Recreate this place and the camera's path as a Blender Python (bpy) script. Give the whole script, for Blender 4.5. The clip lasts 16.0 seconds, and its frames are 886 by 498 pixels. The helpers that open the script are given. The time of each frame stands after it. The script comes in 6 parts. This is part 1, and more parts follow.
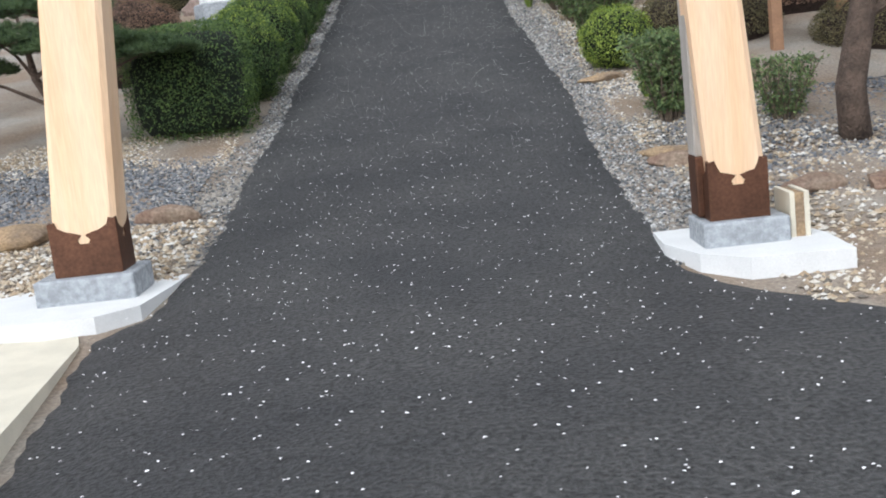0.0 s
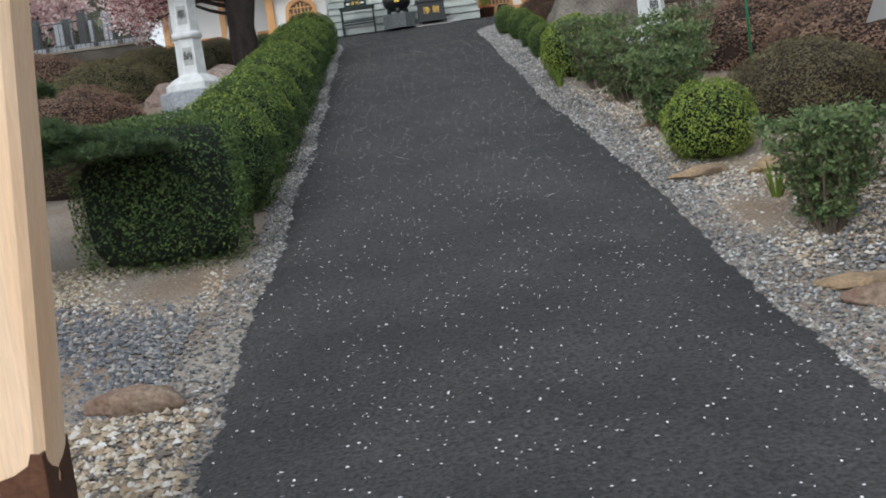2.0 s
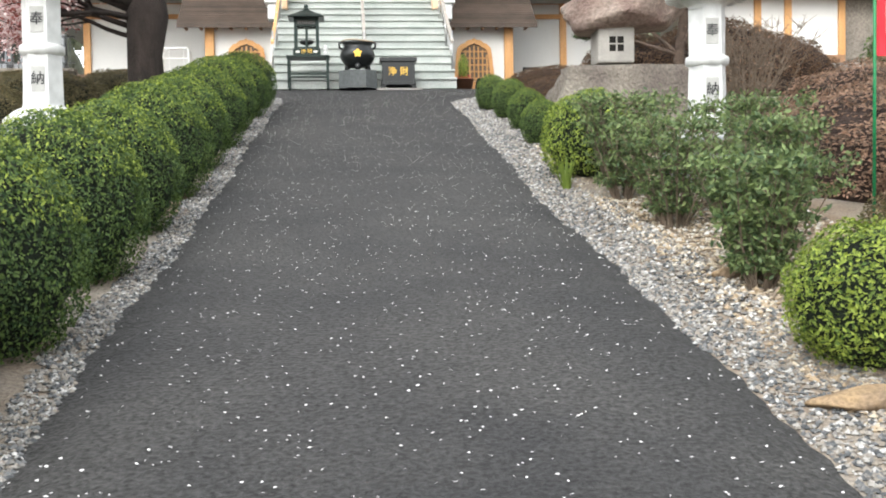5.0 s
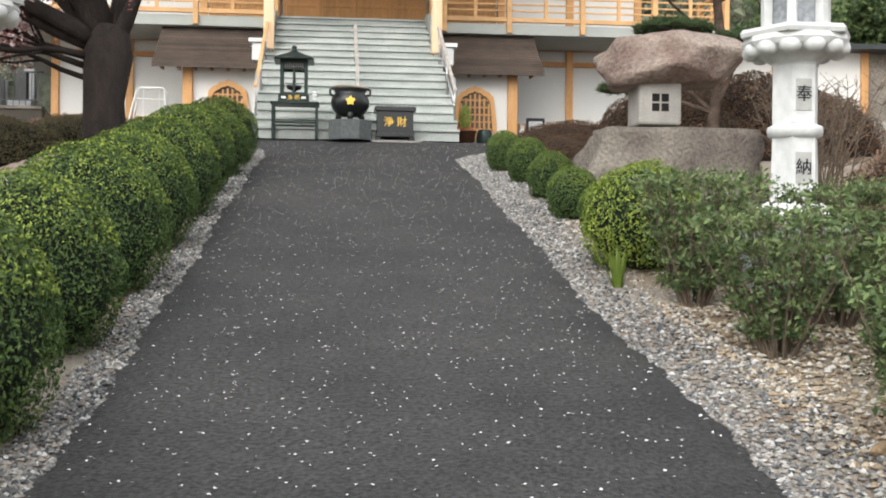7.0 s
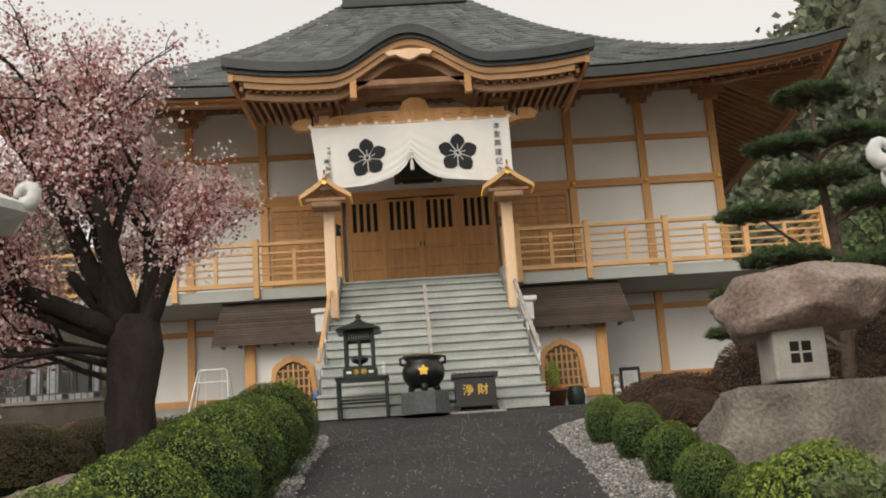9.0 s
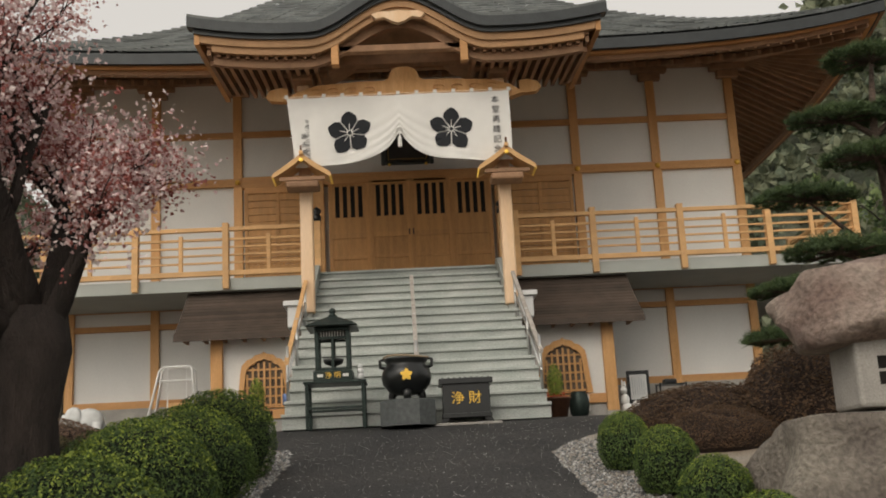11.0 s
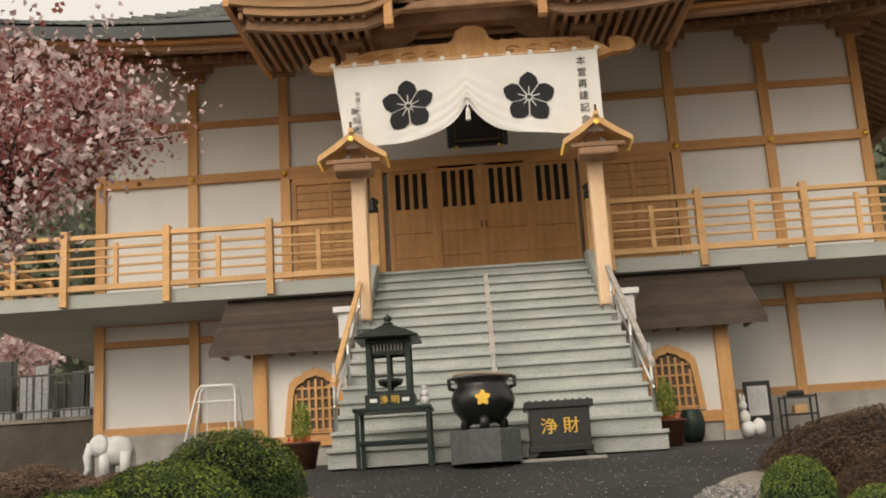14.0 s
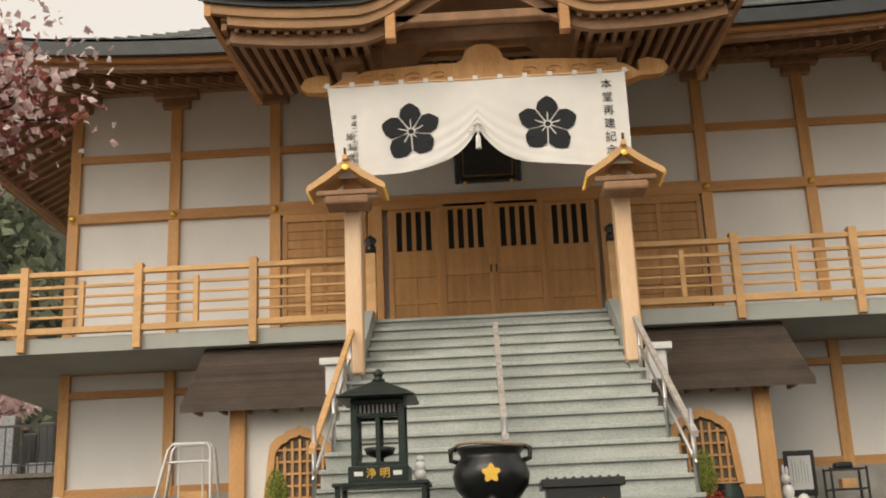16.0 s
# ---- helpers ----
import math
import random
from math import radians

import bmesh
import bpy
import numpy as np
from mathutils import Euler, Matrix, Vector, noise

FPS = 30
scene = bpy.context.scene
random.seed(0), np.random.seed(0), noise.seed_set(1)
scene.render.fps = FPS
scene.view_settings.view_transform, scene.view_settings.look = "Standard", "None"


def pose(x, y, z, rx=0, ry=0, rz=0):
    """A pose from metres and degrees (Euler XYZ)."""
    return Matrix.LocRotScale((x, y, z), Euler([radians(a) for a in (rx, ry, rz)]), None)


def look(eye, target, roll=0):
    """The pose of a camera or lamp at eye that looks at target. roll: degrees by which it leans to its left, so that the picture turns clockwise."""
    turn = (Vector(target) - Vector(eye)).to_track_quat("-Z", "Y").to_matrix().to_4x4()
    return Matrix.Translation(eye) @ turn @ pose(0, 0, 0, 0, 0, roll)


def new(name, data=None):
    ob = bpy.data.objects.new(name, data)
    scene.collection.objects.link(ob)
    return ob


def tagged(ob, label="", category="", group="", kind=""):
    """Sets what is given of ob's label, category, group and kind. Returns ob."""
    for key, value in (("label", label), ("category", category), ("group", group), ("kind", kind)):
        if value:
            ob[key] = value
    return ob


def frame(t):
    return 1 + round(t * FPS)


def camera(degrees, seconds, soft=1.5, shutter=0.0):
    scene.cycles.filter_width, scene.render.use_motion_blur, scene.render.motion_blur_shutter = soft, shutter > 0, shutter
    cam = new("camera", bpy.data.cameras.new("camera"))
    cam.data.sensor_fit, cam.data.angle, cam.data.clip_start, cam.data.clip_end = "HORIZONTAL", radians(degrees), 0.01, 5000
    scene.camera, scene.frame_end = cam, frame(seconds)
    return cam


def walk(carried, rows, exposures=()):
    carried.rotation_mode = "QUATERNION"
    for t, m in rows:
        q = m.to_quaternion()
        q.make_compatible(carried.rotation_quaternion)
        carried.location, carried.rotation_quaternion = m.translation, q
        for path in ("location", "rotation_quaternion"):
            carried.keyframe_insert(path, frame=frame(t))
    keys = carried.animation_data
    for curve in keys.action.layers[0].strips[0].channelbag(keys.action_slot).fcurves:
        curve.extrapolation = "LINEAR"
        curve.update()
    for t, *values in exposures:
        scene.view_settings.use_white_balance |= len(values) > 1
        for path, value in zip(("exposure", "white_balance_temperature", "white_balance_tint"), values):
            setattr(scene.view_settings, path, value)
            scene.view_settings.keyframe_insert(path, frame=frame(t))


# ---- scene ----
cam = camera(43.9, 16.0, soft=1.9)
PATH = [
    (0, (0.247, -4.174, 1.891), (0.224, -2.204, 1.547), -6.5),
    (0.5, (-0.055, -3.486, 2.004), (-0.108, -1.509, 1.708), -6.4),
    (1, (-0.165, -2.784, 2.083), (-0.194, -0.799, 1.845), -5.4),
    (1.5, (-0.406, -1.934, 2.069), (-0.337, 0.053, 1.850), -6.1),
    (2, (-0.447, -1.266, 2.052), (-0.387, 0.722, 1.850), -7.9),
    (2.5, (-0.341, -0.553, 2.043), (-0.230, 1.424, 1.760), -9.2),
    (3, (-0.180, 0.378, 2.099), (0.030, 2.338, 1.760), -3.9),
    (3.5, (-0.225, 1.296, 2.159), (-0.026, 3.276, 1.955), -3.4),
    (4, (-0.148, 2.086, 2.233), (0.048, 4.076, 2.159), -1.9),
    (4.2, (-0.150, 2.314, 2.231), (0.017, 4.306, 2.155), -1.7),
    (6.3, (-0.209, 4.611, 2.576), (-0.022, 6.601, 2.519), 0.5),
    (6.5, (-0.204, 4.766, 2.623), (-0.057, 6.758, 2.524), 1.3),
    (7, (-0.265, 5.340, 2.725), (-0.062, 7.330, 2.729), 0.5),
    (7.5, (-0.222, 5.856, 2.850), (-0.099, 7.851, 2.909), -0.5),
    (8, (-0.136, 6.347, 2.990), (-0.049, 8.335, 3.190), -1.8),
    (8.5, (-0.116, 7.013, 3.125), (-0.020, 8.970, 3.528), -4),
    (8.7, (-0.113, 7.132, 3.164), (-0.042, 9.079, 3.618), -4.1),
    (10.8, (0.018, 9.175, 3.545), (0.089, 11.123, 3.990), -3),
    (11, (0.044, 9.389, 3.597), (0.117, 11.338, 4.039), -3),
    (11.5, (0.180, 9.599, 3.692), (0.168, 11.548, 4.138), -2.9),
    (12, (0.043, 10.289, 3.774), (-0.004, 12.237, 4.223), -3.1),
    (12.5, (-0.005, 10.800, 3.834), (-0.032, 12.748, 4.284), -3.7),
    (13, (0.086, 11.333, 3.921), (0.072, 13.282, 4.373), -3.8),
    (13.5, (0.067, 11.780, 4.018), (0.034, 13.727, 4.475), -3.7),
    (14, (0.037, 12.220, 4.096), (-0.020, 14.167, 4.552), -3.5),
    (14.5, (-0.006, 12.582, 4.177), (-0.098, 14.531, 4.615), -3),
    (15, (-0.016, 13.127, 4.271), (-0.123, 15.072, 4.726), -3.2),
    (15.5, (0.002, 13.558, 4.361), (-0.095, 15.498, 4.838), -2.7),
    (16, (0.008, 13.979, 4.434), (-0.056, 15.902, 4.980), -2.4),
]
EXPOSURES = [(0.0, 0.22, 5950, 9), (0.5, 0.18, 5950, 9), (1.0, -0.05, 5950, 9), (1.5, -0.08, 5980, 9), (2.0, -0.22, 6000, 8), (2.5, -0.18, 6050, 8), (3.0, 0.4, 6200, 8),
             (3.5, 1.07, 6350, 8), (4.0, 0.95, 6400, 8), (6.5, 0.68, 6450, 8), (7.0, 0.46, 6500, 9), (7.5, 0.24, 6500, 10), (8.0, 0.22, 6750, 10), (8.5, -0.07, 7050, 10),
             (11.0, -0.56, 7300, 10), (12.5, -0.42, 7500, 10), (14.0, -0.23, 7700, 11), (16.0, -0.23, 7700, 11)]
walk(cam, [(t, look(eye, target, roll)) for t, eye, target, roll in PATH], EXPOSURES)

# ---- light ----
SUN_EL, SUN_ROT = 38.0, 205.0
world = bpy.data.worlds.new("overcast_sky")
scene.world = world
world.use_nodes = True
wn, wl = world.node_tree.nodes, world.node_tree.links
wn.clear()
sky = wn.new("ShaderNodeTexSky")
sky.sky_type, sky.sun_disc = "NISHITA", False
sky.sun_elevation, sky.sun_rotation = radians(SUN_EL), radians(SUN_ROT)
sky.air_density, sky.dust_density, sky.ozone_density = 1.0, 4.0, 1.0
hsv = wn.new("ShaderNodeHueSaturation")
hsv.inputs["Saturation"].default_value = 0.14
hsv.inputs["Value"].default_value = 2.1
bg = wn.new("ShaderNodeBackground")
bg.inputs["Strength"].default_value = 0.13
wo = wn.new("ShaderNodeOutputWorld")
wl.new(sky.outputs[0], hsv.inputs["Color"])
cloud = wn.new("ShaderNodeMix")
cloud.data_type = "RGBA"
cloud.inputs["Factor"].default_value, cloud.inputs["B"].default_value = 0.6, (8.6, 8.7, 8.9, 1)
wl.new(hsv.outputs[0], cloud.inputs["A"])
wl.new(cloud.outputs["Result"], bg.inputs["Color"])
wl.new(bg.outputs[0], wo.inputs["Surface"])
sun = new("sun", bpy.data.lights.new("sun", "SUN"))
sun.data.energy, sun.data.angle, sun.data.color = 0.85, radians(40), (1.0, 0.97, 0.92)
sd = Vector((math.sin(radians(SUN_ROT)) * math.cos(radians(SUN_EL)), math.cos(radians(SUN_ROT)) * math.cos(radians(SUN_EL)), math.sin(radians(SUN_EL))))
sun.matrix_world = look(sd * 60 + Vector((0, 15, 4)), (0, 15, 4))


# ---- materials ----
def mat(name, base, rough=0.7, metal=0.0, var=0.25, scale=6.0, fine=60.0, bump=0.15, second=None, detail=6.0, stretch=(1, 1, 1), rand=0.0, island=0.0, spec=0.4, coords="Object", bumpdist=0.01):
    """A procedural surface: base colour broken up by a coarse and a fine noise, with fine relief."""
    m = bpy.data.materials.new(name)
    m.use_nodes = True
    n, l = m.node_tree.nodes, m.node_tree.links
    b = n["Principled BSDF"]
    b.inputs["Roughness"].default_value, b.inputs["Metallic"].default_value = rough, metal
    b.inputs["Specular IOR Level"].default_value = spec
    tc, mp = n.new("ShaderNodeTexCoord"), n.new("ShaderNodeMapping")
    mp.inputs["Scale"].default_value = stretch
    l.new(tc.outputs[coords], mp.inputs["Vector"])
    t1, t2 = n.new("ShaderNodeTexNoise"), n.new("ShaderNodeTexNoise")
    t1.inputs["Scale"].default_value, t1.inputs["Detail"].default_value = scale, detail
    t2.inputs["Scale"].default_value, t2.inputs["Detail"].default_value = fine, 4.0
    l.new(mp.outputs[0], t1.inputs["Vector"])
    l.new(mp.outputs[0], t2.inputs["Vector"])
    mix = n.new("ShaderNodeMix")
    mix.data_type = "RGBA"
    sec = second if second else tuple(c * (1 - var) for c in base)
    mix.inputs["A"].default_value, mix.inputs["B"].default_value = (*base, 1), (*sec, 1)
    ramp = n.new("ShaderNodeMapRange")
    ramp.inputs["From Min"].default_value, ramp.inputs["From Max"].default_value = 0.35, 0.65
    l.new(t1.outputs[0], ramp.inputs["Value"])
    l.new(ramp.outputs[0], mix.inputs["Factor"])
    hv = n.new("ShaderNodeHueSaturation")
    l.new(mix.outputs["Result"], hv.inputs["Color"])
    val = n.new("ShaderNodeMapRange")
    val.inputs["From Min"].default_value, val.inputs["From Max"].default_value = 0.3, 0.7
    val.inputs["To Min"].default_value, val.inputs["To Max"].default_value = 1 - var * 0.6, 1 + var * 0.6
    l.new(t2.outputs[0], val.inputs["Value"])
    last = val.outputs[0]
    for amount, kind in ((rand, "ShaderNodeObjectInfo"), (island, "ShaderNodeNewGeometry")):
        if amount:
            src = n.new(kind)
            rr = n.new("ShaderNodeMapRange")
            rr.inputs["To Min"].default_value, rr.inputs["To Max"].default_value = 1 - amount, 1 + amount
            l.new(src.outputs["Random" if kind == "ShaderNodeObjectInfo" else "Random Per Island"], rr.inputs["Value"])
            mu = n.new("ShaderNodeMath")
            mu.operation = "MULTIPLY"
            l.new(last, mu.inputs[0])
            l.new(rr.outputs[0], mu.inputs[1])
            last = mu.outputs[0]
    l.new(last, hv.inputs["Value"])
    l.new(hv.outputs[0], b.inputs["Base Color"])
    if bump:
        bp = n.new("ShaderNodeBump")
        bp.inputs["Strength"].default_value, bp.inputs["Distance"].default_value = bump, bumpdist
        l.new(t2.outputs[0], bp.inputs["Height"])
        l.new(bp.outputs[0], b.inputs["Normal"])
    return m


M = {}
M["asphalt"] = mat("asphalt", (0.027, 0.027, 0.028), 0.76, var=1.2, scale=1.1, fine=42, bump=1.0, spec=0.4, second=(0.045, 0.044, 0.043), bumpdist=0.02)
M["soil"] = mat("soil", (0.23, 0.17, 0.12), 0.95, var=0.45, scale=1.1, fine=45, bump=0.8, second=(0.30, 0.27, 0.23), bumpdist=0.03)


def pebblemat(name, stops):
    """Loose stones: every stone takes one of several stone colours, with fine grain."""
    m = bpy.data.materials.new(name)
    m.use_nodes = True
    n, l = m.node_tree.nodes, m.node_tree.links
    b = n["Principled BSDF"]
    b.inputs["Roughness"].default_value = 0.85
    g, cr = n.new("ShaderNodeNewGeometry"), n.new("ShaderNodeValToRGB")
    while len(cr.color_ramp.elements) < len(stops):
        cr.color_ramp.elements.new(0.5)
    for e, (p, c) in zip(cr.color_ramp.elements, stops):
        e.position, e.color = p, (*c, 1)
    l.new(g.outputs["Random Per Island"], cr.inputs[0])
    tc, ns, hv, mr = n.new("ShaderNodeTexCoord"), n.new("ShaderNodeTexNoise"), n.new("ShaderNodeHueSaturation"), n.new("ShaderNodeMapRange")
    ns.inputs["Scale"].default_value = 90.0
    mr.inputs["To Min"].default_value, mr.inputs["To Max"].default_value = 0.45, 1.1
    l.new(tc.outputs["Object"], ns.inputs["Vector"])
    l.new(ns.outputs[0], mr.inputs["Value"])
    l.new(mr.outputs[0], hv.inputs["Value"])
    l.new(cr.outputs[0], hv.inputs["Color"])
    l.new(hv.outputs[0], b.inputs["Base Color"])
    return m


M["pebble"] = pebblemat("pebble", ((0.0, (0.06, 0.065, 0.07)), (0.35, (0.19, 0.195, 0.20)), (0.65, (0.32, 0.28, 0.23)), (0.88, (0.42, 0.41, 0.39)), (1.0, (0.66, 0.65, 0.63))))
M["pebble_dark"] = pebblemat("pebble_dark", ((0.0, (0.07, 0.075, 0.085)), (0.5, (0.17, 0.18, 0.20)), (0.85, (0.28, 0.27, 0.26)), (1.0, (0.45, 0.42, 0.38))))
M["pebble_tan"] = pebblemat("pebble_tan", ((0.0, (0.16, 0.14, 0.12)), (0.35, (0.44, 0.33, 0.21)), (0.7, (0.58, 0.50, 0.38)), (1.0, (0.76, 0.74, 0.70))))
M["petal"] = mat("petal", (0.92, 0.90, 0.90), 0.7, var=0.05, bump=0, island=0.12)
M["cream"] = mat("cream_concrete", (0.62, 0.57, 0.46), 0.9, var=0.12, scale=5, fine=140, bump=0.4)
M["white_concrete"] = mat("white_concrete", (0.66, 0.66, 0.65), 0.85, var=0.08, scale=4, fine=90, bump=0.3)
M["granite"] = mat("granite", (0.36, 0.38, 0.40), 0.75, var=0.35, scale=25, fine=220, bump=0.2)
M["pale_granite"] = mat("pale_granite", (0.66, 0.67, 0.66), 0.75, var=0.18, scale=9, fine=200, bump=0.25)
M["step_stone"] = mat("step_stone", (0.34, 0.37, 0.345), 0.75, var=0.30, scale=2.2, fine=40, bump=0.1, second=(0.44, 0.46, 0.435), rand=0.08, stretch=(1, 1, 2))
M["plaster"] = mat("white_plaster", (0.71, 0.70, 0.67), 0.9, var=0.05, scale=2.0, fine=40, bump=0.05, stretch=(1, 1, 0.5))
M["wood"] = mat("cypress_timber", (0.60, 0.33, 0.14), 0.6, var=0.22, scale=2.0, fine=26, bump=0.05, stretch=(4, 4, 0.5), rand=0.10, second=(0.52, 0.27, 0.10))
M["wood_h"] = mat("cypress_beam", (0.55, 0.29, 0.12), 0.6, var=0.22, scale=2.0, fine=26, bump=0.05, stretch=(0.5, 4, 4), rand=0.10, second=(0.47, 0.23, 0.085))
M["wood_pale"] = mat("new_cypress", (0.76, 0.55, 0.37), 0.55, var=0.14, scale=1.6, fine=20, bump=0.04, stretch=(5, 5, 0.35), second=(0.72, 0.48, 0.29))
M["wood_rail"] = mat("rail_timber", (0.68, 0.40, 0.18), 0.6, var=0.18, scale=2.0, fine=26, bump=0.05, stretch=(1, 3, 3), rand=0.10)
M["wood_porch"] = mat("porch_timber", (0.43, 0.24, 0.115), 0.65, var=0.25, scale=2.0, fine=26, bump=0.05, stretch=(0.6, 3, 3), rand=0.10)
# Eave shade, lifted a little for haze, is put into this darker timber.
M["wood_dark"] = mat("eave_shade_timber", (0.33, 0.185, 0.105), 0.7, var=0.25, scale=2.0, fine=26, bump=0.05, stretch=(3, 1, 3), rand=0.12)
M["wood_door"] = mat("door_timber", (0.50, 0.26, 0.10), 0.6, var=0.2, scale=2.0, fine=24, bump=0.05, stretch=(5, 5, 0.5), rand=0.07)
M["grey_wood"] = mat("weathered_timber", (0.42, 0.38, 0.34), 0.8, var=0.3, scale=2, fine=30, bump=0.1, stretch=(5, 5, 0.4))
M["copper"] = mat("aged_copper", (0.13, 0.06, 0.035), 0.5, 0.6, var=0.35, scale=5, fine=50, bump=0.05)
M["roof"] = mat("slate_roof", (0.075, 0.085, 0.085), 0.6, var=0.45, scale=2.5, fine=30, bump=0.2, island=0.35, second=(0.12, 0.13, 0.125))
M["roof_edge"] = mat("roof_edge_metal", (0.045, 0.05, 0.052), 0.5, 0.3, var=0.2, scale=4, fine=40, bump=0.05)
M["shingle"] = mat("shingle_brown", (0.085, 0.062, 0.048), 0.75, var=0.3, scale=3, fine=50, bump=0.2, rand=0.25, island=0.25)
M["fascia"] = mat("painted_concrete", (0.40, 0.42, 0.39), 0.8, var=0.1, scale=2, fine=50, bump=0.1)
M["base_stone"] = mat("base_stone", (0.38, 0.36, 0.33), 0.85, var=0.25, scale=3, fine=60, bump=0.3)
M["cloth"] = mat("white_cloth", (0.72, 0.71, 0.68), 0.9, var=0.04, scale=5, fine=200, bump=0.1)
M["black_ink"] = mat("black_ink", (0.012, 0.014, 0.018), 0.8, var=0.2, bump=0)
M["gold"] = mat("gold_leaf", (0.80, 0.50, 0.10), 0.35, 0.9, var=0.1, bump=0.05)
M["black"] = mat("black_lacquer", (0.012, 0.014, 0.014), 0.3, 0.0, var=0.3, scale=5, fine=60, bump=0.03, spec=0.5)
M["bronze"] = mat("green_black_bronze", (0.030, 0.045, 0.040), 0.45, 0.6, var=0.35, scale=6, fine=60, bump=0.08)
# Near-black fill for openings and holes: their inner shade is put in the colour.
M["gap_shade"] = mat("interior_shade", (0.01, 0.008, 0.006), 0.9, var=0.2, bump=0)
M["steel"] = mat("brushed_steel", (0.55, 0.55, 0.54), 0.35, 0.9, var=0.08, bump=0.02)
M["white_paint"] = mat("white_enamel", (0.78, 0.78, 0.76), 0.4, var=0.06, bump=0.02)
M["boulder"] = mat("boulder", (0.18, 0.125, 0.105), 0.85, var=0.5, scale=2.2, fine=22, bump=0.9, second=(0.30, 0.245, 0.205), bumpdist=0.03)
M["boulder_grey"] = mat("boulder_grey", (0.25, 0.22, 0.185), 0.88, var=0.5, scale=1.8, fine=24, bump=0.9, second=(0.15, 0.135, 0.115), bumpdist=0.03)
M["boulder_slab"] = mat("boulder_slab", (0.24, 0.215, 0.18), 0.9, var=0.5, scale=1.6, fine=30, bump=1.0, second=(0.12, 0.10, 0.088), bumpdist=0.03)
M["wall_dark"] = mat("wall_dark", (0.055, 0.048, 0.040), 0.92, var=0.5, scale=1.4, fine=30, bump=0.7, second=(0.09, 0.08, 0.065))
M["panel_grey"] = mat("panel_grey", (0.42, 0.42, 0.40), 0.7, var=0.15, scale=12, fine=120, bump=0.2)
M["rock_red"] = mat("rock_red", (0.17, 0.105, 0.075), 0.92, var=0.5, scale=5, fine=40, bump=0.9, second=(0.25, 0.19, 0.14))
M["rock_tan"] = mat("rock_tan", (0.33, 0.23, 0.13), 0.92, var=0.5, scale=6, fine=50, bump=0.8, second=(0.20, 0.145, 0.10))
M["bark"] = mat("dark_bark", (0.035, 0.026, 0.022), 0.95, var=0.5, scale=5, fine=40, bump=1.0, stretch=(2, 2, 0.6), bumpdist=0.03)
M["pine_bark"] = mat("pine_bark", (0.12, 0.085, 0.065), 0.95, var=0.5, scale=6, fine=40, bump=1.0, bumpdist=0.03)
M["twig"] = mat("twig", (0.17, 0.13, 0.095), 0.9, var=0.3, bump=0.2)


def leafmat(name, base, tip, island=0.35, rough=0.55):
    """Leaves: colour varies from leaf to leaf between two greens, with a little light coming through."""
    m = bpy.data.materials.new(name)
    m.use_nodes = True
    n, l = m.node_tree.nodes, m.node_tree.links
    b = n["Principled BSDF"]
    g = n.new("ShaderNodeNewGeometry")
    mix = n.new("ShaderNodeMix")
    mix.data_type = "RGBA"
    mix.inputs["A"].default_value, mix.inputs["B"].default_value = (*base, 1), (*tip, 1)
    tc, ns = n.new("ShaderNodeTexCoord"), n.new("ShaderNodeTexNoise")
    ns.inputs["Scale"].default_value, ns.inputs["Detail"].default_value = 4.0, 3.0
    l.new(tc.outputs["Object"], ns.inputs["Vector"])
    ad = n.new("ShaderNodeMath")
    ad.operation = "ADD"
    l.new(g.outputs["Random Per Island"], ad.inputs[0])
    l.new(ns.outputs[0], ad.inputs[1])
    mr = n.new("ShaderNodeMapRange")
    mr.inputs["From Min"].default_value, mr.inputs["From Max"].default_value = 0.55, 1.5
    l.new(ad.outputs[0], mr.inputs["Value"])
    l.new(mr.outputs[0], mix.inputs["Factor"])
    l.new(mix.outputs["Result"], b.inputs["Base Color"])
    b.inputs["Roughness"].default_value = rough
    b.inputs["Specular IOR Level"].default_value = 0.35
    tr = n.new("ShaderNodeBsdfTranslucent")
    l.new(mix.outputs["Result"], tr.inputs["Color"])
    ms = n.new("ShaderNodeMixShader")
    ms.inputs[0].default_value = 0.25
    l.new(b.outputs[0], ms.inputs[1])
    l.new(tr.outputs[0], ms.inputs[2])
    l.new(ms.outputs[0], n["Material Output"].inputs["Surface"])
    return m


M["leaf"] = leafmat("clipped_leaf", (0.026, 0.060, 0.020), (0.135, 0.20, 0.05))
# Yellow-green bushes' own colour; on hedge tops it also stands for top light.
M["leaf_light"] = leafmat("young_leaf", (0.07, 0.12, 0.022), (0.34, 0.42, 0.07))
M["leaf_shrub"] = leafmat("shrub_leaf", (0.055, 0.095, 0.04), (0.22, 0.29, 0.11))
M["leaf_red"] = leafmat("bronze_leaf", (0.13, 0.09, 0.062), (0.36, 0.22, 0.15))
M["leaf_olive"] = leafmat("olive_leaf", (0.08, 0.072, 0.038), (0.22, 0.185, 0.09))
M["leaf_brown"] = leafmat("winter_azalea_leaf", (0.065, 0.042, 0.026), (0.18, 0.105, 0.058))
# Dark fills for bush cores: the shade between leaves is put into these colours.
M["leaf_core"] = mat("shade_core_green", (0.012, 0.02, 0.009), 0.95, var=0.5, scale=14, fine=60, bump=0.6, bumpdist=0.04)
M["red_core"] = mat("shade_core_bronze", (0.04, 0.024, 0.018), 0.95, var=0.5, scale=14, fine=60, bump=0.6, bumpdist=0.04)
M["needle"] = leafmat("pine_needle", (0.03, 0.058, 0.028), (0.11, 0.16, 0.06))
M["blossom"] = leafmat("cherry_blossom", (0.60, 0.38, 0.38), (0.90, 0.80, 0.78), rough=0.8)
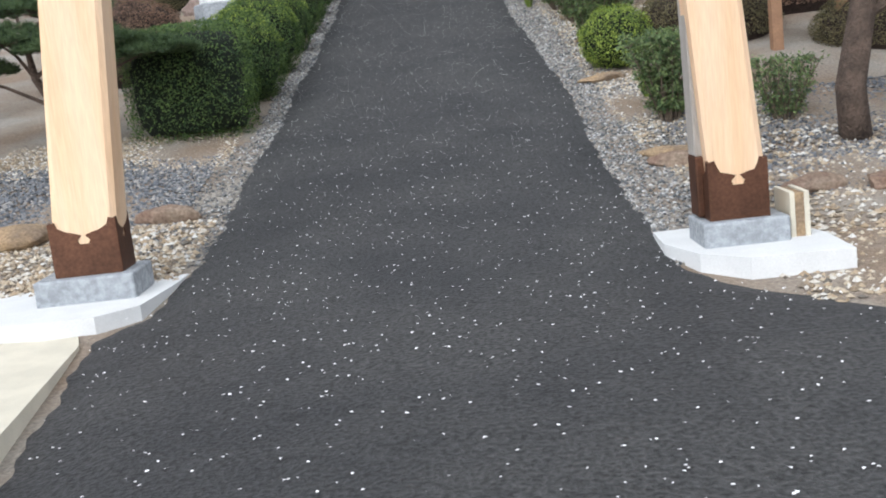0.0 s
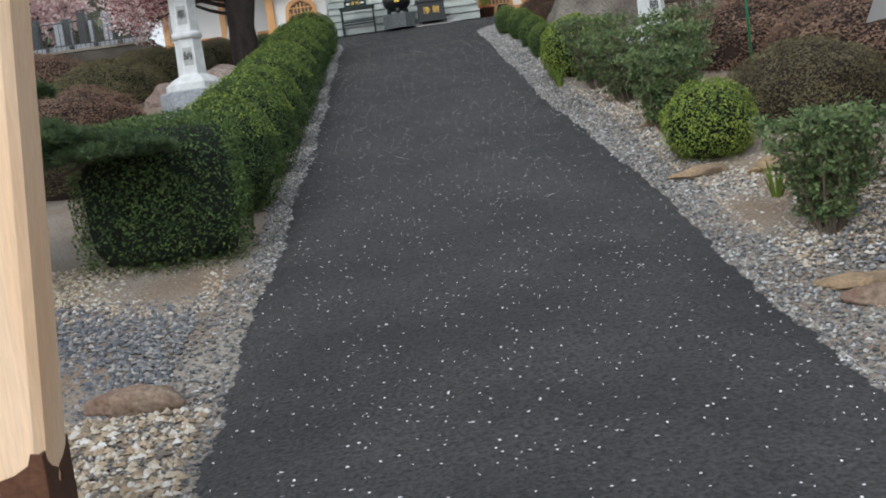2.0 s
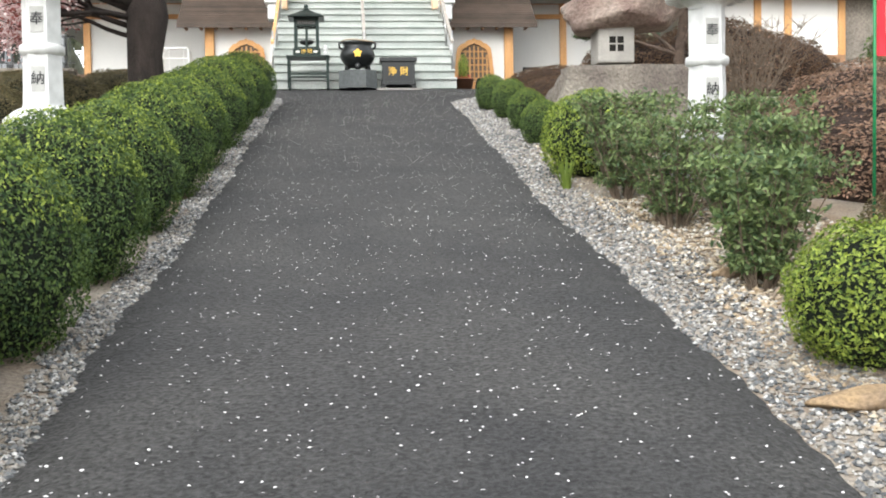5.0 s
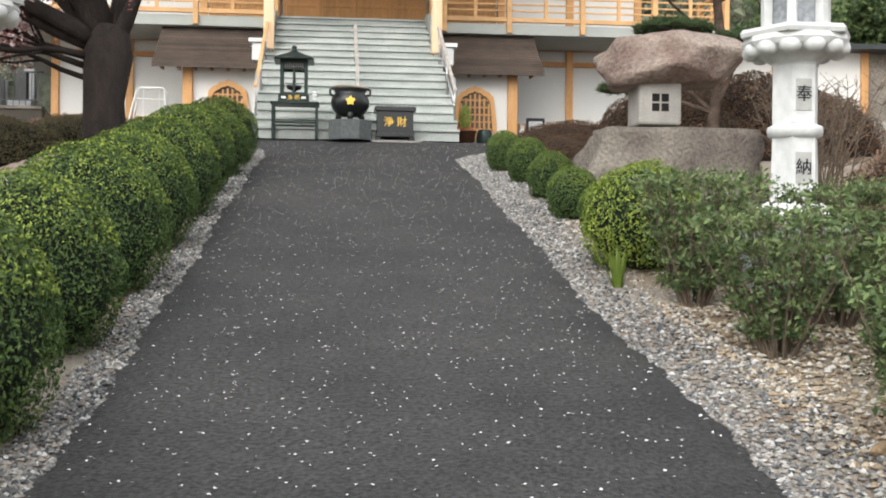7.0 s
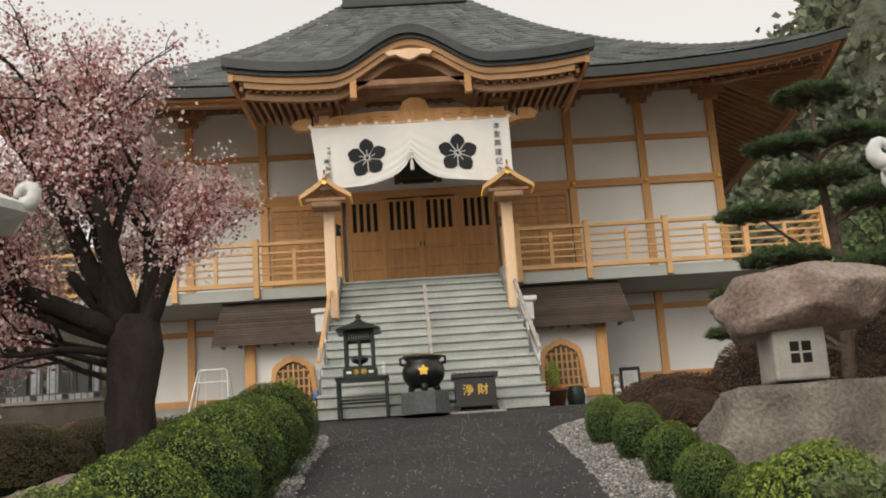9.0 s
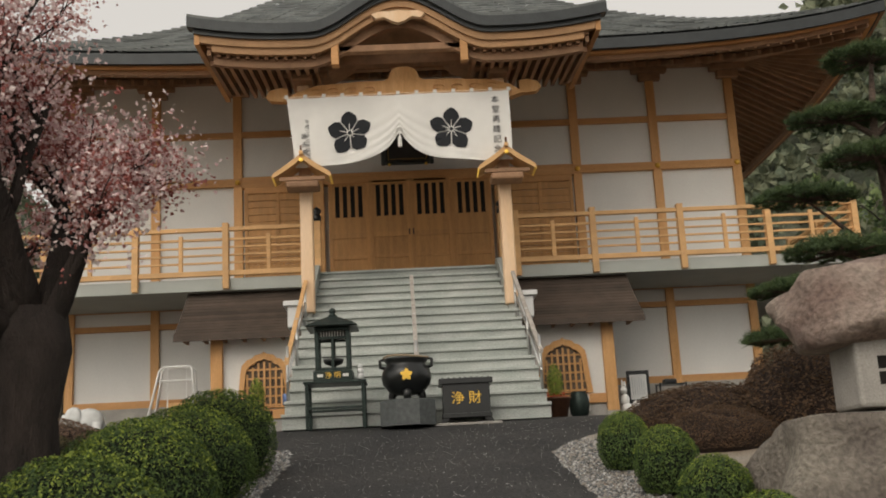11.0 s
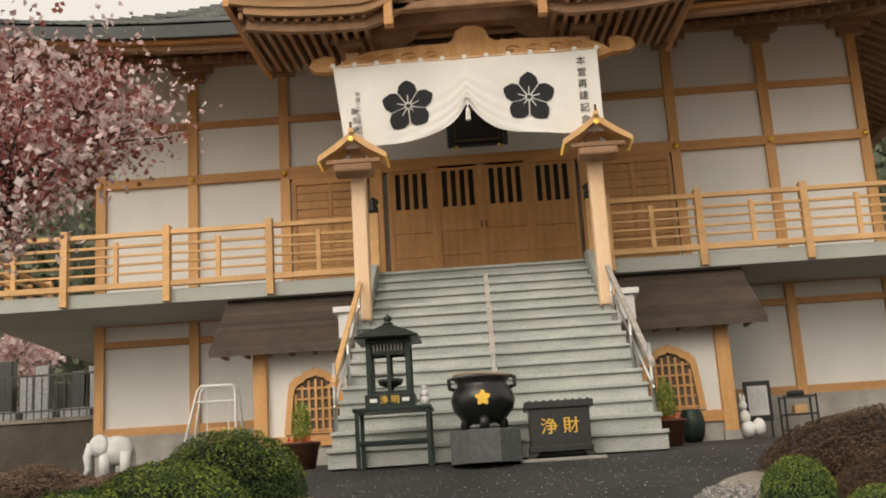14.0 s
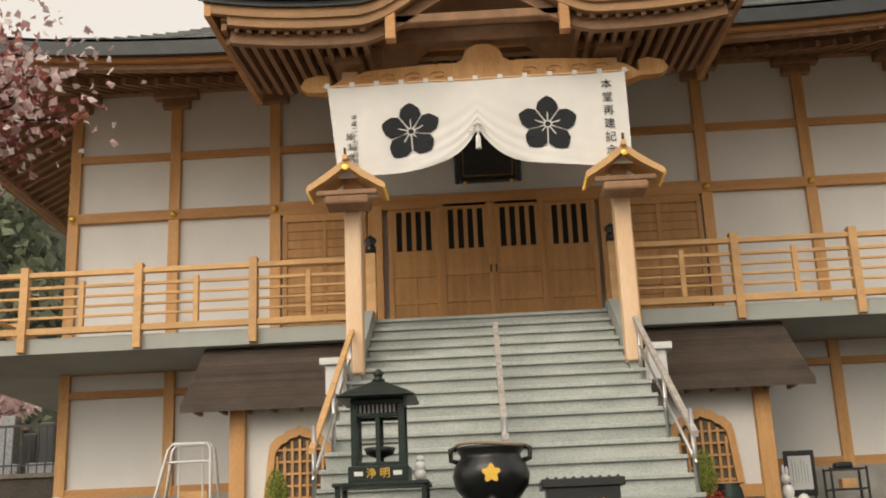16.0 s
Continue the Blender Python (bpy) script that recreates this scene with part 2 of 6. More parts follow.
M["blossom_leaf"] = leafmat("cherry_bud", (0.24, 0.07, 0.06), (0.42, 0.16, 0.14), rough=0.8)


# ---- mesh helpers ----
def bm_box(bm, x0, x1, y0, y1, z0, z1, bevel=0.0):
    r = bmesh.ops.create_cube(bm, size=1.0)
    vs = r["verts"]
    for v in vs:
        v.co = Vector(((x0 + x1) / 2 + v.co.x * (x1 - x0), (y0 + y1) / 2 + v.co.y * (y1 - y0), (z0 + z1) / 2 + v.co.z * (z1 - z0)))
    if bevel:
        es = list({e for v in vs for e in v.link_edges})
        bmesh.ops.bevel(bm, geom=es, offset=bevel, segments=2, affect="EDGES", profile=0.5)
    return vs


def box(x0, x1, y0, y1, z0, z1, bevel=0.006):
    bm = bmesh.new()
    bm_box(bm, x0, x1, y0, y1, z0, z1, bevel)
    return bm


def lathe(profile, seg=24, square=0):
    """A turned body from (radius, height) pairs; square: sides of a polygon instead of a round."""
    bm = bmesh.new()
    k = square if square else seg
    off = math.pi / k if square else 0
    rings = []
    for r, z in profile:
        rr = r / math.cos(math.pi / k) if square else r
        rings.append([bm.verts.new((rr * math.cos(2 * math.pi * i / k + off), rr * math.sin(2 * math.pi * i / k + off), z)) for i in range(k)])
    for a, b in zip(rings, rings[1:]):
        for i in range(k):
            bm.faces.new((a[i], a[(i + 1) % k], b[(i + 1) % k], b[i]))
    bm.faces.new(rings[0][::-1])
    bm.faces.new(rings[-1])
    return bm


def tube(points, radii, seg=8):
    """A limb: a tapered tube along points."""
    bm = bmesh.new()
    add_tube(bm, points, radii, seg)
    return bm


def add_tube(bm, points, radii, seg=8):
    pts = [Vector(p) for p in points]
    rings = []
    for i, p in enumerate(pts):
        d = (pts[min(i + 1, len(pts) - 1)] - pts[max(i - 1, 0)]).normalized()
        u = d.cross(Vector((0.31, 0.95, 0.08))).normalized()
        w = d.cross(u).normalized()
        rings.append([bm.verts.new(p + (u * math.cos(2 * math.pi * k / seg) + w * math.sin(2 * math.pi * k / seg)) * radii[i]) for k in range(seg)])
    for a, b in zip(rings, rings[1:]):
        for k in range(seg):
            bm.faces.new((a[k], a[(k + 1) % seg], b[(k + 1) % seg], b[k]))
    bm.faces.new(rings[0][::-1])
    bm.faces.new(rings[-1])


def mesh_of(name, bm, material, smooth=False):
    bmesh.ops.recalc_face_normals(bm, faces=bm.faces)
    me = bpy.data.meshes.new(name)
    bm.to_mesh(me)
    bm.free()
    me.materials.append(material)
    if smooth:
        me.shade_smooth()
    return me


def part(name, bm, material, parent, label="", smooth=False):
    """One mesh object under a thing or under a part."""
    ob = new(name, mesh_of(name, bm, material, smooth) if isinstance(bm, bmesh.types.BMesh) else bm)
    ob.parent = parent
    if label:
        ob["label"] = label
    return ob


def thing(name, label, category, at=(0, 0, 0), rz=0.0, group="", kind=""):
    ob = new(name)
    ob.empty_display_size = 0.2
    ob.matrix_world = pose(*at, 0, 0, rz)
    return tagged(ob, label, category, group, kind)


def solo(name, bm, material, label, category, at=(0, 0, 0), rz=0.0, group="", kind="", smooth=False):
    ob = new(name, mesh_of(name, bm, material, smooth))
    ob.matrix_world = pose(*at, 0, 0, rz)
    return tagged(ob, label, category, group, kind)


def soup(name, verts, faces, material, smooth=False):
    """A mesh from arrays of computed corners and faces."""
    me = bpy.data.meshes.new(name)
    me.from_pydata(verts.tolist() if hasattr(verts, "tolist") else verts, [], faces.tolist() if hasattr(faces, "tolist") else faces)
    me.materials.append(material)
    if smooth:
        me.shade_smooth()
    return me


rng = np.random.default_rng(7)

# ---- the ground ----
PROFILE_Y = (-466.69, -10.46, -4.23, -1.92, 2.13, 3.63, 4.9, 6.86, 9.63, 11.48, 13.33, 16.79, 20.72, 23.26, 25.34, 28, 30.19, 64.61, 572.81)
PROFILE_Z = (0.0, 0.1, 0.2, 0.36, 0.56, 0.72, 0.92, 1.28, 1.83, 2.18, 2.55, 3.3, 4.06, 4.50, 4.62, 4.77, 4.85, 4.85, 4.85)


def rise(y):
    """Height of the sloping path at y."""
    return sum(np.interp(y + d, PROFILE_Y, PROFILE_Z) for d in (-0.5, -0.25, 0, 0.25, 0.5)) / 5


def bank(x, y):
    """Height of the garden beside the path: it swells slightly away from the edge, and falls away at the far left."""
    side = np.clip((np.abs(x) - 1.5) / 2.0, 0, 1)
    z = rise(y) - 0.035 + side * 0.10 * np.clip((y - 2.82) / 3.5, 0, 1) * np.clip((21.88 - y) / 2.3, 0, 1)
    return z - 0.05 * np.clip((np.abs(x) - 9) / 30, 0, 1)


def edge_left(y):
    return np.interp(y, (-13.93, -2.38, 0.28, 1.89, 2.24, 3.17, 4.55, 6.86, 11.48, 20.72, 21.65, 22.22, 22.8, 23.72), (-6, -1.3, -1.72, -1.88, -1.62, -1.56, -1.56, -1.5, -1.38, -1.24, -1.32, -1.7, -2.3, -3.2)) + 0.022 * np.sin(y * 1.9) + 0.014 * np.sin(y * 7.7 + 1) + 0.012 * np.sin(y * 23)


def edge_right(y):
    return np.interp(y, (-13.93, -0.65, 0.62, 1.55, 2.13, 2.7, 3.4, 5.71, 8.02, 11.48, 16.1, 20.49, 21.18, 22.11, 23.03, 23.72), (9, 4.2, 2.6, 1.82, 1.55, 1.58, 1.55, 1.60, 1.64, 1.52, 1.48, 1.5, 1.75, 2.6, 4.2, 5.6)) + 0.022 * np.sin(y * 1.7 + 2) + 0.014 * np.sin(y * 6.3) + 0.012 * np.sin(y * 21)


def sheet(name, xs, ys, height, material):
    X, Y = np.meshgrid(xs, ys)
    Z = height(X, Y)
    v = np.stack([X.ravel(), Y.ravel(), Z.ravel()], 1)
    nx, ny = len(xs), len(ys)
    i = np.arange((ny - 1) * (nx - 1))
    a = (i // (nx - 1)) * nx + i % (nx - 1)
    f = np.stack([a, a + 1, a + nx + 1, a + nx], 1)
    return soup(name, v, f, material, True)


far = np.array([12, 15, 20, 30, 50, 100, 250, 800, 3000.0])
gx = np.concatenate([-far[::-1], np.arange(-9, 9.01, 0.25), far])
gy = np.concatenate([10 - far[::-1][:6] * 1.0 - 15, np.arange(-10, 32.01, 0.25), 32 + far])
bumps = lambda X, Y: bank(X, Y) + 0.02 * np.sin(X * 2.3 + Y) * np.sin(Y * 1.9 - X * 0.7) * (np.abs(X) > 1.9) - 0.03 * (np.abs(X) < 1.3)
ground = tagged(new("ground", sheet("ground", gx, gy, bumps, M["soil"])), "brown garden soil rising beside the path", "ground", kind="structure")

ys = np.concatenate([np.arange(-13.93, 23.72, 0.06), [23.84]])
cols = 13
PV, PF = [], []
for y in ys:
    a, b = float(edge_left(y)), float(edge_right(y))
    for k in range(cols):
        u = k / (cols - 1)
        PV.append((a + (b - a) * u, y, float(rise(y)) + 0.012 + (0.012 * math.sin(math.pi * u)) - (0.05 if k in (0, cols - 1) else 0)))
for r in range(len(ys) - 1):
    for k in range(cols - 1):
        o = r * cols + k
        PF.append((o, o + 1, o + cols + 1, o + cols))
path_ob = tagged(new("path", soup("path", PV, PF, M["asphalt"], True)), "dark grey asphalt path climbing gently, strewn with petals", "path", kind="structure")
court = sheet("forecourt", np.arange(-9, 9.1, 0.3), np.arange(23.67, 30.3, 0.25), lambda X, Y: rise(Y) + 0.006 + 0 * X, M["asphalt"])
tagged(new("forecourt", court), "dark asphalt forecourt before the temple", "pavement", kind="structure")


def scatter(name, count, x_of, y_lo, y_hi, size, material, label, category, lift=0.0):
    """Loose stones: squashed eight-sided pebbles lying on the ground, one mesh."""
    base = np.array([(1, 0, 0), (0, 1, 0), (-1, 0, 0), (0, -1, 0), (0, 0, 1), (0, 0, -1)], float)
    tri = np.array([(0, 1, 4), (1, 2, 4), (2, 3, 4), (3, 0, 4), (1, 0, 5), (2, 1, 5), (3, 2, 5), (0, 3, 5)])
    y = rng.uniform(y_lo, y_hi, count)
    x = x_of(y, rng.uniform(0, 1, count))
    z = bank(x, y) + lift
    s = size * rng.uniform(0.5, 1.25, count)
    ang = rng.uniform(0, 6.283, count)
    jit = rng.uniform(0.6, 1.25, (count, 6, 3))
    p = base[None] * jit * np.stack([s, s * rng.uniform(0.6, 0.9, count), s * rng.uniform(0.4, 0.7, count)], 1)[:, None, :]
    c, n = np.cos(ang)[:, None], np.sin(ang)[:, None]
    px, py = p[:, :, 0] * c - p[:, :, 1] * n, p[:, :, 0] * n + p[:, :, 1] * c
    v = np.stack([px + x[:, None], py + y[:, None], p[:, :, 2] + (z + s * 0.25)[:, None]], 2).reshape(-1, 3)
    f = (tri[None] + (np.arange(count) * 6)[:, None, None]).reshape(-1, 3)
    return tagged(new(name, soup(name, v, f, material)), label, category, kind="stuff")


strip_r = lambda y, u: edge_right(y) - 0.03 + u ** 1.3 * np.interp(y, (2.24, 5.71, 9.17, 13.79, 20.72, 21.88), (0.75, 0.7, 0.6, 0.55, 0.5, 0.7))
strip_l = lambda y, u: edge_left(y) + 0.03 - u ** 1.2 * np.interp(y, (3.17, 6.28, 6.86, 11.48, 20.72, 21.88), (0.8, 0.7, 0.22, 0.22, 0.2, 0.5))
scatter("gravel", 24000, strip_r, 2.13, 21.41, 0.021, M["pebble"], "pale grey and white gravel along the path edge", "gravel")
scatter("gravel", 13000, strip_l, 3.28, 21.65, 0.020, M["pebble"], "pale gravel strip below the clipped hedge", "gravel")
scatter("gravel", 7000, lambda y, u: -4.4 + u * 2.5, 4.44, 6.4, 0.026, M["pebble_dark"], "dark slate-grey gravel bed behind the gate", "gravel")
scatter("gravel", 3500, lambda y, u: -3.8 + u * 2.2, 2.93, 4.44, 0.032, M["pebble_tan"], "tan and white pebbles round the gate post", "gravel")
scatter("gravel", 4500, lambda y, u: 2.0 + u * 2.4, 1.09, 5.01, 0.031, M["pebble_tan"], "tan pebbles beside the gate post", "gravel")
scatter("gravel", 5500, lambda y, u: 2.2 + u * 2.6, 3.28, 6.28, 0.026, M["pebble_dark"], "dark grey gravel between the shrubs", "gravel")

scatter("gravel", 15000, lambda y, u: 1.9 + u * 1.5, 5.24, 15.52, 0.024, M["pebble_tan"], "mixed tan and grey stones under the shrubs", "gravel")
scatter("gravel", 5000, lambda y, u: -4.2 + u * 2.4, 6.05, 7.32, 0.022, M["pebble_tan"], "mixed stones and soil before the hedge", "gravel")
# fallen petals on the asphalt
n_p = 5600
py_ = rng.uniform(-3.76, 23.03, n_p)
px_ = edge_left(py_) + (edge_right(py_) - edge_left(py_)) * rng.uniform(0.02, 0.98, n_p)
pz_ = rise(py_) + 0.03
ps_ = rng.uniform(0.004, 0.0105, n_p)
pa_ = rng.uniform(0, 6.283, n_p)
quad = np.array([(-1, 0), (-0.2, 0.8), (1, 0.35), (0.9, -0.4), (-0.2, -0.75)])
qx = (quad[None, :, 0] * np.cos(pa_)[:, None] - quad[None, :, 1] * np.sin(pa_)[:, None]) * ps_[:, None] + px_[:, None]
qy = (quad[None, :, 0] * np.sin(pa_)[:, None] + quad[None, :, 1] * np.cos(pa_)[:, None]) * ps_[:, None] + py_[:, None]
qz = pz_[:, None] + rng.uniform(0, 0.006, (n_p, 5))
pv = np.stack([qx, qy, qz], 2).reshape(-1, 3)
tagged(new("petals", soup("petals", pv, np.arange(n_p * 5).reshape(-1, 5), M["petal"])), "white cherry petals scattered over the asphalt", "petals", kind="stuff")

# ---- the temple hall ----
WX, WY, DZ = 0.22, 30.25, 7.58          # middle of the wall, its front plane, height of the deck
BOSS_Z, WALL_BOTTOM, WALL_TOP = 9.83, 4.5, 12.0
BAYS = [WX + s * (3.35 + 1.6 * k) for s in (-1, 1) for k in (0, 1, 2)]
XL, XR = WX - 6.55, WX + 6.55
hall = thing("temple_hall", "two-storey timber temple hall with white plaster panels", "temple", (0, 0, 0), kind="structure")
part("wall", box(XL, XR, WY + 0.05, WY + 0.25, WALL_BOTTOM, 12.6, 0), M["plaster"], hall, "white plaster wall")
part("side_wall", box(XL, XL + 0.2, WY + 0.25, WY + 11, WALL_BOTTOM, 12.6, 0), M["plaster"], hall)
part("side_wall", box(XR - 0.2, XR, WY + 0.25, WY + 11, WALL_BOTTOM, 12.6, 0), M["plaster"], hall)
part("rear_wall", box(XL, XR, WY + 11, WY + 11.2, WALL_BOTTOM, 12.6, 0), M["plaster"], hall)
part("stone_base", box(XL - 0.05, XR + 0.05, WY - 0.02, WY + 0.04, WALL_BOTTOM, 5.53, 0.004), M["base_stone"], hall, "rough grey stone base course")
for x in BAYS:
    part("column", box(x - 0.085, x + 0.085, WY - 0.03, WY + 0.06, DZ, 12.4, 0.008), M["wood"], hall)
    part("lower_column", box(x - 0.08, x + 0.08, WY - 0.035, WY + 0.06, 5.5, 7.42, 0.008), M["wood"], hall)
    bm = lathe([(0.055, 0), (0.055, 0.012), (0.045, 0.03), (0.02, 0.045), (0.0, 0.047)], 14)
    ob = part("boss", bm, M["gold"], hall, "round gilded nail cover", True)
    ob.matrix_world = pose(x, WY - 0.05, BOSS_Z, 90, 0, 0)
    part("bracket", box(x - 0.22, x + 0.22, WY - 0.10, WY + 0.05, 11.62, 11.78, 0.02), M["wood_dark"], hall)
    part("bracket", box(x - 0.36, x + 0.36, WY - 0.14, WY + 0.05, 11.78, 11.92, 0.02), M["wood_dark"], hall)
for a, b in ((XL - 0.02, WX - 3.27), (WX + 3.27, XR + 0.02)):
    part("beam", box(a, b, WY - 0.045, WY + 0.05, BOSS_Z - 0.08, BOSS_Z + 0.08, 0.006), M["wood_h"], hall)
    part("beam", box(a, b, WY - 0.02, WY + 0.05, 10.76, 10.88, 0.006), M["wood_h"], hall)
    part("beam", box(a, b, WY - 0.02, WY + 0.05, 5.52, 5.66, 0.006), M["wood_h"], hall)
    part("beam", box(a, b, WY - 0.02, WY + 0.05, 6.99, 7.10, 0.006), M["wood_h"], hall)
    part("beam", box(a, b, WY - 0.02, WY + 0.05, 7.35, 7.47, 0.006), M["wood_h"], hall)
part("head_beam", box(XL - 0.1, XR + 0.1, WY - 0.08, WY + 0.05, 11.9, 12.1, 0.01), M["wood_dark"], hall)
part("lintel", box(WX - 3.27, WX + 3.27, WY - 0.10, WY + 0.05, 9.70, 9.92, 0.008), M["wood_h"], hall)
part("frieze_beam", box(WX - 3.27, WX + 3.27, WY - 0.03, WY + 0.05, 10.76, 10.88, 0.008), M["wood_h"], hall)
for x in (WX - 1.78, WX + 1.78):
    part("door_post", box(x - 0.11, x + 0.11, WY - 0.12, WY + 0.05, DZ, 9.77, 0.01), M["wood"], hall)

# entrance doors: four panelled leaves with barred lights
DX0, DX1 = 0.23 - 1.60, 0.23 + 1.60
LEAF = (DX1 - DX0) / 4
for i in range(4):
    a = DX0 + i * LEAF
    yf = WY - 0.06 - (0.03 if i in (1, 2) else 0)
    d = thing("door", "closed panelled wooden temple door with barred upper light", "door", (a, yf, DZ + 0.045), group="temple doors", kind="structure")
    part("panel_board", box(0.04, LEAF - 0.04, 0.012, 0.035, 0.02, 2.1, 0), M["wood_door"], d)
    for x0, x1 in ((0, 0.075), (LEAF - 0.075, LEAF)):
        part("stile", box(x0, x1, -0.015, 0.03, 0, 2.13, 0.006), M["wood_door"], d)
    for z0, z1 in ((0, 0.13), (0.56, 0.63), (0.98, 1.08), (2.06, 2.13)):
        part("rail", box(0.075, LEAF - 0.075, -0.01, 0.03, z0, z1, 0.005), M["wood_door"], d)
    part("muntin", box(LEAF / 2 - 0.03, LEAF / 2 + 0.03, -0.008, 0.03, 0.13, 0.98, 0.005), M["wood_door"], d)
    part("frieze_panel", box(0.075, LEAF - 0.075, -0.002, 0.02, 1.08, 1.40, 0), M["wood_door"], d)
    part("frieze_panel", box(0.075, LEAF - 0.075, -0.002, 0.02, 2.03, 2.06, 0), M["wood_door"], d)
    # Thin near-black sheet painted in place of the shade behind the bars.
    part("light_opening", box(0.10, LEAF - 0.10, 0.0, 0.011, 1.40, 2.03, 0), M["gap_shade"], d, "near-black sheet painted as the shade behind the wooden bars")
    for k in range(5):
        xb = 0.10 + (LEAF - 0.2) * k / 4
        part("bar", box(xb - 0.032, xb + 0.032, -0.012, 0.0, 1.40, 2.03, 0.004), M["wood_door"], d)
    if i in (1, 2):
        xh = LEAF - 0.04 if i == 1 else 0.04
        part("door_pull", box(xh - 0.012, xh + 0.012, -0.03, -0.012, 1.0, 1.12, 0.004), M["black"], d, "small black door pull")

part("threshold", box(DX0 - 0.05, DX1 + 0.05, WY - 0.16, WY + 0.02, DZ, DZ + 0.045, 0.008), M["wood_h"], hall, "timber threshold")

# louvred shutters beside the entrance
for s in (-1, 1):
    x0, x1 = sorted((WX + s * 1.92, WX + s * 3.22))
    sh = thing("sliding_shutter", "timber shutter with horizontal boards beside the doors", "shutter", (x0, WY - 0.06, DZ), group="shutters", kind="structure")
    w = x1 - x0
    for a in (0, w / 2 - 0.04, w - 0.07):
        part("stile", box(a, a + 0.07, -0.03, 0.02, 0, 2.14, 0.006), M["wood_door"], sh)
    for k in range(15):
        part("slat", box(0.07, w - 0.07, -0.01 - 0.008 * (k % 2), 0.015, 0.02 + k * 0.141, 0.155 + k * 0.141, 0.006), M["wood_door"], sh)
    part("lintel_board", box(0, w, -0.035, 0.02, 2.0, 2.14, 0.006), M["wood_h"], sh)

# deck with its fascia and railing
deck = thing("veranda", "raised veranda with grey concrete edge round the hall", "veranda", (0, 0, 0), kind="structure")
DY = 28.52
part("slab", box(XL - 1.6, WX - 1.75, DY, WY + 0.05, DZ - 0.22, DZ, 0.01), M["fascia"], deck)
part("slab", box(WX + 1.75, XR + 1.6, DY, WY + 0.05, DZ - 0.22, DZ, 0.01), M["fascia"], deck)
part("slab", box(WX - 1.75, WX + 1.75, 28.40, WY + 0.05, DZ - 0.22, DZ, 0.01), M["fascia"], deck)
for a, b in ((XL - 1.6, XL), (XR, XR + 1.6)):
    part("slab", box(a, b, WY + 0.05, WY + 11, DZ - 0.22, DZ, 0.01), M["fascia"], deck)
for s in (-1, 1):
    x0, x1 = (XL - 1.5, WX - 1.75) if s < 0 else (WX + 1.75, XR + 1.5)
    bm = bmesh.new()
    vs = [bm.verts.new(p) for p in ((x0, DY + 0.1, DZ - 0.22), (x1, DY + 0.1, DZ - 0.22), (x1, WY + 0.02, 7.44), (x0, WY + 0.02, 7.44), (x0, DY + 0.1, DZ - 0.2), (x1, DY + 0.1, DZ - 0.2), (x1, WY + 0.02, 7.48), (x0, WY + 0.02, 7.48))]
    for f in ((0, 1, 2, 3), (4, 5, 6, 7), (0, 1, 5, 4), (2, 3, 7, 6), (0, 3, 7, 4), (1, 2, 6, 5)):
        bm.faces.new([vs[i] for i in f])
    part("soffit", bm, M["fascia"], deck)


def railing(x0, x1, y, along="x", skip=-1):
    """A cypress balustrade: tall posts that hang past the deck's edge, short posts between, five rails."""
    r = thing("railing", "pale cypress railing with five rails on the veranda", "railing", (0, 0, 0), group="veranda railings", kind="structure")

    def bar(name, a, b, half, z0, z1):
        part(name, box(a, b, y - half, y + half, z0, z1, 0.006) if along == "x" else box(y - half, y + half, a, b, z0, z1, 0.006), M["wood_rail"], r)
    for z0, z1, h in ((8.43, 8.50, 0.045), (8.26, 8.305, 0.022), (8.12, 8.155, 0.018), (7.98, 8.015, 0.018), (7.84, 7.875, 0.018), (7.62, 7.71, 0.045)):
        bar("rail", x0, x1, h, z0, z1)
    n = max(1, round(abs(x1 - x0) / 1.59))
    for k in range(n + 1):
        c = x0 + (x1 - x0) * k / n
        if k != skip:
            bar("post", c - 0.055, c + 0.055, 0.075, 7.38, 8.57)
        if k < n:
            m = c + (x1 - x0) / n / 2
            bar("short_post", m - 0.035, m + 0.035, 0.035, 7.71, 8.36)


railing(WX - 3.31 - 1.59 * 3, WX - 3.31, DY - 0.02)
railing(WX + 3.25, WX + 3.25 + 1.59 * 3, DY - 0.02)
railing(WX - 3.255, WX - 1.86, DY - 0.02, skip=0)
railing(WX + 1.86, WX + 3.195, DY - 0.02, skip=1)
railing(DY + 0.05, DY + 8.2, WX - 3.31 - 1.59 * 3, "y")
railing(DY + 0.05, DY + 8.2, WX + 3.25 + 1.59 * 3, "y")

# ---- the stairs ----
SX0, SX1, SY, SZ, NR = 0.13 - 1.69, 0.13 + 1.69, 23.22, 4.52, 16
RISER, TREAD = (DZ - SZ) / NR, 0.345
stairs = thing("stairs", "wide flight of grey stone steps up to the doors", "stairs", (0, 0, 0), kind="structure")
for k in range(NR):
    y0, z1 = SY + TREAD * k, SZ + RISER * (k + 1)
    in_ = 0.14 if k > 10 else 0.0
    part("tread", box(SX0 + in_, SX1 - in_, y0 - 0.04, y0 + TREAD + 0.05, z1 - 0.04, z1, 0.006), M["step_stone"], stairs)
    part("riser", box(SX0 + in_ + 0.01, SX1 - in_ - 0.01, y0, y0 + TREAD + 0.04, z1 - RISER - 0.001, z1 - 0.046, 0.0), M["step_stone"], stairs)
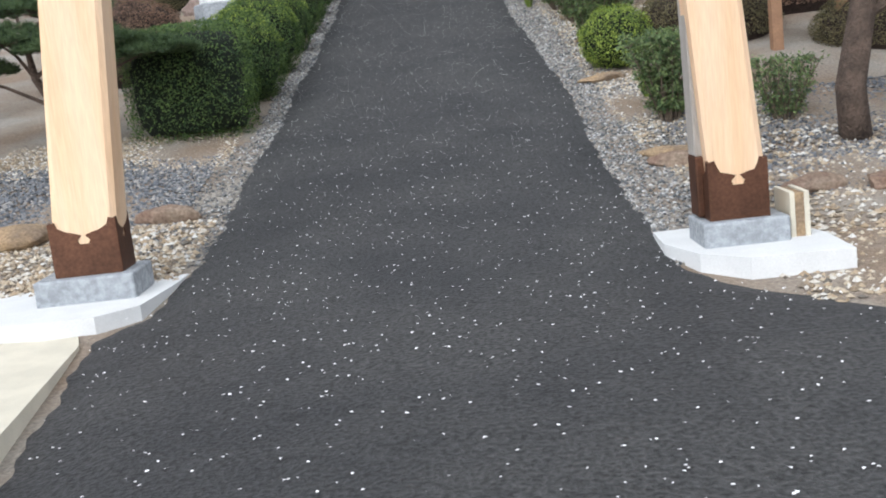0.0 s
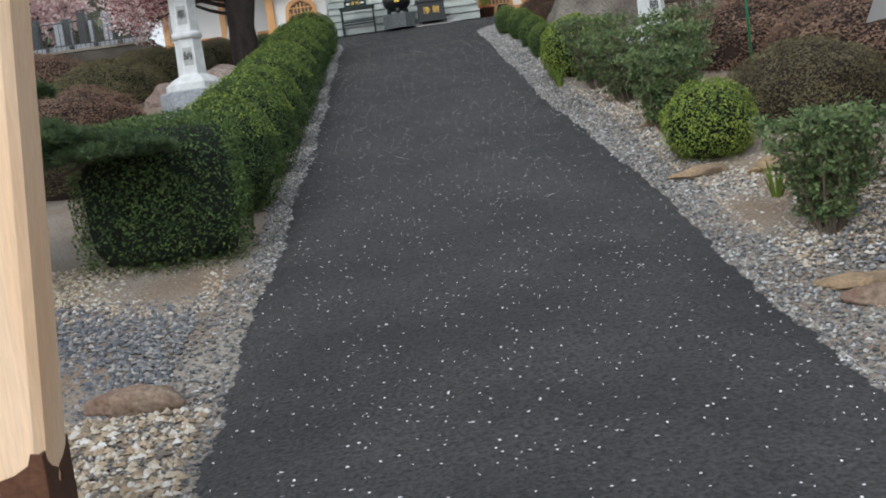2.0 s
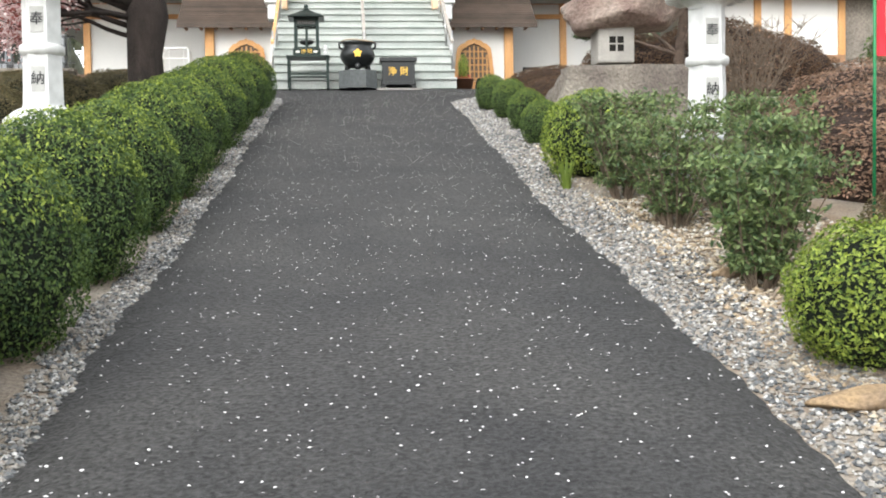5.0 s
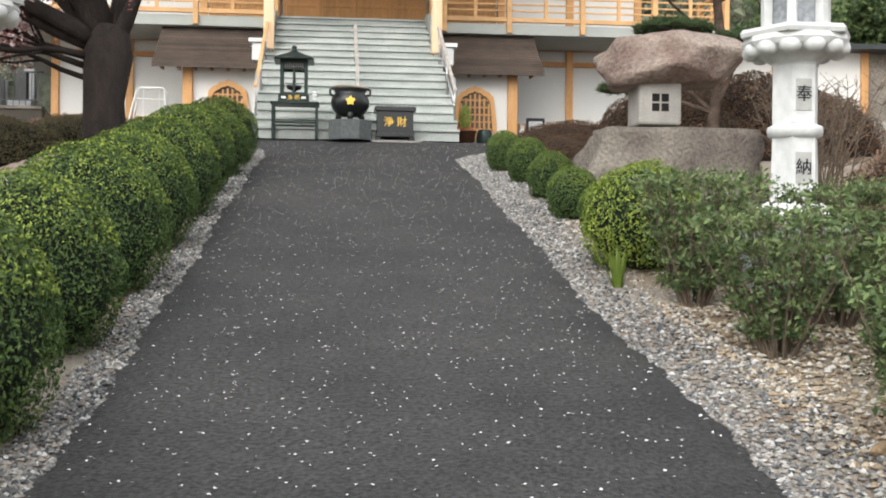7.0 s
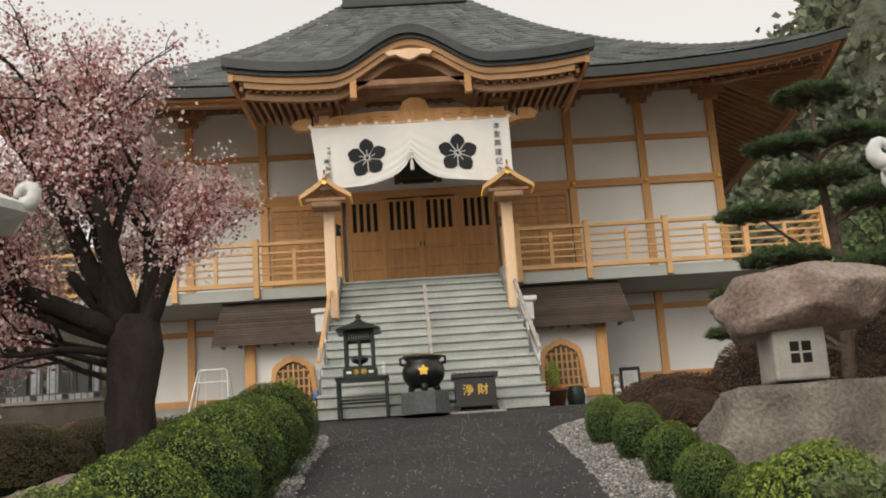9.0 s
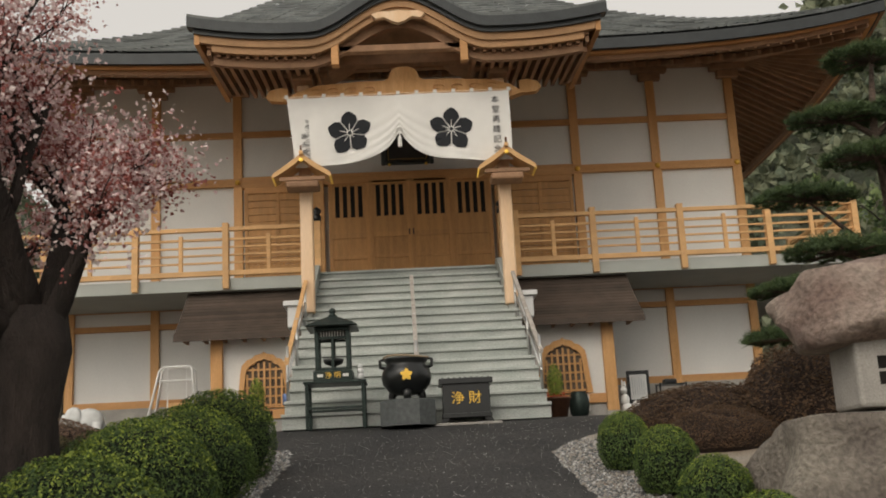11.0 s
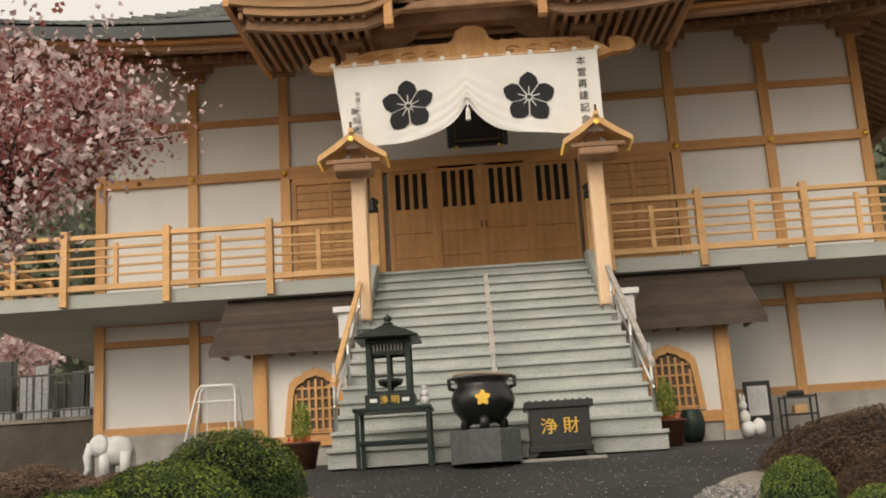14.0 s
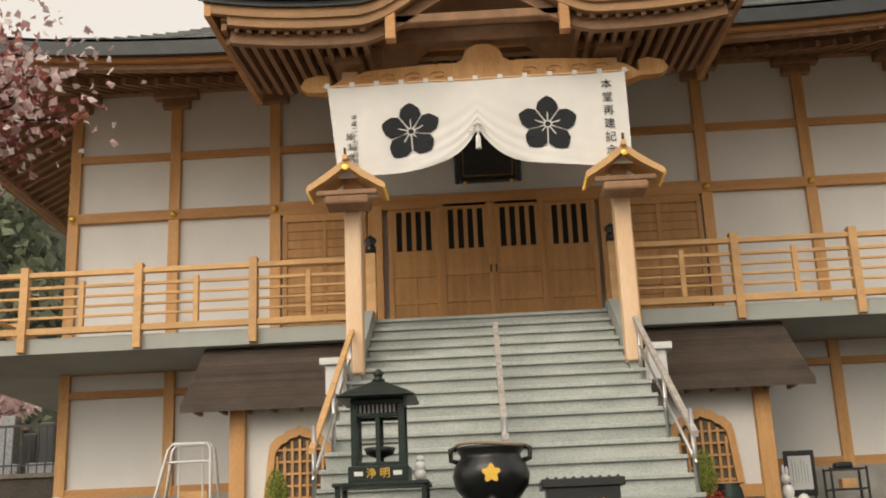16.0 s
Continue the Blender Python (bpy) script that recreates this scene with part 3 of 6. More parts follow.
for s in (-1, 1):
    x = SX0 if s < 0 else SX1
    bm = bmesh.new()
    prof = ((24.07, 4.5), (28.92, 4.5), (28.92, 7.5), (28.34, 7.45), (24.07, 5.0))
    a = [bm.verts.new((x - s * 0.02, y, z)) for y, z in prof]
    b = [bm.verts.new((x - s * 0.14, y, z)) for y, z in prof]
    bm.faces.new(a)
    bm.faces.new(b)
    for i in range(5):
        bm.faces.new((a[i], a[(i + 1) % 5], b[(i + 1) % 5], b[i]))
    part("string_wall", bm, M["fascia"], stairs)
    bm = bmesh.new()
    prof = ((26.55, 6.4), (28.69, 6.4), (28.69, 7.72), (28.23, 7.68), (26.55, 6.72))
    a = [bm.verts.new((x - s * 0.135, y, z)) for y, z in prof]
    b = [bm.verts.new((x - s * 0.0, y, z)) for y, z in prof]
    bm.faces.new(a)
    bm.faces.new(b)
    for i in range(5):
        bm.faces.new((a[i], a[(i + 1) % 5], b[(i + 1) % 5], b[i]))
    part("cheek_wall", bm, M["fascia"], stairs, "grey cheek beside the upper steps")
    part("cheek_cap", box(min(x, x + s * 0.26), max(x, x + s * 0.26), 25.98, 26.45, 6.58, 6.66, 0.012), M["white_concrete"], stairs, "white moulded block at the post's foot")
    part("cheek_block", box(min(x, x + s * 0.2), max(x, x + s * 0.2), 26.03, 26.40, 6.25, 6.58, 0.02), M["white_concrete"], stairs)


def handrail(x, label, grip):
    h = thing("handrail", label, "handrail", (0, 0, 0), group="stair handrails", kind="structure")
    for y in (23.61, 24.88, 26.32):
        z = SZ + RISER * (math.floor((y - SY) / TREAD) + 1)
        part("upright", tube([(x, y, z - 0.01), (x, y, z + 0.72)], [0.02, 0.02], 10), M["steel"], h, smooth=True)
    zz = lambda y: SZ + RISER * ((y - SY) / TREAD + 0.5)
    part("lower_bar", tube([(x, 23.55, zz(23.55) + 0.35), (x, 26.38, zz(26.38) + 0.35)], [0.014, 0.014], 8), M["steel"], h, smooth=True)
    bm = bmesh.new()
    for (y0, y1) in ((23.49, 24.99), (24.99, 26.47)):
        vs = bm_box(bm, x - 0.028, x + 0.028, y0, y1, 0, 0.05, 0.0)
        for v in vs:
            v.co.z += zz(v.co.y) + 0.60
    part("grip", bm, grip, h, "wooden grip rubbed pale")


handrail(SX0 + 0.05, "steel handrail with a pale wooden grip on the stairs", M["wood_rail"])
handrail(SX1 - 0.05, "steel handrail with a weathered wooden grip on the stairs", M["grey_wood"])
handrail(0.16, "central steel handrail with a wooden grip dividing the stairs", M["grey_wood"])

def newel(x):
    n = thing("newel_post", "square cypress newel post with a black onion cap", "post", (x, 28.48, DZ), group="newel posts", kind="structure")
    part("shaft", box(-0.07, 0.07, -0.07, 0.07, 0, NEWEL, 0.012), M["wood_rail"], n)
    part("cap", lathe([(0.075, 0), (0.075, 0.10), (0.06, 0.115), (0.05, 0.13), (0.085, 0.17), (0.08, 0.21), (0.03, 0.25), (0.0, 0.28)], 18), M["black"], n, "black onion-shaped metal cap", True).location = (0, 0, NEWEL)


NEWEL = 0.95
newel(-1.47)
newel(1.83)

# ---- side bays with lean-to roofs and bell windows ----
def bell(w, h, n=10):
    """Outline of a bell-shaped window, from the sill's left end over the pointed head to the right end."""
    left = [(-w * 0.58, 0.0), (-w * 0.54, h * 0.30), (-w * 0.50, h * 0.62), (-w * 0.47, h * 0.76), (-w * 0.36, h * 0.86), (-w * 0.26, h * 0.885), (-w * 0.20, h * 0.94), (-w * 0.06, h * 0.965), (0, h)]
    return left + [(-x, z) for x, z in left[-2::-1]]


def extrude_outline(pts, y0, y1, inner=None):
    bm = bmesh.new()
    if inner is None:
        a = [bm.verts.new((x, y0, z)) for x, z in pts]
        b = [bm.verts.new((x, y1, z)) for x, z in pts]
        bm.faces.new(a)
        bm.faces.new(b[::-1])
        for i in range(len(pts)):
            j = (i + 1) % len(pts)
            bm.faces.new((a[i], b[i], b[j], a[j]))
        return bm
    o0, o1 = [bm.verts.new((x, y0, z)) for x, z in pts], [bm.verts.new((x, y1, z)) for x, z in pts]
    i0, i1 = [bm.verts.new((x, y0, z)) for x, z in inner], [bm.verts.new((x, y1, z)) for x, z in inner]
    for k in range(len(pts)):
        j = (k + 1) % len(pts)
        bm.faces.new((o0[k], o0[j], i0[j], i0[k]))
        bm.faces.new((o1[k], i1[k], i1[j], o1[j]))
        bm.faces.new((o0[k], o1[k], o1[j], o0[j]))
        bm.faces.new((i0[k], i0[j], i1[j], i1[k]))
    return bm


for s in (-1, 1):
    cx = 0.12
    xi, xo = cx + s * 1.66, cx + s * (3.30 if s < 0 else 3.36)
    a, b = sorted((xi, xo))
    ann = thing("side_bay", "white plastered side bay with brown lean-to roof", "annex", (0, 0, 0), group="side bays", kind="structure")
    part("wall", box(a, b, 28.07, 28.60, 4.5, 6.60, 0), M["plaster"], ann)
    part("stone_foot", box(a, b, 28.03, 28.07, 4.5, 5.05, 0.003), M["base_stone"], ann)
    part("corner_post", box(xo - 0.1, xo + 0.1, 27.97, 28.21, 4.9, 6.56, 0.01), M["wood"], ann)
    part("post_plinth", box(xo - 0.12, xo + 0.12, 27.95, 28.23, 4.5, 4.9, 0.01), M["base_stone"], ann)
    part("sill_beam", box(a, b, 27.99, 28.08, 5.04, 5.20, 0.006), M["wood_h"], ann)
    part("head_beam", box(a - 0.1, b + 0.1, 28, 28.08, 6.44, 6.56, 0.006), M["wood_h"], ann)
    wx = cx + s * (2.50 if s < 0 else 2.57)
    win = thing("bell_window", "bell-shaped wooden lattice window in white plaster", "window", (wx, 28.04, 5.22), group="bell windows", kind="structure")
    out, inn = bell(0.80, 0.95), [(x * 0.80, z * 0.86 + 0.02) for x, z in bell(0.80, 0.95)]
    part("frame", extrude_outline(out, -0.07, 0.03, inn), M["wood"], win)
    part("backing", extrude_outline(inn, -0.01, 0.012), M["twig"], win, "dim shutter behind the lattice")
    for k in range(7):
        xk = -0.29 + 0.58 * k / 6
        hk = 0.78 - 0.22 * (abs(xk) / 0.3) ** 2
        part("lattice_bar", box(xk - 0.016, xk + 0.016, -0.05, -0.02, 0.02, hk, 0), M["wood"], win)
    for k in range(5):
        zk = 0.05 + 0.15 * k
        part("lattice_rail", box(-0.36 + 0.015 * k, 0.36 - 0.015 * k, -0.045, -0.025, zk - 0.014, zk + 0.014, 0), M["wood"], win)
    # lean-to roof of boards
    rf = thing("lean_to_roof", "dark brown boarded lean-to roof with mossy stains", "roof", (0, 0, 0), group="lean-to roofs", kind="structure")
    ra, rb = sorted((cx + s * 1.66, cx + s * (3.92 if s < 0 else 3.92)))
    rows_ = 14
    for k in range(rows_):
        u0, u1 = k / rows_, (k + 1) / rows_ + 0.02
        f = lambda u: (27.66 + 1.04 * u, 6.42 + 0.80 * u + 0.10 * u * u)
        (ya, za), (yb, zb) = f(u0), f(u1)
        bm = bmesh.new()
        vs = []
        t_ = 0.10 if k == 0 else 0.022
        for dz in (0, t_):
            for xx, yy, zz_ in ((ra, ya, za + 0.012), (rb, ya, za + 0.012), (rb, yb, zb), (ra, yb, zb)):
                vs.append(bm.verts.new((xx + (s * 0.04 * (1 - u0) if (xx == rb) == (s > 0) else 0), yy, zz_ + dz - (t_ if k == 0 else 0) + (0.022 if k == 0 else 0))))
        for q in ((0, 1, 2, 3), (4, 5, 6, 7), (0, 1, 5, 4), (1, 2, 6, 5), (2, 3, 7, 6), (3, 0, 4, 7)):
            bm.faces.new([vs[i] for i in q])
        part("board", bm, M["shingle"], rf)
    bm = bmesh.new()
    vs = [bm.verts.new(p) for p in ((ra, 27.74, 6.39), (rb, 27.74, 6.39), (rb, 28.70, 7.19), (ra, 28.70, 7.19))]
    bm.faces.new(vs)
    bmesh.ops.solidify(bm, geom=bm.faces[:], thickness=0.03)
    part("soffit_board", bm, M["wood_dark"], rf)
    for k in range(7):
        xk = ra + 0.12 + (rb - ra - 0.3) * k / 6
        part("rafter_end", box(xk - 0.025, xk + 0.025, 27.76, 28.11, 6.36, 6.43, 0.005), M["wood_dark"], rf)

# ---- the main roof ----
EX0, EX1, EY0, EY1 = WX - 8.7, WX + 8.7, 27.54, 43.6
EZ, RZ, RY = 11.42, 17.0, 35.6
RX0, RX1 = WX - 1.6, WX + 1.6


def roof_point(u, v):
    """u 0..4 round the eaves from the front left corner, v 0 at the eave to 1 at the ridge."""
    k, f = int(u) % 4, u - int(u)
    cs = ((EX0, EY0), (EX1, EY0), (EX1, EY1), (EX0, EY1))
    rs = ((RX0, RY), (RX1, RY), (RX1, RY), (RX0, RY))
    a, b, ra_, rb_ = cs[k], cs[(k + 1) % 4], rs[k], rs[(k + 1) % 4]
    ex, ey = a[0] + (b[0] - a[0]) * f, a[1] + (b[1] - a[1]) * f
    rx, ry = ra_[0] + (rb_[0] - ra_[0]) * f, ra_[1] + (rb_[1] - ra_[1]) * f
    up = 0.55 * abs(2 * f - 1) ** 4 * (1 - v) ** 3
    return (ex + (rx - ex) * v, ey + (ry - ey) * v, EZ + (RZ - EZ) * (0.62 * v + 0.38 * v ** 2.2) + up)


main_roof = thing("main_roof", "sweeping grey slate temple roof with upturned eaves", "roof", (0, 0, 0), kind="structure")
RVS, RFS = [], []
courses, around = 44, 30
for side in range(4):
    for c in range(courses):
        v0, v1 = c / courses, (c + 1) / courses + 0.004
        for k in range(around):
            o = len(RVS)
            u0, u1 = side + k / around, side + (k + 1) / around - (1e-6 if k == around - 1 else 0)
            j = 0.012 * math.sin(side * 7 + c * 12.9 + k * 78.2)
            for uu, vv, dz in ((u0, v0, 0.05 + j), (u1, v0, 0.05 + j), (u1, v1, 0.012), (u0, v1, 0.012), (u0, v0, 0.0), (u1, v0, 0.0)):
                x, y, z = roof_point(uu, vv)
                RVS.append((x, y, z + dz))
            RFS.append((o, o + 1, o + 2, o + 3))
            RFS.append((o + 4, o + 5, o + 1, o))
sl = part("slates", soup("slates", RVS, RFS, M["roof"]), None, main_roof, "weathered grey-green slates")
sl["kind"] = "stuff"
n_e = 120
for layer, (out, dz0, dz1) in enumerate(((0.0, -0.20, 0.04), (0.10, -0.25, -0.20), (0.22, -0.33, -0.25))):
    EV, EF = [], []
    for i in range(n_e + 1):
        x, y, z = roof_point(min(i / n_e * 4, 3.999999), 0)
        mx, my = (EX0 + EX1) / 2, (EY0 + EY1) / 2
        dx, dy = out * (1 if x < mx else -1), out * (1 if y < my else -1)
        for dd in (0.0, 0.14):
            ddx, ddy = dd * (1 if x < mx else -1), dd * (1 if y < my else -1)
            EV += [(x + dx + ddx, y + dy + ddy, z + dz0), (x + dx + ddx, y + dy + ddy, z + dz1)]
    for i in range(n_e):
        o, p = i * 4, i * 4 + 4
        EF += [(o, p, p + 1, o + 1), (o, o + 2, p + 2, p), (o + 1, p + 1, p + 3, o + 3), (o + 2, o + 3, p + 3, p + 2)]
    part("eave_band" if layer == 0 else "eave_board", soup("eave", EV, EF, M["roof_edge"] if layer == 0 else M["wood_h"] if layer == 1 else M["wood_dark"]), None, main_roof)
# sloping soffit from the eave to the wall head
SV, SF = [], []
inner = ((XL, WY), (XR, WY), (XR, WY + 11), (XL, WY + 11))
for i in range(81):
    u = min(i / 80 * 4, 3.99999)
    x, y, z = roof_point(u, 0)
    k, f = int(u) % 4, u - int(u)
    a, b = inner[k], inner[(k + 1) % 4]
    SV += [(x, y, z - 0.22), (a[0] + (b[0] - a[0]) * f, a[1] + (b[1] - a[1]) * f, 12.25)]
SF = [(i * 2, i * 2 + 2, i * 2 + 3, i * 2 + 1) for i in range(80)]
# Soffit and rafters wear the timber toned down for shade under the eaves.
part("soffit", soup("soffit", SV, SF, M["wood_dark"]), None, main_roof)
# rafters below the soffit: front and the two sides
bm = bmesh.new()


def rafter(p, q, w=0.05, h=0.10):
    p, q = Vector(p), Vector(q)
    d = (q - p).normalized()
    sx = d.cross(Vector((0, 0, 1))).normalized() * w / 2
    vs = [bm.verts.new(c) for c in (p - sx, p + sx, q + sx, q - sx, p - sx - Vector((0, 0, h)), p + sx - Vector((0, 0, h)), q + sx - Vector((0, 0, h)), q - sx - Vector((0, 0, h)))]
    for f in ((0, 1, 2, 3), (7, 6, 5, 4), (0, 4, 5, 1), (1, 5, 6, 2), (2, 6, 7, 3), (3, 7, 4, 0)):
        bm.faces.new([vs[i] for i in f])


for k in range(1, 74):
    f = k / 74
    x, y, z = roof_point(f, 0)
    xin = min(max(x, XL), XR)
    rafter((x, y + 0.25, z - 0.24), (xin + (x - xin) * 0.15, WY - 0.02, 12.22))
    rafter((x, y + 0.75, z - 0.20), (xin + (x - xin) * 0.15, WY - 0.02, 12.04), 0.06, 0.10)
for side in (1, 3):
    for k in range(1, 60):
        x, y, z = roof_point(side + k / 60, 0)
        s_ = 1 if side == 1 else -1
        rafter((x - s_ * 0.25, y, z - 0.24), ((XR if side == 1 else XL), min(max(y, WY), WY + 11), 12.22))
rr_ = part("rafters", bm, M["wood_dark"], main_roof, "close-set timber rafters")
rr_["kind"] = "stuff"
rb_box = thing("ridge_box", "copper-clad roof ridge with gold crests", "ridge", (WX, RY, RZ), kind="structure")
part("ridge_base", box(-1.7, 1.7, -0.45, 0.45, -0.35, 0.15, 0.03), M["roof_edge"], rb_box)
part("ridge_body", box(-1.6, 1.6, -0.35, 0.35, 0.15, 0.75, 0.02), M["copper"], rb_box, "reddish copper ridge side")
part("ridge_cap", box(-1.75, 1.75, -0.5, 0.5, 0.75, 0.95, 0.05), M["roof_edge"], rb_box)
for k in (-1, 0, 1):
    ob = part("crest", lathe([(0.12, 0), (0.12, 0.03), (0.0, 0.05)], 5), M["gold"], rb_box, "gilded flower crest")
    ob.matrix_local = pose(k * 0.9, -0.36, 0.42, 90, 0, 0)

# ---- the porch with its curved gable ----
PX, PY, PYB = 0.13, 25.46, 28.11
porch = thing("porch_roof", "timber porch roof with a curved gable and dark edge", "roof", (0, 0, 0), kind="structure")
HW = 3.31


def gable(x):
    """Height of the porch eave's upper edge across the front."""
    a = abs(x)
    g = 0.62 * (0.5 + 0.5 * math.cos(math.pi * min(a / 1.45, 1)))
    return 10.98 + g + 0.13 * max(0, (a - 1.7) / 1.4) ** 2


gxs = [-HW + 2 * HW * i / 72 for i in range(73)]


def gable_strip(lo, hi, y0, y1, w=HW, back=0.0):
    """A band under the gable line: lo and hi are offsets from it, y0 to y1 its depth."""
    V, F = [], []
    xs_ = [x for x in gxs if abs(x) <= w + 1e-6]
    for x in xs_:
        for yy, off in ((y0, lo), (y0, hi), (y1, hi + back), (y1, lo + back)):
            V.append((PX + x, yy, gable(x) + off))
    for i in range(len(xs_) - 1):
        o, p = i * 4, i * 4 + 4
        for k in range(4):
            F.append((o + k, p + k, p + (k + 1) % 4, o + (k + 1) % 4))
    F += [(0, 1, 2, 3), tuple(len(V) - 4 + k for k in range(4))]
    return V, F


for nm, lo, hi, y0, y1, w, m_, back in (("roof_shell", -0.03, 0.05, PY, PYB + 1.4, HW, "roof", 0.62), ("roof_edge", -0.17, 0.0, PY - 0.02, PY + 0.2, HW, "roof_edge", 0), ("roof_edge_lip", -0.24, -0.17, PY + 0.05, PY + 0.25, HW - 0.06, "roof_edge", 0), ("bargeboard", -0.36, -0.24, PY + 0.10, PY + 0.18, HW - 0.12, "wood_porch", 0), ("bargeboard_lower", -0.47, -0.36, PY + 0.14, PY + 0.22, HW - 0.3, "wood_porch", 0)):
    V, F = gable_strip(lo, hi, y0, y1, w, back)
    part(nm, soup(nm, V, F, M[m_]), None, porch)
V, F = gable_strip(-0.40, -0.36, PY + 0.2, 27.88, HW - 0.25, 0.25)
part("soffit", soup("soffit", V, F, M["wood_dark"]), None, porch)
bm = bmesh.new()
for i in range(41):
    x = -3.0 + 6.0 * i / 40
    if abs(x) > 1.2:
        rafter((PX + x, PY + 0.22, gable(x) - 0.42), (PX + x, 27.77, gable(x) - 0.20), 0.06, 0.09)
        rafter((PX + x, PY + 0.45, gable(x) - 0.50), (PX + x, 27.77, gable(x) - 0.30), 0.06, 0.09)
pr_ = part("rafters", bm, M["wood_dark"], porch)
pr_["kind"] = "stuff"
for s in (-1, 1):
    V = [(PX + s * (HW - 0.1), PY + 0.1, 10.72), (PX + s * (HW - 0.1), PY + 0.1, 11.0), (PX + s * (HW - 0.1), PYB + 0.5, 11.3), (PX + s * (HW - 0.1), PYB + 0.5, 10.9)]
    V += [(x - s * 0.08, y, z) for x, y, z in V]
    part("verge_board", soup("verge_board", V, [(0, 1, 2, 3), (4, 5, 6, 7), (0, 1, 5, 4), (1, 2, 6, 5), (2, 3, 7, 6), (3, 0, 4, 7)], M["wood_h"]), None, porch)
    part("strut", box(PX + s * 1.02 - 0.06, PX + s * 1.02 + 0.06, PY + 0.15, PY + 0.3, 10.32, 10.9, 0.01), M["wood_h"], porch)
    V, F = gable_strip(-0.62, -0.47, PY + 0.3, PY + 0.4, HW - 0.35)
part("gable_board", soup("gable_board", V, F, M["wood_dark"]), None, porch)
pend = [(0, 0.0), (0.1, 0.03), (0.22, 0.10), (0.36, 0.08), (0.42, 0.15), (0.30, 0.20), (0.16, 0.19), (0, 0.21)]
pend = pend + [(-x, z) for x, z in pend[-2:0:-1]]
ob = part("gable_pendant", extrude_outline(pend, -0.05, 0.05), M["wood_pale"], porch, "carved pendant under the gable's peak")
ob.matrix_local = pose(PX, PY + 0.06, 10.93)
part("cross_beam", box(PX - 2.2, PX + 2.2, 26.38, 26.59, 10.62, 10.82, 0.02), M["wood_dark"], porch)
part("tie_beam", box(PX - 1.25, PX + 1.25, PY + 0.3, PY + 0.45, 10.58, 10.70, 0.02), M["wood_dark"], porch)
rnb = [(-1.95, 0.02), (-1.75, 0.16), (-1.4, 0.26), (-0.7, 0.30), (0.7, 0.30), (1.4, 0.26), (1.75, 0.16), (1.95, 0.02), (1.7, -0.06), (1.3, 0.0), (-1.3, 0.0), (-1.7, -0.06)]
ob = part("rainbow_beam", extrude_outline(rnb, -0.1, 0.1), M["wood"], porch, "curved cypress beam with carved scrolls")
ob.matrix_local = pose(PX + 0.05, 26.47, 10.02)
for s in (-1, 1):
    nose = [(0, 0), (0.28, 0.02), (0.36, 0.10), (0.30, 0.2), (0.12, 0.24), (0, 0.22)]
    ob = part("beam_nose", extrude_outline([(s * x, z) for x, z in nose], -0.07, 0.07), M["wood"], porch)
    ob.matrix_local = pose(PX + 0.05 + s * 1.9, 26.47, 10.03)
    for k, (cx_, rz_) in enumerate(((0.55, 0.16), (0.85, 0.14), (1.15, 0.12), (1.42, 0.10))):
        pts = [(PX + 0.05 + s * (cx_ + 0.11 * math.cos(a) * (1 - a / 9)), 26.35, 10.17 + 0.055 * math.sin(a) * (1 - a / 9)) for a in [i * 0.5 for i in range(12)]]
        part("scroll", tube(pts, [0.008] * 12, 6), M["wood_h"], porch)
frog = [(-0.34, 0), (-0.26, 0.04), (-0.20, 0.18), (-0.08, 0.24), (0.08, 0.24), (0.20, 0.18), (0.26, 0.04), (0.34, 0)]
ob = part("frog_leg_strut", extrude_outline(frog, -0.06, 0.06), M["wood"], porch, "carved frog-leg strut on the beam")
ob.matrix_local = pose(PX + 0.05, 26.44, 10.32)
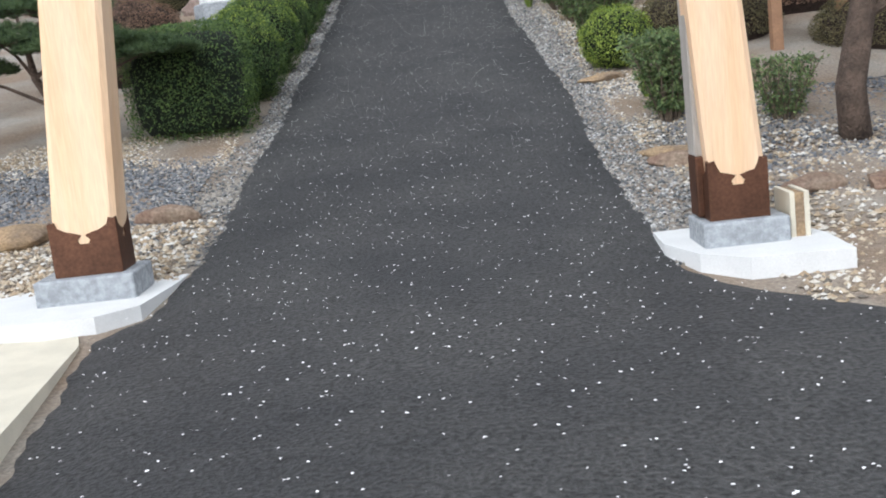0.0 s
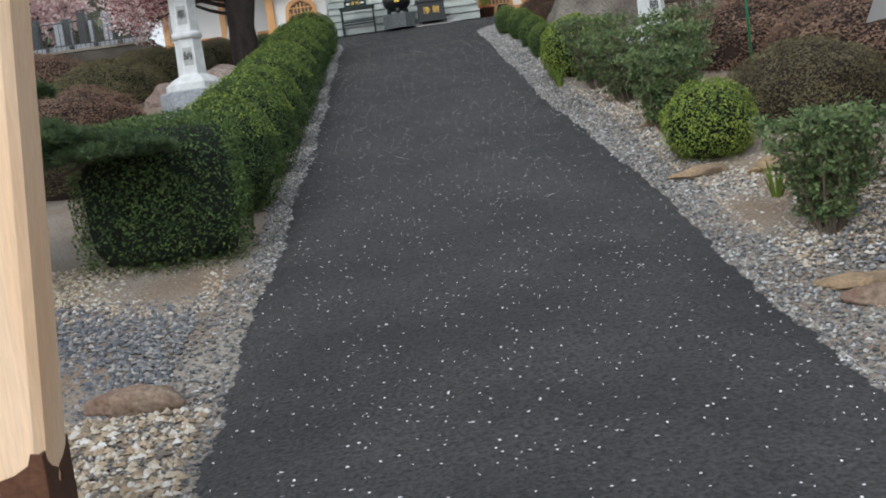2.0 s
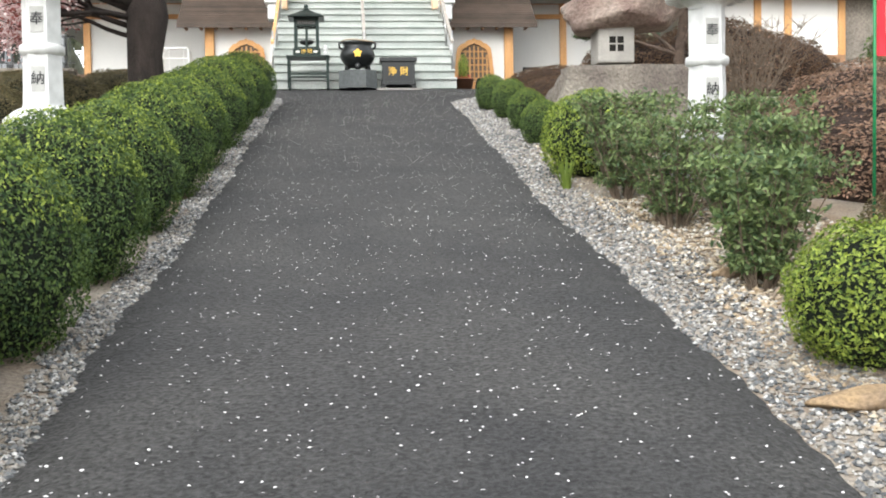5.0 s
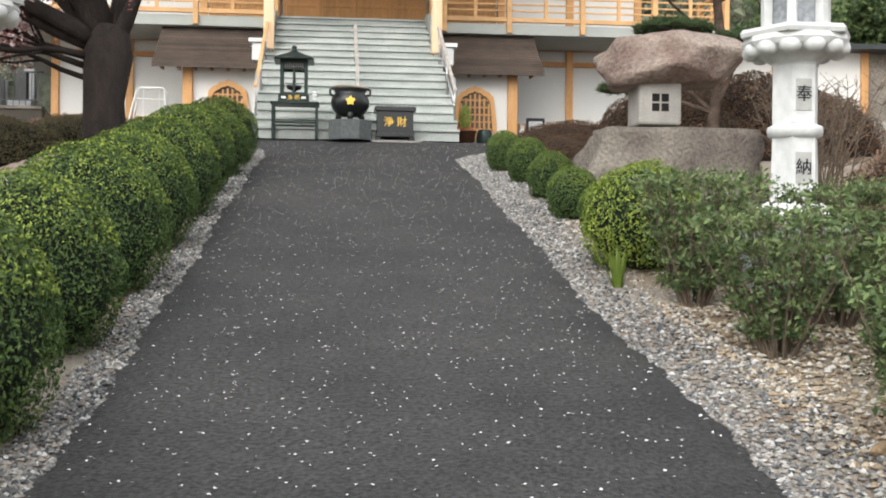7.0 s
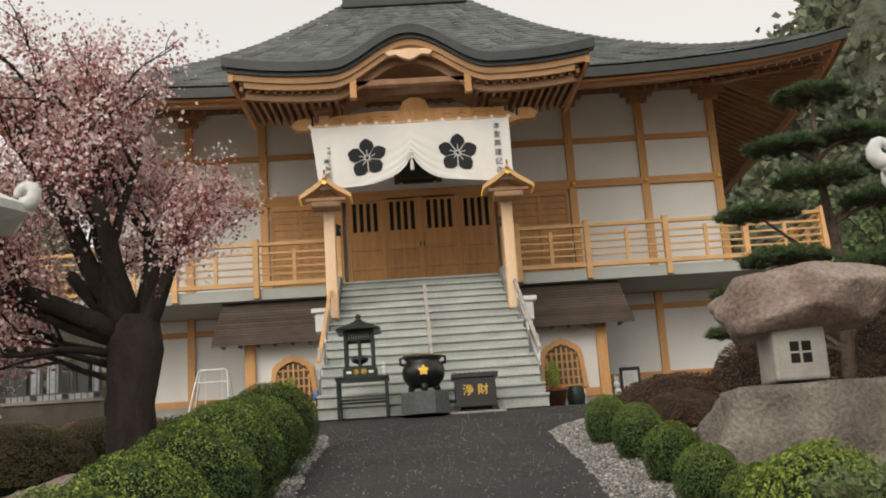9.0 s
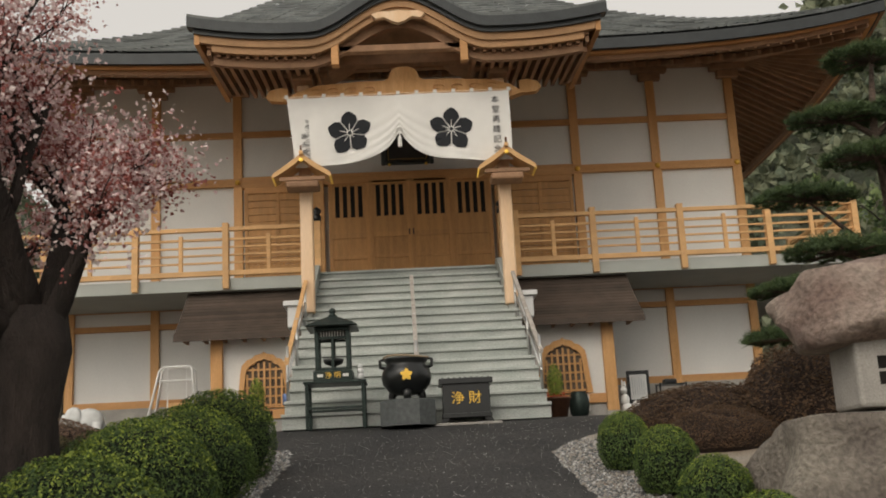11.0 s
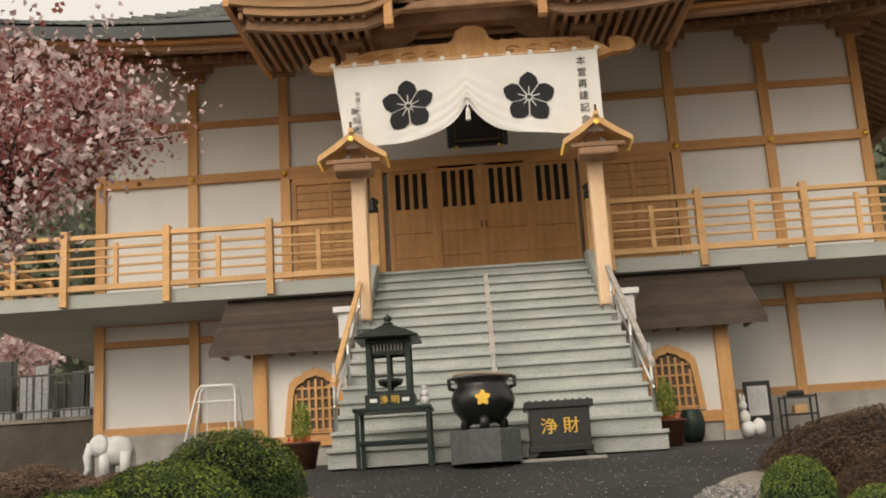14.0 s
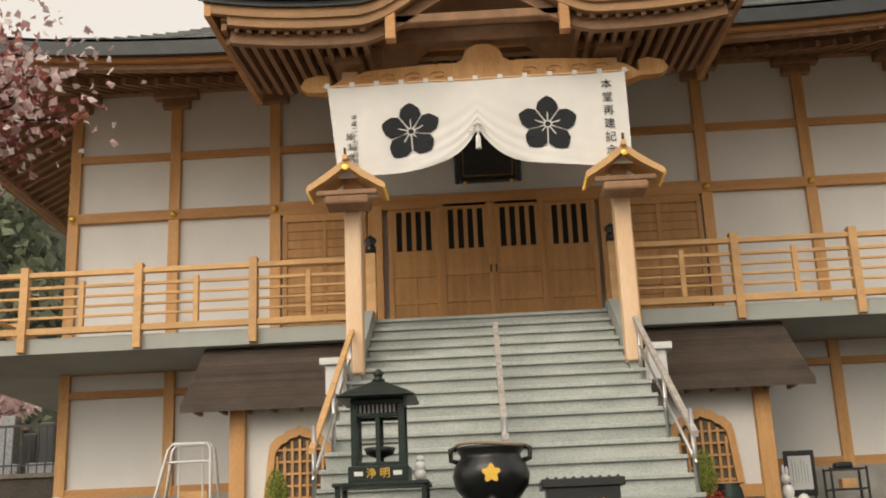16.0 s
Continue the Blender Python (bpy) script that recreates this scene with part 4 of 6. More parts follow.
for s in (-1, 1):
    cx_ = PX + s * 1.61
    part("porch_column", box(cx_ - 0.10, cx_ + 0.10, 26.50, 26.72, 6.55, 10.35, 0.02), M["wood_pale"], porch, "square pale cypress porch column")
    part("bracket_block", box(cx_ - 0.17, cx_ + 0.17, 26.29, 26.73, 10.35, 10.5, 0.03), M["wood_dark"], porch)
    part("bracket_arm", box(cx_ - 0.42, cx_ + 0.42, 26.38, 26.61, 10.5, 10.62, 0.03), M["wood_dark"], porch)
    cap = thing("column_cap_roof", "small gabled timber roof fixed to the porch column", "canopy", (cx_ + s * 0.02, 26.30, 8.66), group="column roofs", kind="structure")
    for q in (-1, 1):
        bm = bmesh.new()
        prof = [(0, 0.38), (0.22, 0.215), (0.45, 0.06), (0.47, 0.01), (0.44, -0.01), (0.20, 0.135), (0, 0.29)]
        a = [bm.verts.new((q * x, -0.22, z)) for x, z in prof]
        b = [bm.verts.new((q * x, 0.26, z)) for x, z in prof]
        bm.faces.new(a)
        bm.faces.new(b)
        for i in range(7):
            bm.faces.new((a[i], a[(i + 1) % 7], b[(i + 1) % 7], b[i]))
        part("roof_slope", bm, M["wood_rail"], cap)
        for k in range(5):
            yk = -0.18 + 0.1 * k
            part("end_cap", lathe([(0.022, 0), (0.022, 0.02), (0.0, 0.025)], 8), M["gold"], cap, "gilt end cap").matrix_local = pose(q * 0.45, yk, -0.02)
    part("ridge_pole", box(-0.03, 0.03, -0.28, 0.28, 0.345, 0.41, 0.01), M["wood_rail"], cap)
    part("finial", box(-0.015, 0.015, -0.26, -0.22, 0.41, 0.50, 0.004), M["copper"], cap)
    part("tie", box(-0.36, 0.36, -0.17, -0.11, -0.05, 0.01, 0.01), M["wood_dark"], cap)
    part("tie", box(-0.26, 0.26, -0.17, 0.2, -0.16, -0.05, 0.03), M["wood_dark"], cap)
    part("crest", lathe([(0.035, 0), (0.035, 0.015), (0, 0.02)], 10), M["gold"], cap, "gilt disc").matrix_local = pose(0, -0.235, 0.26, 90)

# ---- the gate's posts ----
def gate_post(x0, x1, y0, y1, z, side):
    g = thing("gate_post", "square pale cypress gate post with a dark copper shoe", "post", (0, 0, 0), group="gate posts")
    cx_, cy_ = (x0 + x1) / 2, (y0 + y1) / 2
    part("plinth", box(x0, x1, y0, y1, z, z + 0.17, 0.015), M["granite"], g, "grey granite plinth")
    h, k_ = (0.205, 0.68) if side < 0 else (0.165, 0.80)
    bm = bmesh.new()
    for zz, hh in ((z + 0.17, h), (z + 4.2, h - 0.03)):
        c = 0.035
        ring = ((-hh + c, -hh), (hh - c, -hh), (hh, -hh + c), (hh, hh - c), (hh - c, hh), (-hh + c, hh), (-hh, hh - c), (-hh, -hh + c))
        lean = -side * (0.40 if side < 0 else 0.25) if zz > z + 1 else 0
        for a, b in ring:
            bm.verts.new((cx_ + a + lean, cy_ + b * k_, zz))
    bm.verts.ensure_lookup_table()
    v = bm.verts
    for i in range(8):
        bm.faces.new((v[i], v[(i + 1) % 8], v[8 + (i + 1) % 8], v[8 + i]))
    bm.faces.new([v[i] for i in range(8)])
    bm.faces.new([v[8 + i] for i in range(8)])
    part("shaft", bm, M["wood_pale"], g)
    # copper shoe: four plates with a stepped upper edge and a cut-out
    hh = h + 0.006
    top = [(-hh, 0.34), (-hh + 0.04, 0.35), (-hh + 0.055, 0.31), (-0.10, 0.28), (-0.055, 0.27), (-0.012, 0.255), (-0.04, 0.225), (-0.03, 0.20), (0.03, 0.20), (0.04, 0.225), (0.012, 0.255), (0.055, 0.27), (0.10, 0.28), (hh - 0.055, 0.31), (hh - 0.04, 0.35), (hh, 0.34)]
    outl = [(-hh, 0.0)] + top + [(hh, 0.0)]
    for k in range(4):
        w_, d_ = (1.0, k_) if k % 2 == 0 else (k_, 1.0)
        ob = part("copper_plate", extrude_outline([(a * w_, b) for a, b in outl], -hh * d_ - 0.004, -hh * d_ + 0.010), M["copper"], g, "dark copper shoe plate")
        ob.matrix_local = pose(cx_ - side * 0.02, cy_, z + 0.17, 0, 0, 90 * k)
    return g


ZG = float(rise(2.59)) + 0.015
gp = gate_post(-2.38, -1.75, 2.5, 2.96, ZG, -1)
gp = gate_post(1.68, 2.18, 2.06, 2.47, ZG - 0.02, 1)
part("jamb", box(1.70, 1.765, 2.26, 2.43, ZG + 0.52, ZG + 4.0, 0.01), M["grey_wood"], gp, "weathered grey jamb")
part("jamb_foot", box(1.698, 1.767, 2.25, 2.44, ZG + 0.16, ZG + 0.52, 0.01), M["copper"], gp)
# low timber-cored wall stub beside the plinth
st = thing("wall_stub", "cut stub of a pale panelled wall beside the post", "wall stub", (2.20, 2.13, ZG))
part("face", box(0.0, 0.03, 0, 0.30, 0, 0.27, 0.004), M["cream"], st)
part("core", box(0.03, 0.085, 0.005, 0.30, 0, 0.26, 0.002), M["rock_tan"], st, "tan core of the wall")
part("face", box(0.085, 0.115, 0, 0.30, 0, 0.27, 0.004), M["cream"], st)


def pad(name, pts, z0, z1, material, label):
    bm = bmesh.new()
    a = [bm.verts.new((x, y, z0)) for x, y in pts]
    b = [bm.verts.new((x, y, z1)) for x, y in pts]
    bm.faces.new(a[::-1])
    bm.faces.new(b)
    for i in range(len(pts)):
        bm.faces.new((a[i], a[(i + 1) % len(pts)], b[(i + 1) % len(pts)], b[i]))
    return solo(name, bm, material, label, "footing", kind="structure")


pad("footing", [(-3.0, 2.22), (-2.2, 2.01), (-1.88, 2.04), (-1.66, 2.24), (-1.58, 2.88), (-1.56, 3.3), (-2.2, 3.4), (-2.95, 3.34)], ZG - 0.25, ZG + 0.012, M["white_concrete"], "white concrete footing under the gate post")
pad("footing", [(1.52, 2.8), (1.50, 2.36), (1.62, 1.95), (1.84, 1.70), (2.40, 1.66), (2.42, 2.18), (2.3, 2.82)], ZG - 0.25, ZG + 0.005, M["white_concrete"], "white concrete footing under the gate post")
pad("apron", [(-6, -2.38), (-1.45, -2.38), (-1.75, 0.28), (-1.90, 1.78), (-2.0, 2.08), (-2.4, 2.06), (-3.0, 2.2), (-6, 2.2)], -0.2, 0.50, M["cream"], "cream concrete apron outside the gate").matrix_world = pose(0, 0, 0.035, 0.0, 0, 0)


# ---- stones ----
def rock(name, size, at, material, label, seed, rz=0.0, flat=0.0, group="", peak=0.0, top=0.0, boxy=0.0):
    bm = bmesh.new()
    bmesh.ops.create_icosphere(bm, subdivisions=4, radius=1.0)
    r_ = random.Random(seed)
    planes = [(Vector((r_.gauss(0, 1), r_.gauss(0, 1), r_.gauss(0, 0.8))).normalized(), r_.uniform(0.62, 0.9) + 0.55 * boxy) for _ in range(16)]
    for v in bm.verts:
        p = v.co.copy()
        if boxy:
            p = p.lerp(p / max(abs(p.x), abs(p.y), abs(p.z)), boxy)
            p += Vector((p.x, p.y, 0)) * 0.10 * noise.noise(v.co * 1.4 + Vector((seed, 0, 4)))
        for n_, d_ in planes:
            k = p.dot(n_) - d_
            if k > 0:
                p -= n_ * k * 0.93
        p *= 1 + 0.10 * noise.fractal(v.co * 2.2 + Vector((seed * 7.3, seed * 3.1, seed)), 1.0, 2.0, 5)
        if peak:
            p.z += peak * max(0, 1 - (p.x + 0.15) ** 2 * 1.3) * max(0, p.z) * 0.8
        if top and p.z > top:
            p.z = top + (p.z - top) * 0.12
        if flat and p.z < -flat:
            p.z = -flat + (p.z + flat) * 0.15
        v.co = Vector((p.x * size[0], p.y * size[1], p.z * size[2]))
    return solo(name, bm, material, label, "rock", at, rz, group, smooth=True)


def on(x, y, dz=0.0):
    return (x, y, float(bank(x, y)) + dz)


rock("rock", (0.30, 0.17, 0.10), on(-1.98, 4.55, 0.03), M["rock_red"], "flat reddish-brown edging stone in the gravel", 1)
rock("rock", (0.42, 0.20, 0.13), on(-3.15, 4.26, 0.03), M["rock_tan"], "yellowish edging stone beside the gate post", 2, 8)
rock("rock", (0.22, 0.13, 0.08), on(2.05, 4.55, 0.03), M["rock_red"], "small reddish edging stone", 3, -20)
rock("rock", (0.30, 0.14, 0.10), on(2.75, 3.45, 0.03), M["rock_red"], "brown edging stone in the gravel bed", 4, 5)
rock("rock", (0.28, 0.14, 0.10), on(3.35, 3.34, 0.03), M["rock_red"], "brown edging stone in the gravel bed", 5)
rock("rock", (0.30, 0.13, 0.07), on(2.02, 7.73, 0.02), M["rock_tan"], "flat tan edging stone below a clipped bush", 6)
rock("rock", (0.30, 0.14, 0.08), on(2.6, 7.55, 0.02), M["rock_tan"], "flat tan edging stone below a clipped bush", 7, 10)
rock("rock", (0.34, 0.16, 0.07), on(2.1, 4.84, 0.01), M["rock_tan"], "flat tan stone under the shrub", 8, -8)
rock("rock", (0.12, 0.08, 0.05), on(2.15, 9.86, 0.02), M["rock_tan"], "small tan stone in the gravel", 9)
rock("rock", (0.55, 0.4, 0.28), on(-3.1, 16.79, 0.05), M["boulder"], "brown boulder behind the hedge", 10)
rock("rock", (0.45, 0.35, 0.25), on(-3.7, 15.64, 0.05), M["boulder"], "brown boulder behind the hedge", 11, 40)

# ---- clipped bushes, shrubs and mounds ----
def leaf_cloud(name, count, leaf, material, shell=0.16, lump=0.10, boxy=0.0, seed=1, droop=0.0, zmin=-0.9):
    """Leaves set over an uneven unit dome: outward-facing little blades, some sunk into it."""
    r_ = np.random.default_rng(seed)
    d = r_.normal(size=(count * 2, 3))
    d /= np.linalg.norm(d, axis=1)[:, None]
    d = d[d[:, 2] > zmin][:count]
    n_ = len(d)
    wob = np.array([noise.noise(Vector(p) * 2.6 + Vector((seed * 5.0, 0, 0))) + 0.5 * noise.noise(Vector(p) * 6.0 + Vector((0, seed * 3.0, 0))) for p in d])
    rad = 1 + lump * wob - shell * r_.random(n_) ** 1.6
    if boxy:
        q = np.max(np.abs(d), axis=1)
        rad = rad * (1 + boxy * (1 / q - 1))
    c = d * rad[:, None]
    nrm = d + r_.normal(scale=0.55, size=(n_, 3))
    nrm /= np.linalg.norm(nrm, axis=1)[:, None]
    up = np.cross(nrm, r_.normal(size=(n_, 3)))
    up /= np.linalg.norm(up, axis=1)[:, None]
    sd_ = np.cross(nrm, up)
    s = leaf * r_.uniform(0.6, 1.25, n_)
    a = c - up * s[:, None]
    b = c + sd_ * (s * 0.5)[:, None] + nrm * (s * 0.18)[:, None]
    e = c + up * s[:, None]
    g = c - sd_ * (s * 0.5)[:, None] + nrm * (s * 0.18)[:, None]
    v = np.stack([a, b, e, g], 1).reshape(-1, 3)
    return soup(name, v, np.arange(n_ * 4).reshape(-1, 4), material)


# Solid lump under the leaves, coloured as the bush's shaded inside.
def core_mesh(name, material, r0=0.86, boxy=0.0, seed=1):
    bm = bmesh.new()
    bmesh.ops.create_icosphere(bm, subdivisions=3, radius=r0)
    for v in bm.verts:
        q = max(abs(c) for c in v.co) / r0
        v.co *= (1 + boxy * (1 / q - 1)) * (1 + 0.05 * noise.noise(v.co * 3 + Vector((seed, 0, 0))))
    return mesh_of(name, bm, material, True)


CL = [leaf_cloud("foliage", 15000, 0.030, M["leaf"], seed=s, lump=0.12, boxy=0.10, zmin=-0.93) for s in (1, 2, 3)]
DOME = [leaf_cloud("foliage", 19000, 0.024, M["leaf"], seed=s, lump=0.07, boxy=0.0, zmin=-0.93) for s in (21, 22, 23)]
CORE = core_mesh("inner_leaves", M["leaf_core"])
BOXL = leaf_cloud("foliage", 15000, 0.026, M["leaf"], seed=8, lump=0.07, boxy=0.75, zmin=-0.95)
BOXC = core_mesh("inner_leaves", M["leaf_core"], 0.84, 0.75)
LIGHT = [leaf_cloud("foliage", 9000, 0.036, M["leaf_light"], seed=s, lump=0.12, zmin=-0.8) for s in (4, 5)]
SMALL = leaf_cloud("foliage", 6500, 0.046, M["leaf"], seed=6, lump=0.07, zmin=-0.8)
RED = [leaf_cloud("foliage", 26000, 0.019, M["leaf_red"], seed=s, lump=0.12, zmin=-0.2) for s in (11, 12)]
# Fresh tips on the upper half only; top light is painted in with them.
LIT_TIPS = leaf_cloud("young_leaves", 4000, 0.024, M["leaf_light"], seed=31, shell=0.05, lump=0.07, zmin=0.30)
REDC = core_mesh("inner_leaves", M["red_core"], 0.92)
BROWN = leaf_cloud("foliage", 26000, 0.019, M["leaf_brown"], seed=14, lump=0.10, zmin=-0.2)
OLIVE = leaf_cloud("foliage", 26000, 0.019, M["leaf_olive"], seed=13, lump=0.10, zmin=-0.2)


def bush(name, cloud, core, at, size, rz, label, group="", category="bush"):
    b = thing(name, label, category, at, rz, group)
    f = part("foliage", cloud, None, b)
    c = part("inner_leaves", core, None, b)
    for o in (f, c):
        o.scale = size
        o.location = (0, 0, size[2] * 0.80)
    stem = part("stem", tube([(0, 0, -0.05), (0.02, 0, size[2] * 0.5)], [0.03, 0.02], 6), M["twig"], b)
    return b


random.seed(3)
bush("hedge_block", BOXL, BOXC, on(-2.30, 7.48), (0.66, 0.62, 0.62), 3, "dark green box-clipped shrub at the hedge's end", category="hedge")
for i in range(9):
    y = 8.78 + 1.386 * i
    x = -2.0 + 0.032 * i
    h = 0.58 - 0.015 * i + 0.012 * math.sin(i * 2.4)
    b = bush("hedge_bush", DOME[i % 3], CORE, on(x, y, -0.02), (0.54 + 0.02 * (i % 2), 0.53, h * 1.04), random.choice((0, 180)) + random.uniform(-8, 8), "rounded clipped dark green bush in the hedge row", "hedge row", "hedge")
    for o in b.children[:2]:
        o.location.z = h * 0.78
    tip = part("young_leaves", LIT_TIPS, None, b, "fresh yellow-green tips, paler to stand for light from above")
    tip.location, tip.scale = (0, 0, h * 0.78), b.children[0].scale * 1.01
for x, y, r, h in ((1.93, 19.25, 0.24, 0.29), (2.03, 18.1, 0.26, 0.30), (2.06, 16.85, 0.26, 0.28), (2.04, 15.7, 0.26, 0.28), (2.16, 14.9, 0.25, 0.27)):
    b = bush("bush", SMALL, CORE, on(x, y, -0.01), (r, r, h), random.uniform(-180, 180), "small clipped round green bush on the gravel", "small round bushes")
    tip = part("young_leaves", LIT_TIPS, None, b, "fresh yellow-green tips, paler to stand for light from above")
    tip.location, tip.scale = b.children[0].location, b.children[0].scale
bush("bush", LIGHT[0], CORE, on(2.12, 13.62), (0.47, 0.46, 0.46), 20, "large rounded bush with yellow-green young leaves")
bush("bush", LIGHT[1], CORE, on(2.27, 8.2), (0.42, 0.42, 0.38), 60, "bright yellow-green globe bush on the gravel")
for x, y, r, h, cl, co, lab in (
        (3.55, 9.29, (0.85, 0.90), 0.62, OLIVE, REDC, "large rounded clipped olive-brown azalea"), (5.0, 10.79, (1.5, 1.23), 0.85, RED[0], REDC, "broad clipped azalea with bronze-red leaves"),
        (4.5, 12.52, (1.3, 1.12), 0.80, RED[1], REDC, "broad clipped azalea with bronze-red leaves"), (7.0, 12.17, (1.8, 1.68), 1.0, RED[0], REDC, "broad clipped azalea with bronze-red leaves"),
        (5.3, 8.02, (0.9, 0.90), 0.6, OLIVE, REDC, "low clipped olive-brown azalea"), (5.6, 14.95, (1.2, 1.12), 0.8, RED[1], REDC, "broad clipped azalea with bronze-red leaves"),
        (3.05, 20.26, (0.62, 0.67), 0.34, BROWN, REDC, "low clipped azalea behind the small bushes"), (3.3, 21.65, (1.0, 1.01), 0.45, BROWN, REDC, "low clipped azalea beside the forecourt"), (4.7, 21.18, (1.3, 1.12), 0.85, BROWN, REDC, "clipped bronze-red azalea mound"),
        (6.2, 21.88, (1.5, 1.34), 1.1, BROWN, REDC, "clipped bronze-red azalea mound"), (7.6, 23.26, (1.4, 1.34), 0.9, BROWN, REDC, "clipped olive azalea mound"),
        (-2.9, 21.18, (0.75, 0.78), 0.36, RED[1], REDC, "low clipped azalea with red-brown tips"), (-3.9, 21.41, (0.9, 0.90), 0.42, RED[0], REDC, "low clipped azalea with red-brown tips"),
        (-2.55, 19.45, (0.62, 0.67), 0.48, CL[1], CORE, "low dark green clipped mound behind the hedge"), (-3.5, 19.57, (0.7, 0.67), 0.46, OLIVE, CORE, "low green-brown clipped mound"), (-5.1, 20.95, (0.9, 0.90), 0.42, OLIVE, REDC, "low clipped olive mound"),
        (-4.3, 18.64, (1.0, 1.01), 0.5, OLIVE, CORE, "low clipped olive mound behind the tree"), (-3.6, 10.56, (0.8, 0.90), 0.55, OLIVE, REDC, "clipped olive mound behind the hedge"),
        (-4.6, 13.56, (1.0, 1.01), 0.6, RED[0], REDC, "clipped red-brown mound behind the hedge"), (-4.8, 16.56, (1.0, 1.01), 0.6, OLIVE, CORE, "clipped olive mound behind the hedge"), (-6.4, 17.95, (1.2, 1.12), 0.7, RED[1], REDC, "clipped red-brown mound beyond the garden")):
    az = bush("azalea", cl, co, on(x, y, -0.05), (r[0], r[1], h), random.uniform(-30, 30), lab, "azalea mounds")
    for o in az.children[:2]:
        o.location.z, o.scale.z = 0.15 * h, h * 1.05


def shrub(at, r, h, stems, leaves, leaf, material, label, seed, bare=0.0):
    """A loose shrub: many thin forked stems with leaves along their upper halves."""
    r_ = random.Random(seed)
    s = thing("shrub", label, "shrub", at, 0, "loose shrubs")
    bm, P = bmesh.new(), []
    for k in range(stems):
        a, lean = r_.uniform(0, 6.283), r_.uniform(0.1, 1.0)
        p, d = Vector((0.06 * math.cos(a), 0.06 * math.sin(a), -0.03)), Vector((math.cos(a) * lean * r / h, math.sin(a) * lean * r / h, 1))
        pts = [p.copy()]
        for j in range(5):
            p = p + d * h / 5 + Vector((r_.uniform(-1, 1), r_.uniform(-1, 1), 0)) * 0.05 * r
            pts.append(p.copy())
        add_tube(bm, pts, [0.009, 0.008, 0.007, 0.005, 0.004, 0.002], 5)
        for j in range(1, 6):
            for q in range(3):
                b_ = pts[j]
                e_ = b_ + Vector((r_.uniform(-1, 1), r_.uniform(-1, 1), r_.uniform(0.2, 1))) * 0.16 * h
                add_tube(bm, [b_, e_], [0.004, 0.0015], 4)
                P += [b_.lerp(e_, r_.uniform(0.2, 1.1)) for _ in range(leaves)]
    part("branchwork", bm, M["twig"], s, "thin grey-brown stems")["kind"] = "stuff"
    if P:
        c = np.array([tuple(p) for p in P])
        q_ = np.random.default_rng(seed)
        c = c + q_.normal(scale=0.022, size=c.shape)
        n_ = q_.normal(size=c.shape) + np.array((0, 0, 0.8))
        n_ /= np.linalg.norm(n_, axis=1)[:, None]
        u_ = np.cross(n_, q_.normal(size=c.shape))
        u_ /= np.linalg.norm(u_, axis=1)[:, None]
        w_ = np.cross(n_, u_)
        l_ = leaf * q_.uniform(0.6, 1.2, len(c))[:, None]
        v = np.stack([c - u_ * l_, c + w_ * l_ * 0.42, c + u_ * l_, c - w_ * l_ * 0.42], 1).reshape(-1, 3)
        part("foliage", soup("foliage", v, np.arange(len(v)).reshape(-1, 4), material), None, s)
    return s


shrub(on(2.30, 5.82), 0.42, 0.72, 34, 20, 0.026, M["leaf_shrub"], "upright shrub with small glossy dark leaves", 1)
shrub(on(2.25, 9.58), 0.40, 0.70, 30, 20, 0.026, M["leaf_shrub"], "loose green shrub beside the gravel", 2)
shrub(on(2.60, 10.44), 0.50, 0.78, 34, 17, 0.026, M["leaf_shrub"], "loose twiggy green shrub beside the gravel", 3)
shrub(on(2.25, 11.31), 0.48, 0.74, 32, 14, 0.025, M["leaf_shrub"], "thin twiggy shrub with sparse leaves", 4)
shrub(on(2.15, 12.46), 0.46, 0.80, 34, 13, 0.025, M["leaf_shrub"], "thin twiggy shrub with sparse leaves", 5)
shrub(on(2.85, 11.83), 0.55, 0.80, 34, 16, 0.025, M["leaf_shrub"], "loose green shrub before the stone lantern", 6)
shrub(on(3.9, 14.25), 0.5, 1.15, 26, 1, 0.016, M["leaf_red"], "bare twiggy shrub just coming into leaf", 7)
shrub(on(4.4, 15.64), 0.6, 1.2, 26, 1, 0.016, M["leaf_red"], "bare twiggy shrub just coming into leaf", 8)
shrub(on(2.9, 6.75), 0.35, 0.45, 22, 14, 0.022, M["leaf_shrub"], "low green shrub among the stones", 9)
shrub(on(3.2, 5.36), 0.4, 0.5, 22, 9, 0.022, M["leaf_shrub"], "low sparse shrub in the gravel bed", 10)
for x, y in ((1.78, 13.04), (3.5, 12.98), (3.7, 13.56), (3.6, 12.75), (2.3, 6.75)):
    ic = thing("iris_clump", "clump of fresh green blade leaves", "plant", on(x, y), 0, "blade plants")
    r_ = random.Random(int(x * 100))
    for k in range(16):
        bm = bmesh.new()
        a, hh = r_.uniform(0, 6.28), r_.uniform(0.16, 0.32)
        w = 0.012
        p0 = Vector((0.03 * math.cos(a), 0.03 * math.sin(a), 0))
        out = Vector((math.cos(a), math.sin(a), 0)) * r_.uniform(0.04, 0.14)
        sd_ = Vector((-math.sin(a), math.cos(a), 0)) * w
        v = [bm.verts.new(p) for p in (p0 - sd_, p0 + sd_, p0 + out * 0.5 + sd_ + Vector((0, 0, hh * 0.7)), p0 + out * 0.5 - sd_ + Vector((0, 0, hh * 0.7)), p0 + out + Vector((0, 0, hh)))]
        bm.faces.new((v[0], v[1], v[2], v[3]))
        bm.faces.new((v[3], v[2], v[4]))
        part("blade", bm, M["leaf_light"], ic)


